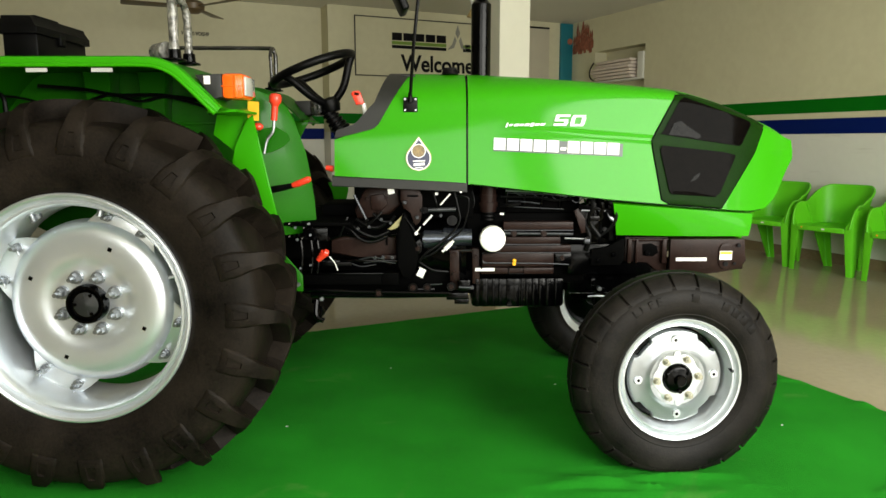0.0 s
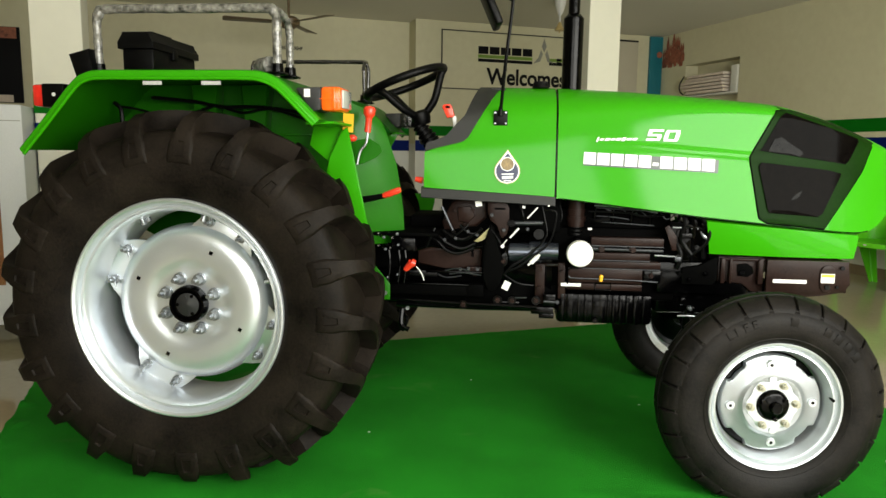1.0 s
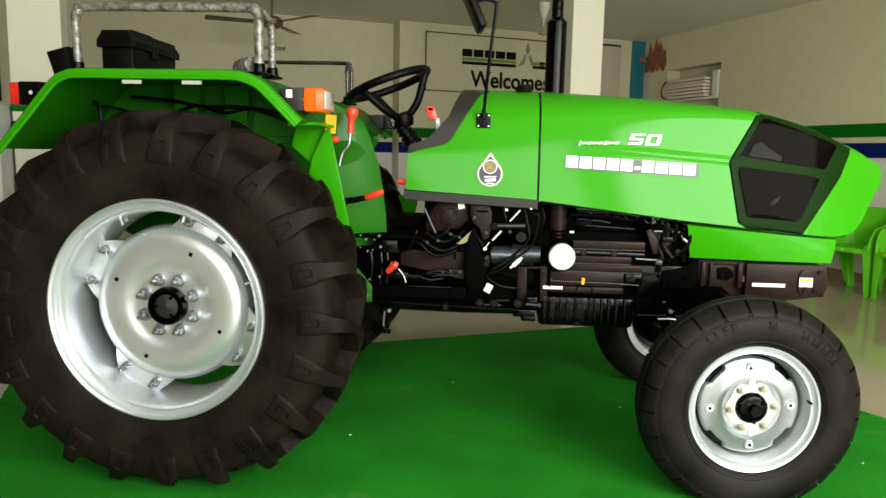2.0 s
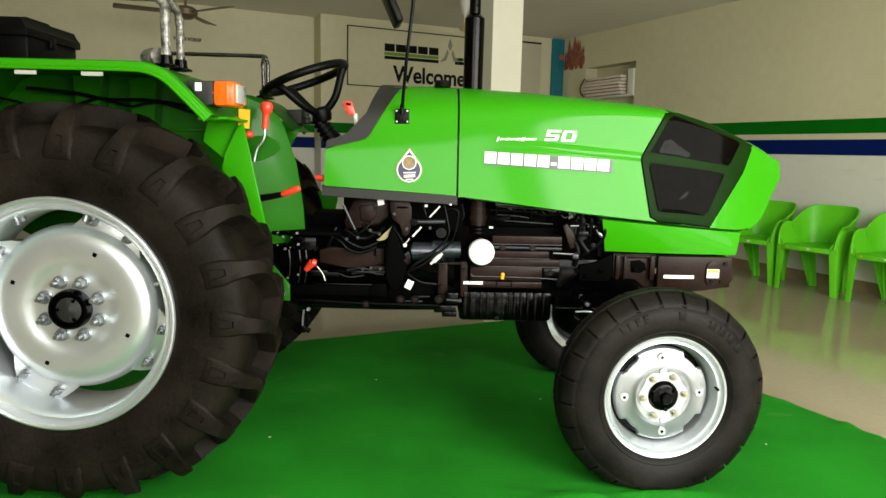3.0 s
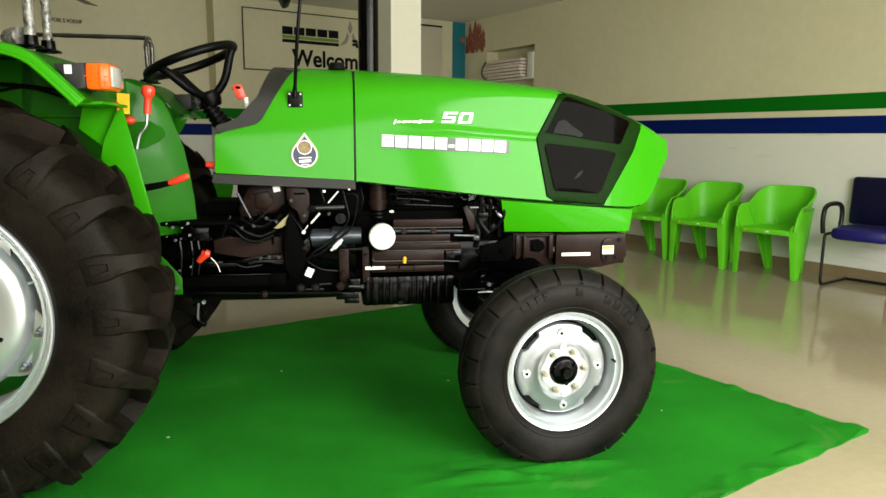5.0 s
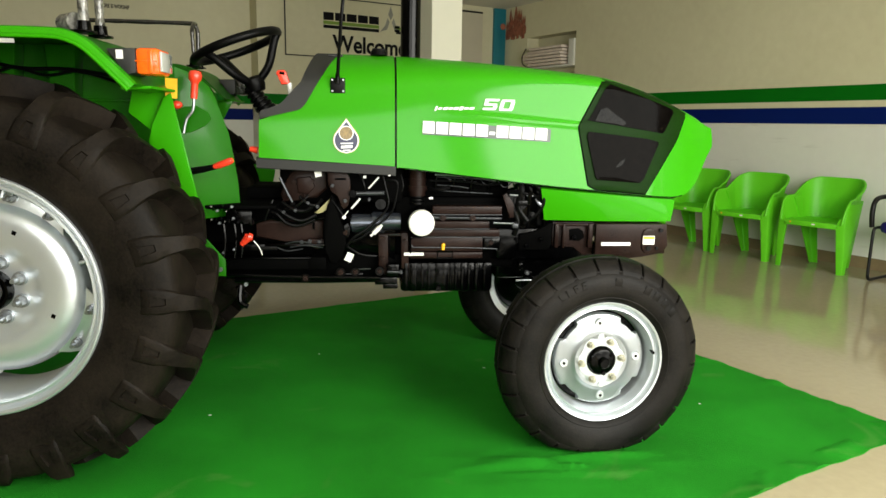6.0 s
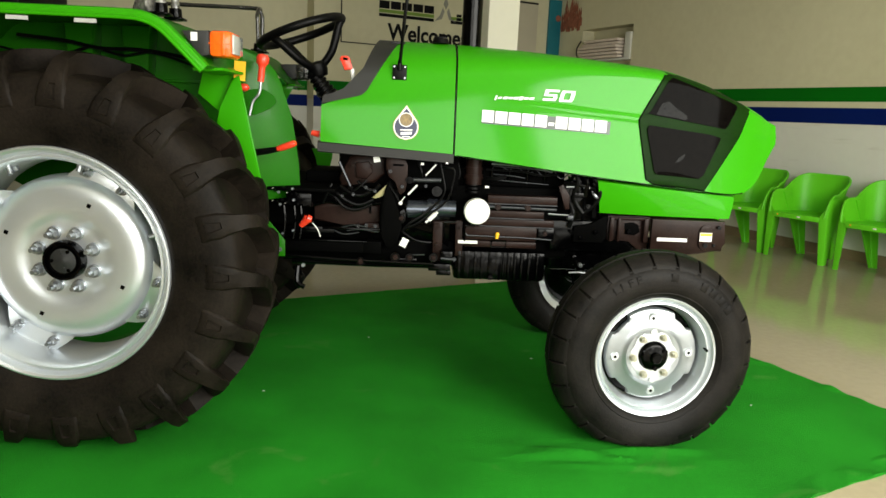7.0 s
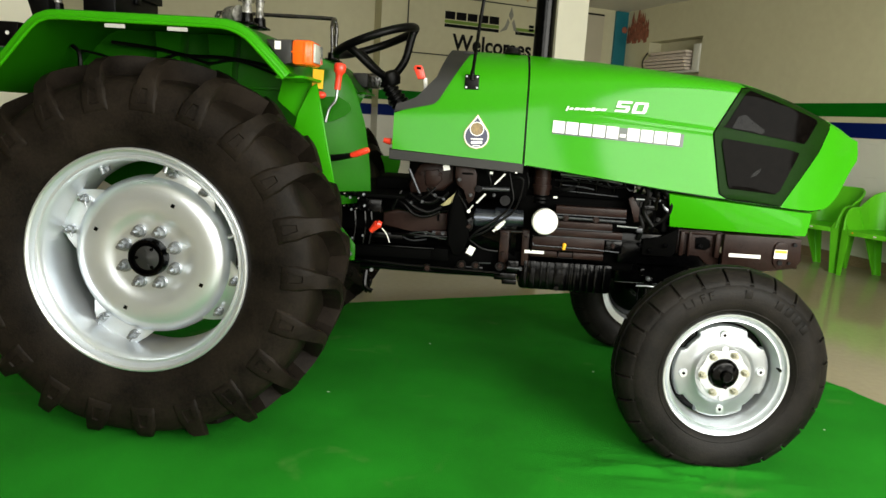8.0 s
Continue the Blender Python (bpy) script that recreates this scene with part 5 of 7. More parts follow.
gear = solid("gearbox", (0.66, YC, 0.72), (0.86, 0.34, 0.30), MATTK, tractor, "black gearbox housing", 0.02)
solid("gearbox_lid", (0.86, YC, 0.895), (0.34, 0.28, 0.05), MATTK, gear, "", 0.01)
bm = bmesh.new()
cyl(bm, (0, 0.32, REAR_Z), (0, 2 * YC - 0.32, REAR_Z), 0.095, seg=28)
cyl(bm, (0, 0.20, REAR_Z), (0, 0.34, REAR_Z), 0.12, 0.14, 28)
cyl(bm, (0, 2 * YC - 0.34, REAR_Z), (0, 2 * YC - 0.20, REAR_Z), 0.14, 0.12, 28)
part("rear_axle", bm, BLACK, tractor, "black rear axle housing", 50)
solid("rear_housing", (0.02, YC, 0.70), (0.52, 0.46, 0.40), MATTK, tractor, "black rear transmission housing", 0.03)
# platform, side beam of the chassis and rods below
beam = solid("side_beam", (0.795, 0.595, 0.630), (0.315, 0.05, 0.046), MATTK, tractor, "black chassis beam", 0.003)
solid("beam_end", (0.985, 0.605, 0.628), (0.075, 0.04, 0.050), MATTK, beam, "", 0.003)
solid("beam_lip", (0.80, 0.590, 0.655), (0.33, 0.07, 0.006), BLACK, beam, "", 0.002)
# Black sheet added to keep the gap under the beam dark.
solid("belly_filler", (0.97, 0.67, 0.600), (0.72, 0.02, 0.10), MATTK, tractor, "matt black filler sheet added below the gearbox", 0.004)
solid("upper_beam", (0.70, 0.63, 0.690), (0.26, 0.06, 0.030), BLACK, tractor, "", 0.006)
rod("brake_rod", [(0.62, 0.57, 0.588), (0.86, 0.57, 0.577), (1.24, 0.57, 0.570)], 0.009, BLACK, tractor, "black brake rod", 8, False)
rod("brake_rod", [(0.66, 0.60, 0.560), (1.00, 0.60, 0.556), (1.30, 0.60, 0.560)], 0.012, BLACK, tractor, "", 8, False)
for x, z, rad in ((0.941, 0.573, 0.020), (1.081, 0.596, 0.021), (1.139, 0.596, 0.019), (1.236, 0.599, 0.019)):
    joint = stud("rod_joint", (x, 0.585, z), rad, 0.020, BLACK, tractor, 18, False)
    stud("joint_pin", (x, 0.565, z), rad * 0.55, 0.006, BROWNK, joint, 12)
solid("joint_bar", (1.11, 0.590, 0.580), (0.12, 0.016, 0.018), BLACK, tractor, "", 0.004)
rod("pin_rod", [(1.152, 0.570, 0.607), (1.20, 0.570, 0.609)], 0.003, DARKS, tractor, "", 6, False)
lower = solid("lower_bracket", (1.290, 0.60, 0.600), (0.050, 0.05, 0.050), BLACK, tractor, "black stepped bracket", 0.005)
solid("bracket_step", (1.262, 0.60, 0.556), (0.090, 0.05, 0.030), BLACK, lower, "", 0.004)
solid("bracket_step", (1.280, 0.60, 0.535), (0.060, 0.05, 0.022), BLACK, lower, "", 0.004)
rod("bracket_pin", [(1.268, 0.570, 0.596), (1.318, 0.570, 0.594)], 0.005, DARKS, lower, "", 8, False)
stud("bracket_nut", (1.322, 0.585, 0.593), 0.009, 0.012, DARKS, lower, 6)
# broad pedal arm, curved
bm = plate([(1.046, 0.905), (1.062, 0.885), (1.076, 0.82), (1.100, 0.76), (1.105, 0.71), (1.09, 0.66), (1.070, 0.628), (1.035, 0.632), (1.022, 0.68), (1.012, 0.73), (1.014, 0.80), (1.030, 0.86)], 0.585, 0.03, 0.006)
part("pedal_arm", bm, MATTK, tractor, "broad matt black pedal arm")
bm = plate([(0.878, 0.985), (0.905, 0.998), (1.022, 1.000), (1.026, 0.924), (0.985, 0.885), (0.930, 0.880), (0.890, 0.872), (0.850, 0.862), (0.838, 0.900)], 0.66, 0.10, 0.010)
sbx = part("steering_box", bm, BROWNK, tractor, "dark brown steering box")
bm = plate([(0.905, 0.965), (0.960, 0.972), (0.978, 0.930), (0.950, 0.900), (0.910, 0.905)], 0.648, 0.014, 0.005)
part("box_cover", bm, BROWNK, sbx)
for x, z in ((0.86, 0.905), (0.895, 0.950), (0.968, 0.952), (0.94, 0.892), (0.985, 0.975)):
    stud("bolt", (x, 0.66, z), 0.009, 0.012, BROWNK, sbx, 8)
rod("drag_link", [(0.842, 0.63, 0.968), (0.862, 0.63, 0.925), (0.892, 0.63, 0.862)], 0.0055, DARKS, tractor, "grey steel link")
stud("link_end", (0.892, 0.635, 0.860), 0.012, 0.014, BLACK, tractor)
bm = plate([(1.032, 0.992), (1.108, 0.992), (1.120, 0.965), (1.120, 0.905), (1.112, 0.862), (1.095, 0.845), (1.082, 0.86), (1.075, 0.90), (1.045, 0.915), (1.032, 0.95)], 0.60, 0.012, 0.003)
hang = part("hanging_bracket", bm, BROWNK, tractor, "dark brown hanging bracket")
solid("slot", (1.082, 0.599, 0.966), (0.044, 0.004, 0.008), MATTK, hang, "dark slot", 0.001)
for x, z in ((1.100, 0.880), (1.050, 0.940)):
    stud("bolt", (x, 0.60, z), 0.008, 0.010, DARKS, hang, 8)
# gear case with a raised rim and a row of small fittings on its ledge
bm = plate([(0.742, 0.782), (0.80, 0.800), (0.86, 0.790), (0.90, 0.780), (0.95, 0.792), (1.010, 0.800), (1.012, 0.722), (0.95, 0.708), (0.86, 0.71), (0.742, 0.725)], 0.635, 0.08, 0.008)
gc = part("gear_case", bm, BROWNK, tractor, "dark brown gear case")
rod("case_rim", [(0.735, 0.628, 0.785), (0.80, 0.626, 0.804), (0.86, 0.626, 0.794), (0.90, 0.626, 0.784), (0.95, 0.626, 0.796), (1.012, 0.626, 0.806)], 0.006, BLACK, gc)
solid("case_notch", (0.972, 0.632, 0.775), (0.008, 0.006, 0.028), MATTK, gc, "", 0.001)
solid("case_ledge", (0.90, 0.620, 0.700), (0.24, 0.05, 0.010), BLACK, gc, "", 0.003)
for x, z in ((0.958, 0.716), (0.995, 0.714), (0.925, 0.712)):
    stud("bolt", (x, 0.612, z), 0.008, 0.012, DARKS, gc, 8)
for pts in ([(0.86, 0.60, 0.705), (0.91, 0.595, 0.716), (0.965, 0.598, 0.708)], [(0.88, 0.60, 0.692), (0.94, 0.594, 0.700), (1.01, 0.60, 0.690)], [(0.83, 0.60, 0.690), (0.87, 0.595, 0.678), (0.93, 0.60, 0.686)]):
    rod("brake_line", pts, 0.003, DARKS, gc, "", 6)
bm = plate([(0.955, 0.722), (1.012, 0.722), (1.012, 0.690), (0.985, 0.682), (0.955, 0.695)], 0.612, 0.02, 0.003)
part("case_tab", bm, BROWNK, gc)
# hoses bunched above the gear case
for pts, rad in (([(0.80, 0.62, 0.862), (0.84, 0.60, 0.842), (0.88, 0.595, 0.815), (0.93, 0.595, 0.800), (0.985, 0.60, 0.822)], 0.0075), ([(0.79, 0.61, 0.842), (0.83, 0.60, 0.826), (0.87, 0.595, 0.790), (0.92, 0.595, 0.780), (0.98, 0.60, 0.803)], 0.0065),
                 ([(0.85, 0.62, 0.870), (0.90, 0.60, 0.842), (0.94, 0.60, 0.838), (0.97, 0.60, 0.855)], 0.008), ([(0.92, 0.61, 0.895), (0.95, 0.60, 0.868), (0.985, 0.60, 0.862), (1.01, 0.60, 0.885)], 0.007),
                 ([(0.86, 0.61, 0.84), (0.905, 0.60, 0.856), (0.935, 0.60, 0.880), (0.955, 0.61, 0.90)], 0.005), ([(0.78, 0.61, 0.80), (0.80, 0.60, 0.845), (0.815, 0.61, 0.88)], 0.006)):
    rod("hose", pts, rad, BLACKP, tractor)
for x, z in ((0.905, 0.842), (0.86, 0.835), (0.955, 0.872), (0.992, 0.858)):
    stud("hose_clip", (x, 0.590, z), 0.007, 0.006, DARKS, tractor, 10, False)
bm = plate([(0.977, 0.832), (1.005, 0.850), (1.034, 0.878), (1.047, 0.899), (1.055, 0.882), (1.040, 0.852), (1.012, 0.834), (0.992, 0.828)], 0.594, 0.010, 0.003)
part("pale_strap", bm, PALEG, tractor, "pale beige strap")
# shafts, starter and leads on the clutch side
# Black block added to fill the dark space below the cowl.
solid("cowl_filler", (1.085, YC, 0.945), (0.50, 0.42, 0.17), MATTK, tractor, "black filler block added under the cowl", 0.02)
rod("cross_shaft", [(1.115, 0.60, 0.908), (1.256, 0.60, 0.912)], 0.009, DARKS, tractor, "grey cross shaft", 10, False)
stud("shaft_collar", (1.130, 0.605, 0.908), 0.016, 0.014, BLACK, tractor)
bm = bmesh.new()
cyl(bm, (1.125, 0.655, 0.782), (1.205, 0.655, 0.782), 0.038, seg=28)
cyl(bm, (1.120, 0.655, 0.782), (1.128, 0.655, 0.782), 0.030, seg=28)
cyl(bm, (1.250, 0.655, 0.790), (1.322, 0.655, 0.790), 0.036, seg=28)
cyl(bm, (1.205, 0.655, 0.785), (1.250, 0.655, 0.785), 0.044, seg=28)
cyl(bm, (1.212, 0.655, 0.785), (1.218, 0.655, 0.785), 0.047, seg=28)
starter = part("starter_motor", bm, STEELB, tractor, "starter motor with a bluish reflection in its colour", 50)
bm = bmesh.new()
cyl(bm, (1.241, 0.64, 0.866), (1.241, 0.60, 0.866), 0.021, seg=20)
cyl(bm, (1.241, 0.60, 0.866), (1.241, 0.590, 0.866), 0.012, seg=6)
part("solenoid", bm, BLACK, starter, "round black solenoid end")
stud("terminal", (1.195, 0.62, 0.885), 0.007, 0.02, DARKS, starter, 8)
bm = plate([(1.075, 0.765), (1.110, 0.790), (1.118, 0.770), (1.118, 0.735), (1.100, 0.722), (1.080, 0.735)], 0.600, 0.02, 0.004)
lug = part("lever_lug", bm, BLACK, tractor, "black lever lug")
stud("lug_pin", (1.098, 0.600, 0.752), 0.012, 0.010, BROWNK, lug)
for a, b, rad in (((1.193, 0.580, 0.931), (1.233, 0.580, 0.976), 0.0033), ((1.125, 0.580, 0.851), (1.160, 0.580, 0.891), 0.0042), ((1.095, 0.580, 0.818), (1.113, 0.580, 0.843), 0.0022)):
    rod("bright_rod", [a, b], rad, WHITE, tractor, "short pale rod", 8, False)
stud("pale_cap", (1.096, 0.585, 0.816), 0.008, 0.008, WHITE, tractor, 12, False)
for pts, rad in (([(1.249, 0.59, 0.985), (1.262, 0.585, 0.93), (1.272, 0.58, 0.875), (1.255, 0.58, 0.835), (1.225, 0.58, 0.805)], 0.0042), ([(1.252, 0.59, 0.962), (1.280, 0.58, 0.966), (1.306, 0.58, 0.955), (1.303, 0.58, 0.905), (1.288, 0.58, 0.845), (1.262, 0.58, 0.81)], 0.0042),
                 ([(1.225, 0.585, 0.805), (1.180, 0.58, 0.765), (1.135, 0.58, 0.735), (1.105, 0.585, 0.70)], 0.0065), ([(1.262, 0.585, 0.812), (1.215, 0.58, 0.775), (1.165, 0.58, 0.735), (1.12, 0.585, 0.715)], 0.0055),
                 ([(1.04, 0.59, 0.895), (1.07, 0.58, 0.855), (1.092, 0.578, 0.822)], 0.0025), ([(1.16, 0.60, 0.985), (1.175, 0.59, 0.945), (1.18, 0.60, 0.915)], 0.005),
                 ([(1.322, 0.60, 0.985), (1.330, 0.59, 0.945), (1.325, 0.59, 0.92)], 0.003), ([(1.10, 0.60, 0.70), (1.16, 0.59, 0.665), (1.225, 0.60, 0.655)], 0.005)):
    rod("cable", pts, rad, BLACKP, tractor)
bm = bmesh.new()
cyl(bm, (1.212, 0.575, 0.752), (1.238, 0.575, 0.778), 0.0095, seg=12)
cyl(bm, (1.200, 0.575, 0.742), (1.212, 0.575, 0.752), 0.005, seg=10)
cyl(bm, (1.238, 0.575, 0.778), (1.246, 0.575, 0.786), 0.006, seg=10)
part("sensor", bm, WHITE, tractor, "pale plastic sensor")
for c, size, rot in (((1.115, 0.572, 0.656), (0.028, 0.002, 0.036), 25), ((0.995, 0.60, 0.985), (0.026, 0.002, 0.022), -12), ((1.178, 0.60, 0.975), (0.012, 0.010, 0.010), 0), ((1.275, 0.555, 0.985), (0.008, 0.003, 0.006), 0)):
    solid("paper_tag", c, size, WHITE, tractor, "small white paper tag", 0, rot)
# clamps and brackets behind the radiator hoses
bm = plate([(1.735, 0.905), (1.752, 0.915), (1.782, 0.870), (1.786, 0.815), (1.765, 0.812), (1.755, 0.86), (1.742, 0.88)], 0.600, 0.012, 0.003)
part("hose_bracket", bm, BROWNK, tractor, "dark brown hose bracket")
bm = bmesh.new()
cyl(bm, (1.818, 0.600, 0.935), (1.818, 0.600, 0.865), 0.012, 0.015, 14)
box(bm, (1.818, 0.600, 0.875), (0.042, 0.03, 0.022), None, 0.004)
part("thermostat", bm, BLACK, tractor, "black thermostat housing")
for a, b in (((1.762, 0.585, 0.907), (1.795, 0.585, 0.907)), ((1.832, 0.585, 0.906), (1.858, 0.585, 0.905)), ((1.700, 0.600, 0.792), (1.790, 0.590, 0.790))):
    rod("clamp_rod", [a, b], 0.004, ZINC, tractor, "", 8, False)
solid("clamp", (1.788, 0.590, 0.782), (0.026, 0.02, 0.020), DARKS, tractor, "", 0.004)
rod("sensor_lead", [(1.870, 0.585, 0.885), (1.885, 0.580, 0.875), (1.897, 0.585, 0.862)], 0.005, ZINC, tractor)
# rear hydraulics and couplings beside the tyre
hyd = solid("hydraulic_valve", (0.70, 0.56, 0.82), (0.10, 0.10, 0.06), BLACK, tractor, "black hydraulic valve block", 0.008)
# Tiny studs, some pale, added to give the valve block its glints.
for k in range(16):
    x, z = (0.604 + 0.013 * (k % 8) + 0.004 * math.sin(5.1 * k), 0.858 - 0.045 * (k // 8) + 0.010 * math.sin(2.3 * k + 1))
    stud("glint_fitting", (x, 0.500 - 0.004 * (k % 3), z), 0.0032 + 0.0012 * (k % 4), 0.012, (WRAP, BLACK, ZINC, BLACK)[k % 4], hyd, 8)
for x, z in ((0.641, 0.690), (0.682, 0.703)):
    stud("glint_fitting", (x, 0.495, z), 0.005, 0.010, ZINC, hyd, 8)
for x in (0.645, 0.685, 0.71):
    rod("hydraulic_pipe", [(x, 0.50, 0.80), (x + 0.005, 0.495, 0.74), (x - 0.004, 0.50, 0.67)], 0.006, BLACK, hyd)
bm = bmesh.new()
cyl(bm, (0.720, 0.45, 0.730), (0.748, 0.44, 0.760), 0.010, 0.0165, 14)
cyl(bm, (0.748, 0.44, 0.760), (0.762, 0.44, 0.757), 0.016, 0.012, 14)
part("coupling_cap", bm, RED, tractor, "red plastic coupling cap")
rod("cap_cord", [(0.765, 0.44, 0.745), (0.785, 0.44, 0.72), (0.795, 0.445, 0.69)], 0.0020, WHITE, tractor, "pale cord")
for pts, r in (([(0.70, 0.50, 0.56), (0.70, 0.48, 0.50), (0.73, 0.48, 0.48)], 0.010), ([(0.68, 0.52, 0.55), (0.72, 0.50, 0.52), (0.70, 0.50, 0.47)], 0.007)):
    rod("lift_linkage", pts, r, BLACK, tractor)
stud("bright_bolt", (0.722, 0.50, 0.565), 0.008, 0.01, ZINC, tractor, 12, False)
solid("tread_plate", (0.66, YC, 0.86), (0.36, 0.70, 0.015), MATTK, tractor, "black operator platform", 0.004)

# ---- driver's place ----
col = rod("steering_column", [(0.88, YC, 1.02), (0.815, YC, 1.18), (0.735, YC, 1.275)], 0.026, BLACK, tractor, "black steering column")
bm = bmesh.new()
prof = [(0.0, -0.004)]
for k in range(9):
    prof += [(0.047 - 0.002 * k, 0.021 * k - 0.004), (0.047 - 0.002 * k, 0.021 * k + 0.005), (0.037 - 0.0017 * k, 0.021 * k + 0.008), (0.037 - 0.0017 * k, 0.021 * k + 0.014)]
prof += [(0.0, 0.185)]
d = Vector((-0.080, 0, 0.105)).normalized()
lathe(bm, prof, Matrix.Translation((0.800, YC, 1.185)) @ d.to_track_quat("Z", "Y").to_matrix().to_4x4(), 20, False)
part("column_boot", bm, BLACKP, col, "ribbed rubber column boot")
SW = Matrix.Translation((0.645, YC, 1.492)) @ Matrix.Rotation(radians(-20.7), 4, "Y")
bm = bmesh.new()
tube(bm, [SW @ Vector((0.180 * math.cos(t), 0.180 * math.sin(t), 0)) for t in (2 * math.pi * k / 56 for k in range(56))], 0.0175, 10, True)
sw = part("steering_wheel", bm, BLACKP, tractor, "black three-spoke steering wheel", 60)
for a in (0, 125, 235):
    bm = bmesh.new()
    c, s = math.cos(radians(a)), math.sin(radians(a))
    tube(bm, smooth_path([SW @ Vector((0.178 * c, 0.178 * s, -0.004)), SW @ Vector((0.150 * c + 0.003, 0.140 * s, -0.032)), SW @ Vector((0.085 * c + 0.010, 0.08 * s, -0.115)), SW @ Vector((0.02 * c + 0.012, 0.02 * s, -0.160))], 5), 0.017, 8)
    part("spoke", bm, BLACKP, sw, "", 60)
bm = bmesh.new()
lathe(bm, [(0.0, -0.098), (0.030, -0.102), (0.042, -0.115), (0.043, -0.140), (0.034, -0.165), (0.0, -0.170)], SW @ Matrix.Translation((0.012, 0, -0.035)), 24, False)
part("hub", bm, BLACKP, sw)
seat = solid("seat", (0.22, YC, 1.00), (0.44, 0.46, 0.09), BLACKP, tractor, "black vinyl driver's seat", 0.03)
solid("seat_back", (0.02, YC, 1.18), (0.08, 0.44, 0.34), BLACKP, seat, "", 0.03, -8)
solid("seat_post", (0.20, YC, 0.93), (0.20, 0.20, 0.08), BLACK, seat, "", 0.01)
# levers
lev = rod("gear_lever", [(0.535, 0.42, 1.14), (0.548, 0.42, 1.19), (0.572, 0.42, 1.225), (0.578, 0.42, 1.29)], 0.0055, ZINC, tractor, "bright bent gear lever")
bm = bmesh.new()
lathe(bm, [(0.0, 0.002), (0.012, 0.0), (0.0125, -0.05), (0.015, -0.058), (0.022, -0.066), (0.0235, -0.085), (0.018, -0.096), (0.0, -0.10)],
      Matrix.Translation((0.576, 0.42, 1.262)) @ Matrix.Rotation(radians(180), 4, "X") @ Matrix.Rotation(radians(-6), 4, "Y"), 18, False)
part("knob", bm, RED, lev, "red plastic knob")
bm = bmesh.new()
ball(bm, (0.508, 0.45, 1.240), 0.016, 14, (1.3, 1, 0.9))
part("small_knob", bm, RED, tractor, "small red knob")
solid("yellow_tag", (0.516, 0.362, 1.294), (0.040, 0.004, 0.068), YELLOW, tractor, "yellow plastic tag", 0, 3)
bm = bmesh.new()
tube(bm, [(0.535, 0.44, 1.000), (0.60, 0.42, 1.012), (0.645, 0.41, 1.022)], 0.0115, 10, radii=[0.014, 0.012, 0.010])
hb = part("hand_brake", bm, BLACKP, tractor, "hand brake lever")
bm = bmesh.new()
tube(bm, [(0.640, 0.41, 1.022), (0.66, 0.405, 1.028), (0.700, 0.40, 1.044), (0.708, 0.398, 1.047)], 0.012, 12, radii=[0.010, 0.0125, 0.0125, 0.009])
part("grip", bm, RED, hb, "red plastic grip")
l2 = rod("throttle_lever", [(0.895, 0.66, 1.20), (0.892, 0.645, 1.28), (0.886, 0.64, 1.335)], 0.009, WHITE, tractor, "throttle lever with pale stem")
bm = plate([(0.838, 1.372), (0.844, 1.382), (0.868, 1.384), (0.876, 1.376), (0.888, 1.338), (0.884, 1.331), (0.858, 1.328), (0.854, 1.334), (0.852, 1.352), (0.840, 1.364)], 0.625, 0.03, 0.004)
knob = part("knob", bm, RED, l2, "red throttle knob, bent, with a recess")
solid("recess", (0.861, 0.6245, 1.371), (0.018, 0.003, 0.010), MATTK, knob, "dark recess", 0.001, 10)
bm = bmesh.new()
cyl(bm, (0.735, 0.60, 1.080), (0.765, 0.60, 1.075), 0.010, 0.014, 12)
part("ignition_cap", bm, RED, tractor, "small red cap")
bm = bmesh.new()
cyl(bm, (0.768, 0.60, 1.074), (0.782, 0.60, 1.072), 0.009, seg=12)
part("ignition_switch", bm, YELLOW, tractor)
bm = bmesh.new()
box(bm, (0.735, 1.03, 1.245), (0.09, 0.06, 0.045), None, 0.015, 3)
part("wrapped_instrument", bm, WRAP, tractor, "instrument in plastic wrap")
bm = bmesh.new()
prism(bm, [(0.50, 1.215), (0.53, 1.235), (0.575, 1.238), (0.615, 1.215), (0.625, 1.19), (0.60, 1.165), (0.55, 1.142), (0.505, 1.138)], Matrix.Translation((0, 0.462, 0)) @ XZ, 0.006)
part("lever_quadrant", bm, GREEN_SHADED, tractor, "green lever guide plate")
# exhaust stack, filler cap, mirror
bm = bmesh.new()
cyl(bm, (1.374, 1.0, 1.40), (1.376, 1.0, 1.78), 0.044, seg=28)
cyl(bm, (1.376, 1.0, 1.78), (1.376, 1.0, 1.80), 0.044, 0.027, 28)
cyl(bm, (1.376, 1.0, 1.80), (1.378, 1.0, 2.20), 0.025, seg=24)
part("exhaust_pipe", bm, BLACK, tractor, "black vertical exhaust silencer and pipe", 50)
for z in (1.60, 1.585):
    bm = bmesh.new()
    cyl(bm, (1.325, 0.985, z), (1.305, 0.98, z), 0.006, seg=8)
    part("clamp_bolt", bm, BLACK, tractor)
bm = bmesh.new()
cyl(bm, (1.235, 0.80, 1.462), (1.235, 0.80, 1.482), 0.036, 0.030, 20)
box(bm, (1.235, 0.80, 1.485), (0.055, 0.014, 0.010), None, 0.003)
part("filler_cap", bm, BLACKP, tractor, "black filler cap")
bm = bmesh.new()
yb = side(1.076, 1.327).y
box(bm, (1.076, yb - 0.006, 1.327), (0.056, 0.012, 0.058), None, 0.003)
cyl(bm, (1.076, yb - 0.02, 1.335), (1.076, yb - 0.02, 1.372), 0.011, 0.008, 10)
mir = part("mirror_bracket", bm, BLACKP, tractor, "black mirror bracket bolted to the cowl")
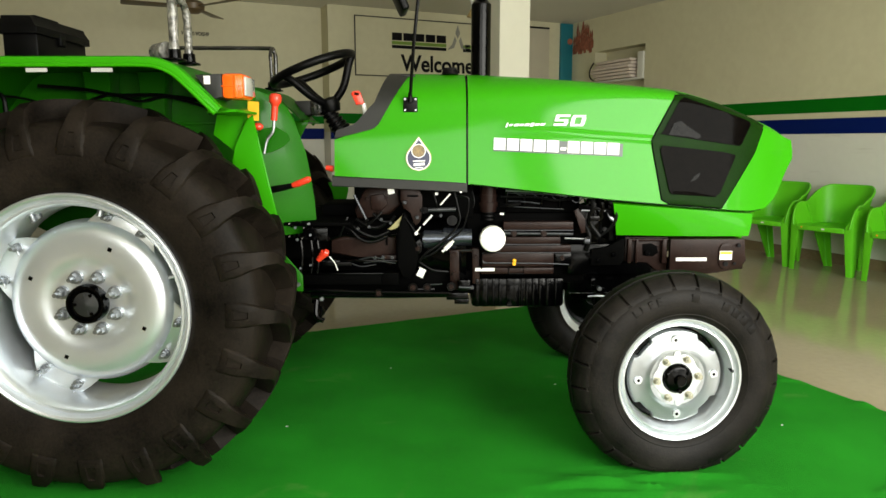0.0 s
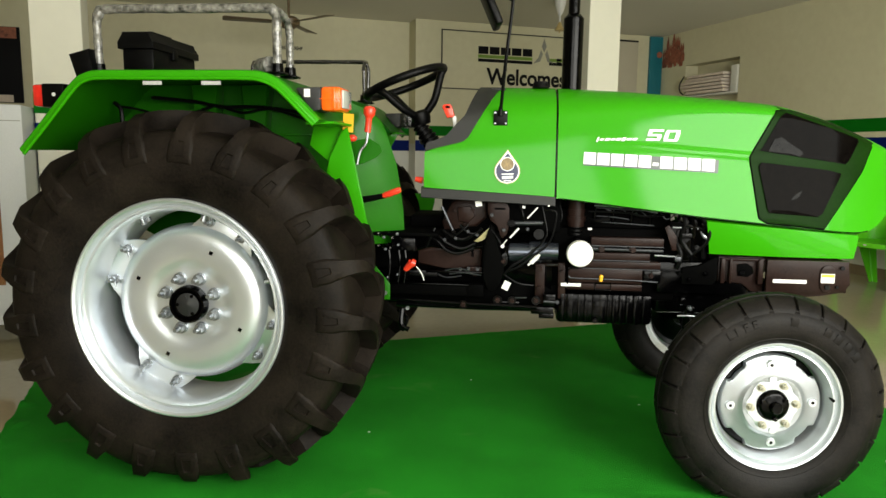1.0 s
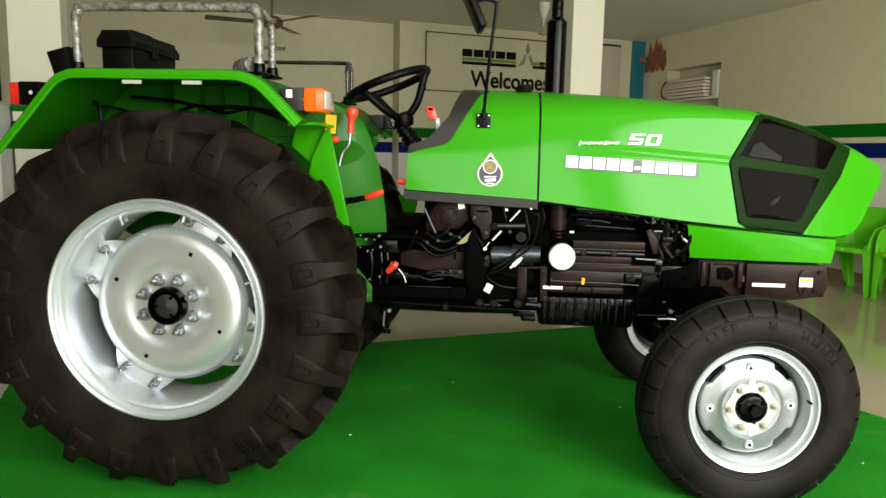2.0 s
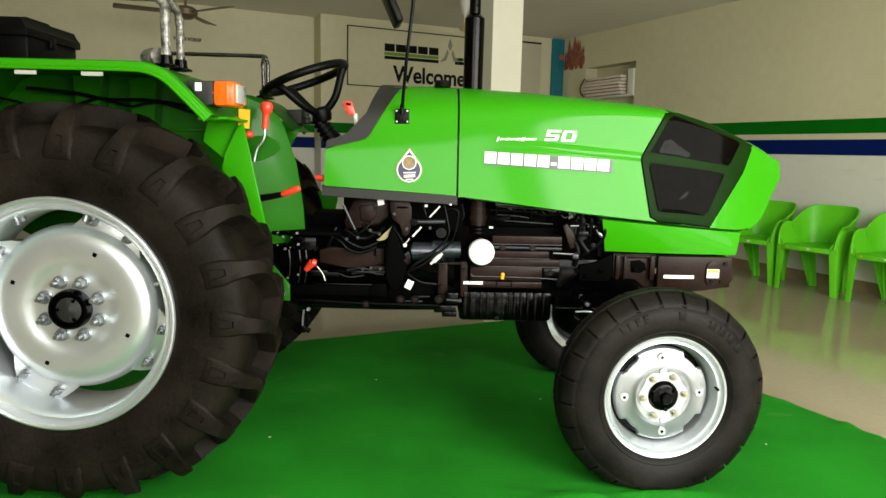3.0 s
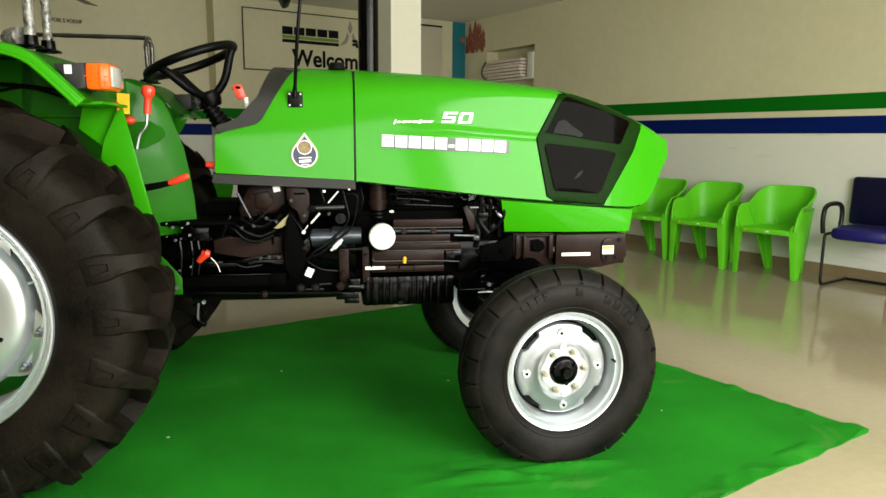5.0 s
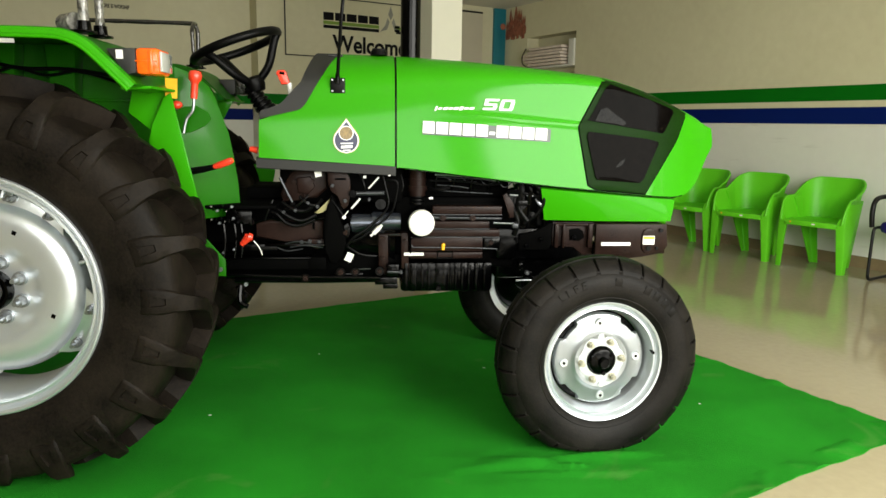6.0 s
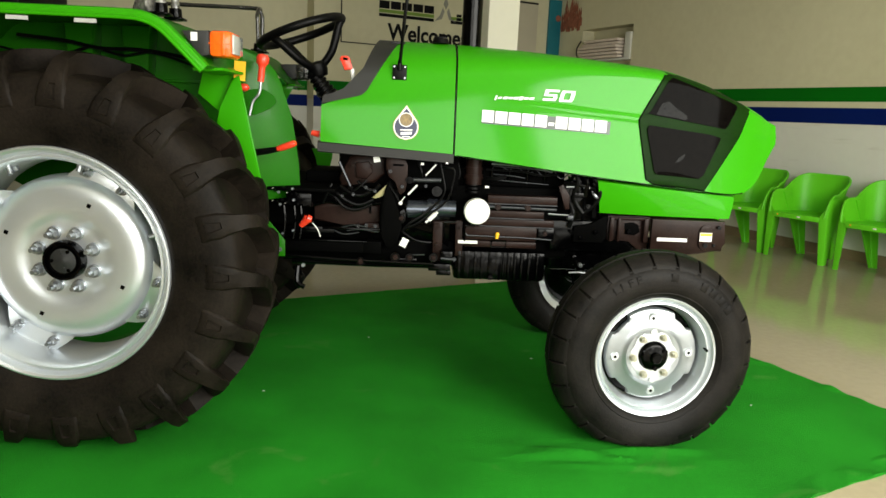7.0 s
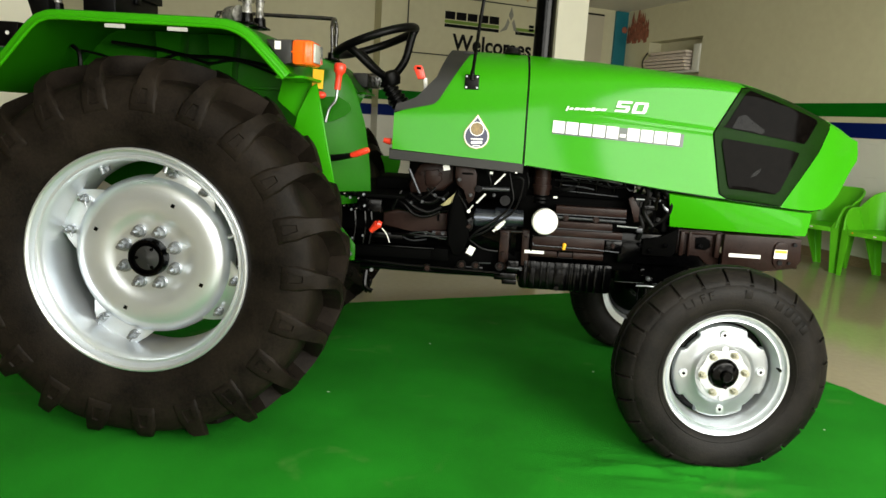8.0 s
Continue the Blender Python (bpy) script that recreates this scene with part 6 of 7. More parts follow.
for dx in (-0.021, 0.021):
    for dz in (-0.021, 0.021):
        stud("screw", (1.076 + dx, yb - 0.012, 1.327 + dz), 0.0042, 0.003, ZINC, mir, 8, False)
rod("mirror_stalk", [(1.076, yb - 0.02, 1.355), (1.095, 0.50, 1.55), (1.115, 0.49, 1.735), (1.108, 0.485, 1.758), (1.075, 0.475, 1.765), (1.04, 0.46, 1.755)], 0.0065, BLACKP, mir, "", 8)
bm = bmesh.new()
box(bm, (0, 0, 0), (0.030, 0.115, 0.185), Matrix.Translation((1.028, 0.45, 1.735)) @ Matrix.Rotation(radians(-24), 4, "Y") @ Matrix.Rotation(radians(10), 4, "Z"), 0.010, 3)
part("mirror_head", bm, BLACKP, mir, "black plastic mirror housing")


# ---- decals on the bonnet ----
def flat_shape(poly, out, m, name, parent, label="", n=10):
    return part(name, patch(poly, out, n), m, parent, label, 50)


def block(x0, x1, zc, h, lean, slope, out, m, name, parent, label=""):
    """A slanted white block lying on the bonnet's flank."""
    bm = bmesh.new()
    g = []
    for i in range(5):
        row = []
        for j in range(13):
            x = x0 + (x1 - x0) * i / 4
            row.append(bm.verts.new(side(x + lean * j / 12, zc + slope * (x - 1.40) + h * (j / 12 - 0.5), out)))
        g.append(row)
    for i in range(4):
        for j in range(12):
            bm.faces.new((g[i][j], g[i + 1][j], g[i + 1][j + 1], g[i][j + 1]))
    bmesh.ops.recalc_face_normals(bm, faces=bm.faces[:])
    bmesh.ops.solidify(bm, geom=bm.faces[:], thickness=0.0015)
    return part(name, bm, m, parent, label, 50)


x = 1.404
for k in range(10):
    w = 0.022 if k == 5 else 0.046
    if k == 5:
        ob = block(x, x + w, 1.166, 0.012, 0.002, -0.045, 0.004, DECAL, "emblem_block", bonnet)
    else:
        ob = block(x, x + w, 1.1745, 0.046, 0.002, -0.045, 0.004, DECAL, "emblem_block", bonnet, "plain white block of the maker's mark" if k == 0 else "")
    x += w + 0.0068
block(1.404, 1.916, 1.1705, 0.050, 0.002, -0.045, 0.003, DECALG, "emblem_backing", bonnet, "dark grey shadow behind the mark")
for k, (a, b, h) in enumerate(((1.450, 1.457, 0.022), (1.462, 1.476, 0.010), (1.482, 1.500, 0.012), (1.504, 1.520, 0.010), (1.524, 1.542, 0.012), (1.546, 1.560, 0.018), (1.564, 1.582, 0.010), (1.586, 1.604, 0.011))):
    block(a, b, 1.245, h * 0.8, 0.007, 0.02, 0.0045, DECAL, "script_bar", bonnet)


def strokes(pieces, x0, z0, w, h, lean, out):
    """Square strokes on the bonnet's flank: boxes (x0, z0, x1, z1) in a unit cell, leaning forward."""
    bm = bmesh.new()
    for a, b, c, d in pieces:
        g = [[bm.verts.new(side(x0 + w * (a + (c - a) * i / 4) + lean * h * (b + (d - b) * j / 4), z0 + h * (b + (d - b) * j / 4) - 0.03 * w * a, out)) for j in range(5)] for i in range(5)]
        for i in range(4):
            for j in range(4):
                bm.faces.new((g[i][j], g[i + 1][j], g[i + 1][j + 1], g[i][j + 1]))
    bmesh.ops.recalc_face_normals(bm, faces=bm.faces[:])
    bmesh.ops.solidify(bm, geom=bm.faces[:], thickness=0.0015)
    return bm


five = [(0.0, 0.80, 1.0, 1.0), (0.0, 0.58, 0.26, 0.80), (0.0, 0.40, 0.93, 0.58), (0.70, 0.19, 0.97, 0.40), (0.0, 0.0, 0.93, 0.19)]
nought = [(0.04, 0.82, 0.96, 1.0), (0.0, 0.18, 0.27, 0.82), (0.73, 0.18, 1.0, 0.82), (0.04, 0.0, 0.96, 0.18)]
number = part("model_number", strokes(five, 1.640, 1.244, 0.056, 0.043, 0.30, 0.0055), DECAL, bonnet, "white model number", 50)
part("numeral", strokes(nought, 1.704, 1.242, 0.056, 0.043, 0.30, 0.0055), DECAL, number, "", 50)


def drop(cx, zt, zb, w):
    r = w / 2
    zc = zb + r
    a1 = math.asin(min(1, r / (zt - zc)))
    right = [(cx + r * math.cos(t), zc + r * math.sin(t)) for t in (radians(-89) + (a1 + radians(89)) * i / 14 for i in range(15))]
    left = [(2 * cx - x_, z_) for x_, z_ in reversed(right)]
    return right + [(cx + 0.0005, zt)] + left


badge = flat_shape(drop(1.108, 1.203, 1.068, 0.101), 0.0035, GOLD, "badge", bonnet, "drop-shaped badge sticker with pale gold edge", 22)
flat_shape(drop(1.108, 1.200, 1.070, 0.096), 0.0043, DECAL, "badge_edge", badge, "", 22)
flat_shape(drop(1.108, 1.190, 1.074, 0.088), 0.0050, NAVY, "badge_field", badge, "", 22)
for rad, out, m_ in ((0.0285, 0.0057, DECAL), (0.0250, 0.0062, GOLDD)):
    flat_shape([(1.108 + rad * math.cos(t), 1.146 + rad * math.sin(t)) for t in (2 * math.pi * k / 24 + 0.01 for k in range(24))], out, m_, "badge_disc", badge, "", 12)
for zc, w, h in ((1.107, 0.048, 0.006), (1.094, 0.044, 0.014), (1.081, 0.030, 0.005)):
    flat_shape([(1.110 - w / 2, zc - h / 2), (1.110 + w / 2, zc - h / 2 + 1e-4), (1.110 + w / 2, zc + h / 2 + 2e-4), (1.110 - w / 2, zc + h / 2)], 0.0057, DECAL, "badge_bar", badge, "", 4)
# raised marks on the front tyre's sidewall
WF = wheel_axes(FRONT_X, 0.150, FRONT_Z, 4.0)
for k, a in enumerate((84, 62, 54, 46, 38)):
    bm = bmesh.new()
    box(bm, (0.303, 0, 0.0262), (0.030, 0.026, 0.002), WF @ Matrix.Rotation(radians(a), 4, "Z"), 0.001)
    part("sidewall_bar", bm, RUBBERF, fw)
for k, ch in enumerate("LIFE"):
    a = 125 - 5.6 * k
    letters("sidewall_letter", ch, 0.042, WF @ Matrix.Rotation(radians(a - 90), 4, "Z") @ Matrix.Translation((-0.011, 0.290, 0.0270)), RUBBERF, fw, 0.0015)

# ---- things in the showroom ----
def room_thing(name, label, category, x, y, z=0, rz=0, group=""):
    return thing(name, label, category, ROOM @ pose(x, y, z, 0, 0, rz), group)


def rpart(name, bm, m, parent, label="", smooth=40):
    """A part built in the thing's own space."""
    if parent.parent is None:
        bmesh.ops.transform(bm, matrix=parent.matrix_basis, verts=bm.verts[:])
    return part(name, bm, m, parent, label, smooth)


# black tool box on the fender
tb = thing("tool_box", "black plastic tool box standing on the tractor's fender", "tool box", pose(-0.21, 0.36, 1.452))
bm = bmesh.new()
box(bm, (0, 0, 0.047), (0.118, 0.325, 0.094), None, 0.008)
rpart("body", bm, BLACKP, tb)
bm = bmesh.new()
prism(bm, [(-0.068, 0.0), (0.068, 0.0), (0.068, 0.024), (0.056, 0.030), (0.048, 0.058), (-0.048, 0.058), (-0.056, 0.030), (-0.068, 0.024)],
      Matrix.Translation((0, 0.178, 0.090)) @ Matrix(((1, 0, 0, 0), (0, 0, -1, 0), (0, 1, 0, 0), (0, 0, 0, 1))), 0.356, 0.004)
lid = rpart("lid", bm, BLACKP, tb, "stepped black lid")
bm = bmesh.new()
for y in (-0.06, 0.06):
    box(bm, (0, y, 0.150), (0.02, 0.014, 0.016), None, 0.003)
box(bm, (0, 0, 0.160), (0.022, 0.15, 0.012), None, 0.005)
rpart("handle", bm, BLACKP, tb)
bm = bmesh.new()
box(bm, (0.066, -0.02, 0.085), (0.012, 0.035, 0.04), None, 0.004)
rpart("latch", bm, BLACKP, tb)

# board on the back wall
BY = 0.2
board = room_thing("welcome_board", "cream wall board with thin dark frame and printed greeting", "sign board", -2.28, BY - 0.012)
bm = bmesh.new()
box(bm, (0, 0.004, 2.397), (2.16, 0.014, 0.73), None, 0.002)
rpart("panel", bm, WALL, board)
for c, size in (((0, -0.004, 2.767), (2.174, 0.012, 0.013)), ((0, -0.004, 2.026), (2.174, 0.012, 0.013)),
                ((-1.080, -0.004, 2.3965), (0.013, 0.012, 0.728)), ((1.080, -0.004, 2.3965), (0.013, 0.012, 0.728))):
    bm = bmesh.new()
    box(bm, c, size)
    rpart("frame", bm, TUBEK, board, "thin dark frame strip")
for k in range(5):
    bm = bmesh.new()
    box(bm, (-0.502 + 0.1605 * k, -0.006, 2.538), (0.142, 0.005, 0.098), None, 0.002)
    rpart("emblem_block", bm, PRINTK, board, "plain black block of the maker's mark" if k == 0 else "")
for x, w in ((-0.180, 0.788), (0.62, 0.30)):
    for z, h, m_ in ((2.458, 0.040, PRINTG), (2.408, 0.040, PRINTK)):
        bm = bmesh.new()
        box(bm, (x, -0.006, z), (w, 0.005, h))
        rpart("emblem_bar", bm, m_, board, "printed bar")
for poly in ([(0, 0.020), (0.036, 0.090), (0, 0.200), (-0.036, 0.090)], [(-0.018, -0.005), (-0.055, -0.105), (-0.160, -0.140), (-0.085, -0.060), (-0.045, 0.045)],
             [(0.018, -0.005), (0.045, 0.045), (0.085, -0.060), (0.160, -0.140), (0.055, -0.105)]):
    bm = bmesh.new()
    prism(bm, poly, Matrix.Translation((0.388, -0.0085, 2.540)) @ XZ, 0.004)
    rpart("emblem_blade", bm, PRINTS, board, "grey blade shape")
greet = letters("greeting", "Welcomes", 0.30, Matrix(), PRINTK, board, 0.002, 0, "black printed greeting", 0.0075)
wide = [v.co.x for v in greet.data.vertices]
greet.data.transform(ROOM @ pose(-2.724, BY - 0.020, 2.105, 90, 0, 0) @ Matrix.Diagonal((1.185 / (max(wide) - min(wide)), 0.98, 1, 1)))
motto = room_thing("wall_motto", "small black lettering on the back wall", "lettering", -5.26, BY + 0.3)
words = letters("motto_text", "WORK IS WORSHIP", 0.06, Matrix(), PRINTK, motto, 0.001, 0, "", 0.0016)
wide = [v.co.x for v in words.data.vertices]
words.data.transform(ROOM @ pose(-5.43, BY + 0.297, 2.445, 90, 0, 0) @ Matrix.Diagonal((0.32 / (max(wide) - min(wide)), 1, 1, 1)))


def fan(x, y, z, rz):
    f = room_thing("ceiling_fan", "brown three-blade ceiling fan at rest", "fan", x, y, 0, rz)
    bm = bmesh.new()
    lathe(bm, [(0.0, z - 0.07), (0.06, z - 0.065), (0.11, z - 0.03), (0.115, z + 0.02), (0.07, z + 0.05), (0.0, z + 0.055)], Matrix(), 28, False)
    rpart("motor", bm, FANB, f)
    bm = bmesh.new()
    cyl(bm, (0, 0, z + 0.05), (0, 0, H - 0.04), 0.013, seg=12)
    cyl(bm, (0, 0, H - 0.09), (0, 0, H - 0.002), 0.03, 0.055, 18)
    rpart("down_rod", bm, FANB, f)
    for k in range(3):
        bm = bmesh.new()
        R = Matrix.Rotation(radians(120 * k), 4, "Z") @ Matrix.Translation((0, 0, z - 0.01)) @ Matrix.Rotation(radians(9), 4, "X")
        prism(bm, [(0.10, -0.02), (0.20, -0.055), (0.63, -0.07), (0.65, -0.05), (0.65, 0.05), (0.63, 0.07), (0.20, 0.055), (0.10, 0.02)], R, 0.006, 0.002)
        rpart("blade", bm, FANB, f)


fan(-5.46, -1.15, 2.495, 181)
# hanging bell-shaped pendant
pd = room_thing("pendant", "pale pendant with a cup above and a brass bell", "pendant", -2.55, -1.5)
bm = bmesh.new()
lathe(bm, [(0.0, 2.715), (0.02, 2.705), (0.035, 2.735), (0.062, 2.82), (0.066, H - 0.002), (0.0, H - 0.002)], Matrix(), 22, False)
rpart("cup", bm, WHITE, pd)
bm = bmesh.new()
cyl(bm, (0, 0, 2.62), (0, 0, 2.72), 0.010, seg=10)
rpart("stem", bm, WHITE, pd)
bm = bmesh.new()
lathe(bm, [(0.0, 2.64), (0.014, 2.63), (0.03, 2.59), (0.055, 2.55), (0.05, 2.54), (0.0, 2.545)], Matrix(), 22, False)
cyl(bm, (0, 0, 2.515), (0, 0, 2.55), 0.008, seg=8)
rpart("bell", bm, GOLD, pd, "brass-coloured bell")

# doors at the far end of the back wall
door = tagged(new("door_1"), "teal painted door leaf beside the corner", "door", "", "structure")
door.matrix_basis = ROOM @ pose(-0.184, BY, 0)
bm = bmesh.new()
box(bm, (0.075, -0.02, 1.436), (0.208, 0.04, 2.872), None, 0.004)
rpart("leaf", bm, TEAL, door)
bm = bmesh.new()
cyl(bm, (0.125, -0.042, 2.62), (0.125, -0.046, 2.62), 0.045, seg=18)
rpart("door_mark", bm, PRINTR, door, "round reddish mark")
door2 = tagged(new("door_2"), "beige panel door with a dark gap above", "door", "", "structure")
door2.matrix_basis = ROOM @ pose(-0.765, BY, 0)
bm = bmesh.new()
box(bm, (0.0, -0.012, 1.388), (0.72, 0.024, 2.776), None, 0.004)
rpart("leaf", bm, BEIGE, door2)
bm = bmesh.new()
box(bm, (-0.02, -0.010, 2.790), (0.76, 0.020, 0.022))
rpart("top_gap", bm, TUBEK, door2, "dark gap over the door")

# flame-like red print near the corner: plain uneven blades
pic = room_thing("wall_print", "reddish brown irregular print stuck on the side wall", "wall picture", -0.003, -0.10)
rng = random.Random(4)
for k in range(11):
    y = 0.225 - 0.043 * k
    hgt = 0.40 - 0.05 * abs(k - 4.5) ** 1.3 * 0.3 + rng.uniform(-0.07, 0.06)
    bm = bmesh.new()
    w = 0.040 + rng.uniform(-0.01, 0.012)
    z0 = 2.44 + rng.uniform(-0.03, 0.05)
    prism(bm, [(-w, 0.0), (w * 0.6, -0.01), (w, 0.06), (w * 0.5, hgt * 0.55), (w * 0.75, hgt * 0.7), (0.0, hgt), (-w * 0.5, hgt * 0.72), (-w * 0.3, hgt * 0.5), (-w, hgt * 0.35)],
          Matrix(((0, 0, -1, -0.001 - 0.0006 * (k % 3)), (1, 0, 0, y), (0, 1, 0, z0), (0, 0, 0, 1))), 0.002)
    rpart("print_blade", bm, PRINTR, pic)

# niche: shelf board and a bundle of papers
nz = 2.0
sh = room_thing("niche_shelf", "white shelf board and upright in the wall niche", "shelf", 0.08, -0.895)
bm = bmesh.new()
box(bm, (0.01, 0, nz - 0.012), (0.22, 1.03, 0.024), None, 0.003)
rpart("shelf_board", bm, WALLW, sh)
bm = bmesh.new()
box(bm, (-0.02, -0.455, nz + 0.16), (0.16, 0.11, 0.32), None, 0.004)
rpart("upright", bm, WALLW, sh)
stack = room_thing("paper_bundle", "bundle of folded pinkish-white papers on the niche shelf", "papers", 0.03, -0.845)
for k in range(6):
    bm = bmesh.new()
    w = 0.76 + 0.02 * ((k * 7) % 3)
    off = 0.012 * ((k * 5) % 4)
    z = nz + 0.004 + 0.042 * k
    lf = 0.46 - 0.09 * abs(k - 2.2) ** 1.2 * 0.4
    line = [(-0.38, z + 0.004), (lf - 0.02, z + 0.002), (lf, z + 0.014), (lf - 0.005, z + 0.030), (lf - 0.03, z + 0.037), (-0.38, z + 0.036)]
    prism(bm, line, Matrix(((0, 0, 1, -0.10 - off), (1, 0, 0, 0), (0, 1, 0, 0), (0, 0, 0, 1))), 0.20, 0.003)
    rpart("paper_sheaf", bm, PAPER, stack)
bm = bmesh.new()
tube(bm, smooth_path([(-0.115, 0.38, nz + 0.01), (-0.118, 0.455, nz + 0.06), (-0.118, 0.46, nz + 0.16), (-0.115, 0.38, nz + 0.255)], 6), 0.009, 6)
rpart("strap", bm, TUBEK, stack, "dark strap round the bundle")


# ---- green plastic armchairs ----
def ease(a, b, t):
    t = min(1.0, max(0.0, (t - a) / (b - a)))
    return t * t * (3 - 2 * t)


def shell_point(u, v):
    """u runs round the seat from one arm front over the back to the other, v from seat level up to the rim."""
    s = abs(u - 0.5) * 2                                   # 0 at the back's middle, 1 at the arm fronts
    if s < 0.5:
        ang = s / 0.5 * math.pi / 2
        x, y = 0.222 * math.sin(ang) ** 0.8, 0.02 + 0.185 * math.cos(ang) ** 0.8
        nx, ny = math.sin(ang), math.cos(ang)
    else:
        t = (s - 0.5) / 0.5
        x, y = 0.222 + 0.030 * t, 0.02 - 0.262 * t
        nx, ny = 1.0, 0.0
    top = 0.768 - 0.155 * ease(0.16, 0.66, s)
    if s > 0.74:
        top = 0.418 + (top - 0.418) * max(0.0, 1 - ((s - 0.74) / 0.26) ** 2.6) ** 0.6
    z = 0.415 + (top - 0.415) * v
    h = (z - 0.415) / 0.35
    flare = (0.028 + 0.030 * ny) * h ** 1.2 + 0.018 * nx * h
    return Vector((math.copysign(x + nx * flare, u - 0.5), y + ny * flare, z))


def plastic_chair(m):
    ch = thing("plastic_armchair", "lime green moulded plastic armchair by the wall", "chair", m, "plastic chairs along the wall")
    bm = bmesh.new()
    N, V = 84, 12
    g = [[bm.verts.new(shell_point(i / N, j / V)) for j in range(V + 1)] for i in range(N + 1)]
    for i in range(N):
        for j in range(V):
            bm.faces.new((g[i][j], g[i + 1][j], g[i + 1][j + 1], g[i][j + 1]))
    bmesh.ops.recalc_face_normals(bm, faces=bm.faces[:])
    bmesh.ops.solidify(bm, geom=bm.faces[:], thickness=0.010)
    rim = [shell_point(i / N, 1.0) for i in range(N + 1)]
    tube(bm, rim, 0.011, 8)
    rpart("back_shell", bm, LEAFG, ch, "wrap-round back and arms", 60)
    bm = bmesh.new()
    n = 14
    g = []
    for i in range(n + 1):
        row = []
        for j in range(n + 1):
            x = -0.225 + 0.45 * i / n
            y = -0.245 + 0.44 * j / n
            if y > 0.05:
                k = (y - 0.05) / 0.145
                x *= max(0.15, (1 - min(1, k) ** 2) ** 0.5 * 0.9 + 0.1)
            dip = -0.018 * math.cos(math.pi * x / 0.5) * (1 - ((y + 0.03) / 0.24) ** 2)
            row.append(bm.verts.new((x, y, 0.425 + dip - (0.02 if j == 0 else 0))))
        g.append(row)
    for i in range(n):
        for j in range(n):
            bm.faces.new((g[i][j], g[i + 1][j], g[i + 1][j + 1], g[i][j + 1]))
    bmesh.ops.recalc_face_normals(bm, faces=bm.faces[:])
    bmesh.ops.solidify(bm, geom=bm.faces[:], thickness=0.008)
    box(bm, (0, -0.246, 0.400), (0.42, 0.012, 0.045), None, 0.005)
    rpart("seat", bm, LEAFG, ch, "dished seat", 60)
    bm = bmesh.new()
    box(bm, (0.03, -0.2535, 0.402), (0.028, 0.003, 0.012))
    rpart("sticker", bm, WHITE, ch, "small white sticker")
    bm = bmesh.new()
    cyl(bm, (-0.165, -0.252, 0.405), (-0.165, -0.255, 0.405), 0.008, seg=10)
    rpart("sticker", bm, YELLOW, ch, "small orange sticker")
    for sx in (-1, 1):
        for front in (True, False):
            bm = bmesh.new()
            rings = []
            for k in range(13):
                f = k / 12
                if front:
                    z = 0.585 * (1 - f)
                    cx, cy = sx * (0.278 + 0.008 * f), -0.246 + 0.075 * max(0, 1 - f / 0.25) ** 2 + 0.034 * f
                    w, d = 0.026 + 0.062 * ease(0.10, 0.32, f) - 0.040 * f, 0.235 - 0.185 * f ** 0.9
                else:
                    z = 0.600 * (1 - f)
                    cx, cy = sx * (0.244 - 0.080 * f), 0.165 + 0.055 * f
                    w, d = 0.035 + 0.060 * ease(0.1, 0.4, f) - 0.040 * f, 0.230 - 0.185 * f
                sy = -1 if front else 1
                t_, r_ = 0.012, 0.016
                rim = [(-sx * w, 0), (-sx * r_, 0), (-sx * r_ * 0.3, -sy * r_ * 0.3), (0, -sy * r_), (0, -sy * d)]
                inn = [(-sx * t_, -sy * d), (-sx * t_, -sy * (r_ + 0.004)), (-sx * (r_ + 0.004), -sy * t_), (-sx * w, -sy * t_)]
                rings.append([bm.verts.new((cx + a, cy + b, z)) for a, b in rim + inn])
            for a, b in zip(rings, rings[1:]):
                for q in range(9):
                    bm.faces.new((a[q], a[(q + 1) % 9], b[(q + 1) % 9], b[q]))
            bm.faces.new(rings[0])
            bm.faces.new(rings[-1][::-1])
            bmesh.ops.recalc_face_normals(bm, faces=bm.faces[:])
            rpart("leg", bm, LEAFG, ch, "", 40)
    return ch


first_chair = plastic_chair(ROOM @ pose(-0.33, -5.157, 0, 0, 0, -83))
copy_thing(first_chair, ROOM @ pose(-0.37, -4.48, 0, 0, 0, -82))
copy_thing(first_chair, ROOM @ pose(-0.41, -3.87, 0, 0, 0, -82))


# ---- blue visitor chair ----
vc = room_thing("visitor_chair", "navy blue upholstered visitor chair on a black tubular sled frame", "chair", -0.285, -5.92, 0, -86)
bm = bmesh.new()
prism(bm, [(-0.215, -0.20), (-0.17, -0.238), (0.17, -0.238), (0.215, -0.20), (0.225, 0.0), (0.215, 0.215), (-0.215, 0.215), (-0.225, 0.0)], Matrix.Translation((0, 0, 0.395)), 0.095, 0.035)
rpart("seat", bm, BLUEF, vc, "padded navy seat")
bm = bmesh.new()
box(bm, (0, 0, 0), (0.53, 0.055, 0.40), Matrix.Translation((0, 0.245, 0.685)) @ Matrix.Rotation(radians(-4), 4, "X"), 0.027, 3)
rpart("backrest", bm, BLUEB, vc, "padded blackish navy backrest")
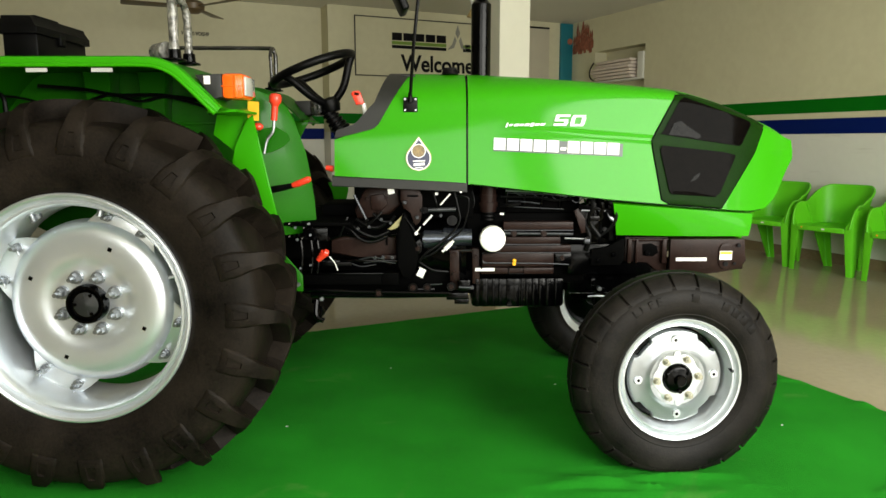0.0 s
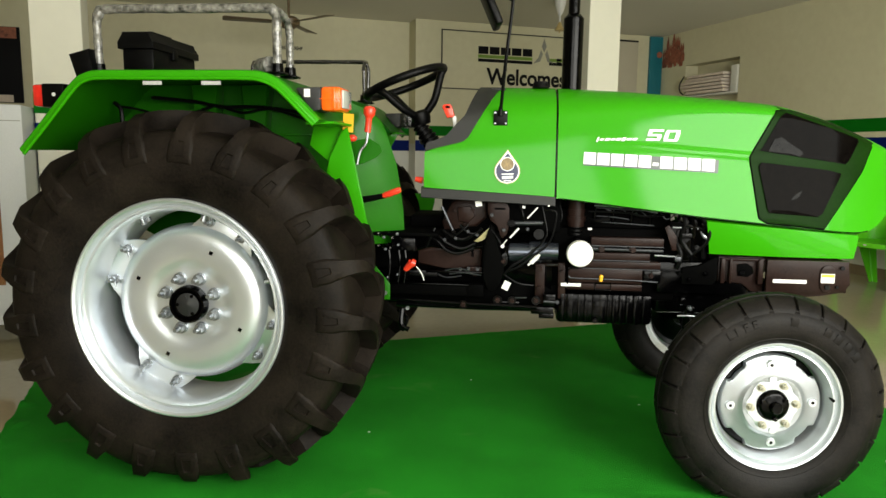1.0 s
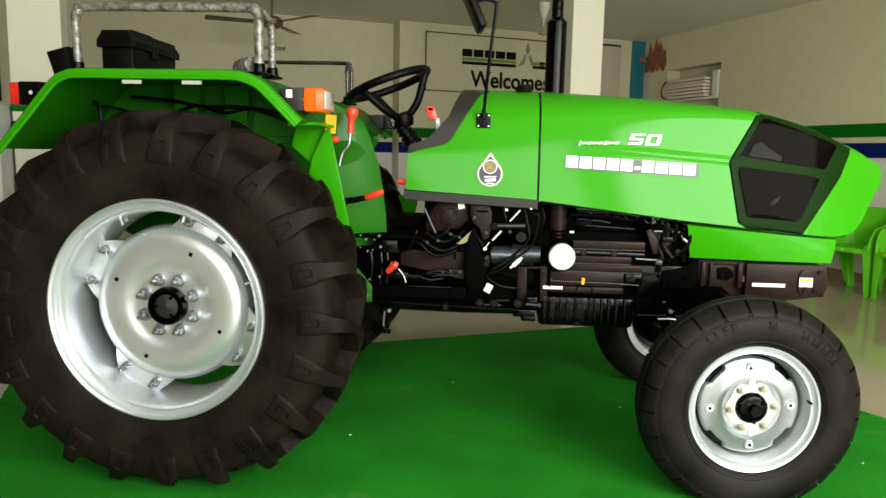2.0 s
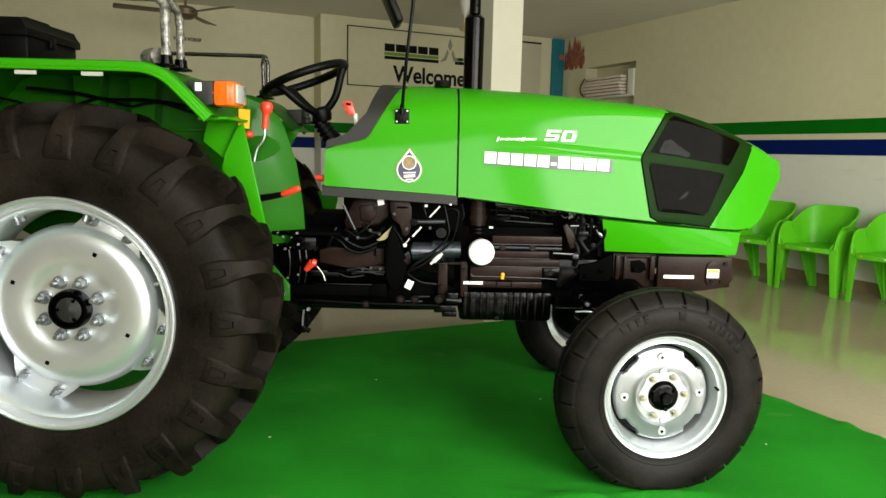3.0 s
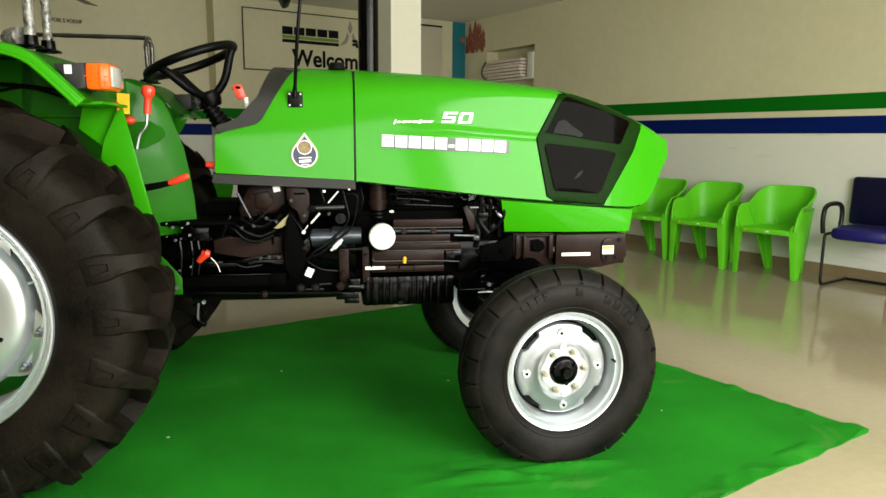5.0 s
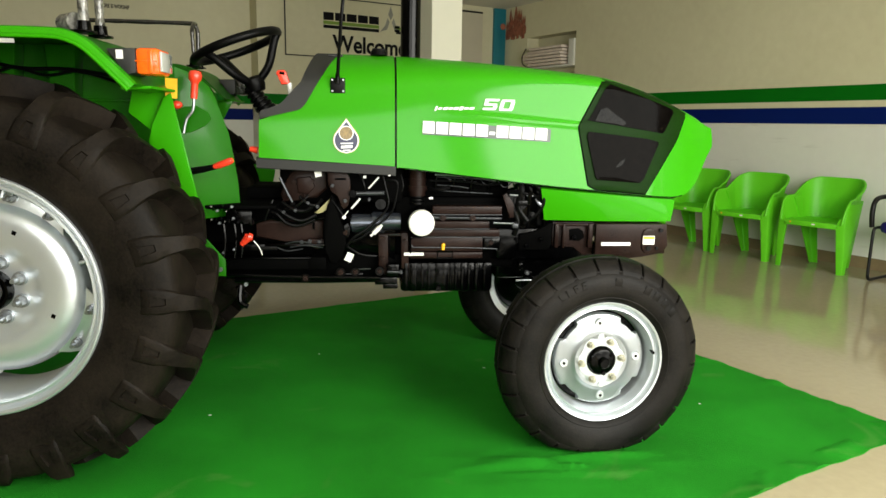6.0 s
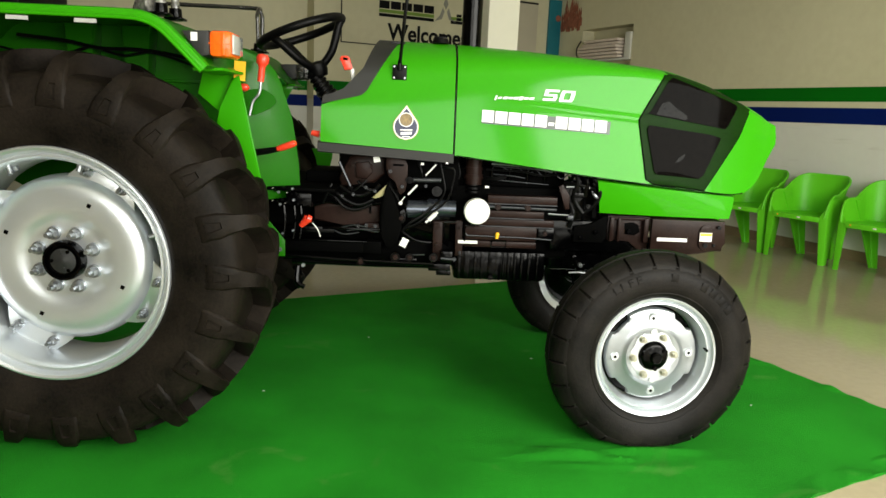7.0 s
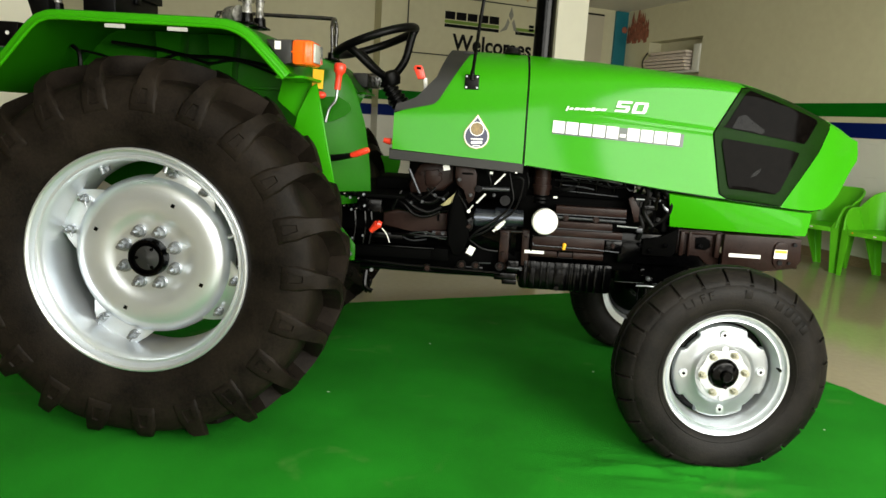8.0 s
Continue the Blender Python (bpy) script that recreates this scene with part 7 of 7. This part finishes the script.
for sx in (-1, 1):
    bm = bmesh.new()
    tube(bm, smooth_path([(sx * 0.235, 0.21, 0.013), (sx * 0.25, 0.0, 0.012), (sx * 0.25, -0.18, 0.013), (sx * 0.25, -0.225, 0.03), (sx * 0.25, -0.235, 0.08), (sx * 0.25, -0.232, 0.25),
                          (sx * 0.25, -0.225, 0.40), (sx * 0.25, -0.20, 0.428), (sx * 0.25, -0.10, 0.43), (sx * 0.25, 0.15, 0.425)], 5), 0.0125, 10)
    rpart("sled_frame", bm, TUBEK, vc, "black tubular frame", 60)
    bm = bmesh.new()
    tube(bm, smooth_path([(sx * 0.262, -0.235, 0.44), (sx * 0.262, -0.255, 0.55), (sx * 0.262, -0.235, 0.635), (sx * 0.262, -0.16, 0.668), (sx * 0.262, -0.02, 0.668), (sx * 0.262, 0.06, 0.64), (sx * 0.262, 0.085, 0.57), (sx * 0.262, 0.07, 0.46)], 6), 0.019, 10)
    rpart("armrest", bm, TUBEK, vc, "black armrest loop", 60)
for yb_, zb_ in ((0.21, 0.014), (0.15, 0.425)):
    bm = bmesh.new()
    tube(bm, [(-0.25, yb_, zb_), (0.25, yb_, zb_)], 0.0125, 10)
    rpart("crossbar", bm, TUBEK, vc)

# ---- air cooler beside the column ----
ac = room_thing("air_cooler", "white sheet-metal air cooler with a brown honeycomb pad, on castors", "air cooler", -7.69, -3.60, 0, 0)
bm = bmesh.new()
box(bm, (0, 0, 0.775), (0.70, 0.55, 1.33), None, 0.010)
rpart("body", bm, COOLW, ac)
bm = bmesh.new()
box(bm, (0, -0.2755, 1.345), (0.68, 0.003, 0.004))
rpart("seam", bm, PRINTS, ac)
pad = bmesh.new()
box(pad, (-0.03, -0.279, 0.76), (0.47, 0.008, 0.80))
rpart("cooling_pad", pad, PADB, ac, "brown honeycomb cooling pad")
bm = bmesh.new()
for k in range(36):
    z = 0.375 + 0.0218 * k
    pts = [(-0.26 + 0.46 * i / 46, -0.284 - (0.004 if i % 2 else 0.0), z + (0.007 if (i // 1) % 2 else -0.007)) for i in range(47)]
    tube(bm, pts, 0.0035, 4)
padr = rpart("pad_flutes", bm, PADB, ac, "wavy pad flutes")
padr["kind"] = "stuff"
for sx in (-1, 1):
    for sy in (-1, 1):
        bm = bmesh.new()
        cyl(bm, (sx * 0.29 - 0.012, sy * 0.22, 0.042), (sx * 0.29 + 0.012, sy * 0.22, 0.042), 0.042, seg=18)
        box(bm, (sx * 0.29, sy * 0.22, 0.085), (0.045, 0.06, 0.05), None, 0.006)
        rpart("castor", bm, TUBEK, ac, "black castor")
po = room_thing("wall_poster", "black framed poster on the back wall above the cooler", "poster", -8.84, BY + 0.28)
bm = bmesh.new()
box(bm, (0, 0, 2.10), (1.2, 0.02, 0.83), None, 0.003)
rpart("poster_panel", bm, PRINTK, po)
bm = bmesh.new()
box(bm, (0.02, -0.012, 2.45), (1.1, 0.004, 0.12))
rpart("poster_header", bm, PRINTR, po, "reddish header strip")
bm = bmesh.new()
box(bm, (0.2, -0.012, 1.73), (0.6, 0.004, 0.08))
rpart("poster_footer", bm, PAPER, po, "pale footer strip")

# scraps on the carpet
for x, y, a in ((1.02, -0.42, 20), (1.62, -0.30, 70), (0.55, 0.55, 10), (0.93, 1.30, 40), (2.62, 0.55, 15), (0.62, -0.85, 55), (1.75, 1.05, 5)):
    bm = bmesh.new()
    prism(bm, [(-0.006, -0.002), (0.003, -0.0025), (0.007, 0.0015), (-0.0015, 0.003)], pose(x, y, 0.0085, 4, 3, a), 0.0012)
    tagged(part("paper_scrap", bm, WHITE), "tiny pale scrap lying on the green carpet", "litter", "scraps on the carpet")
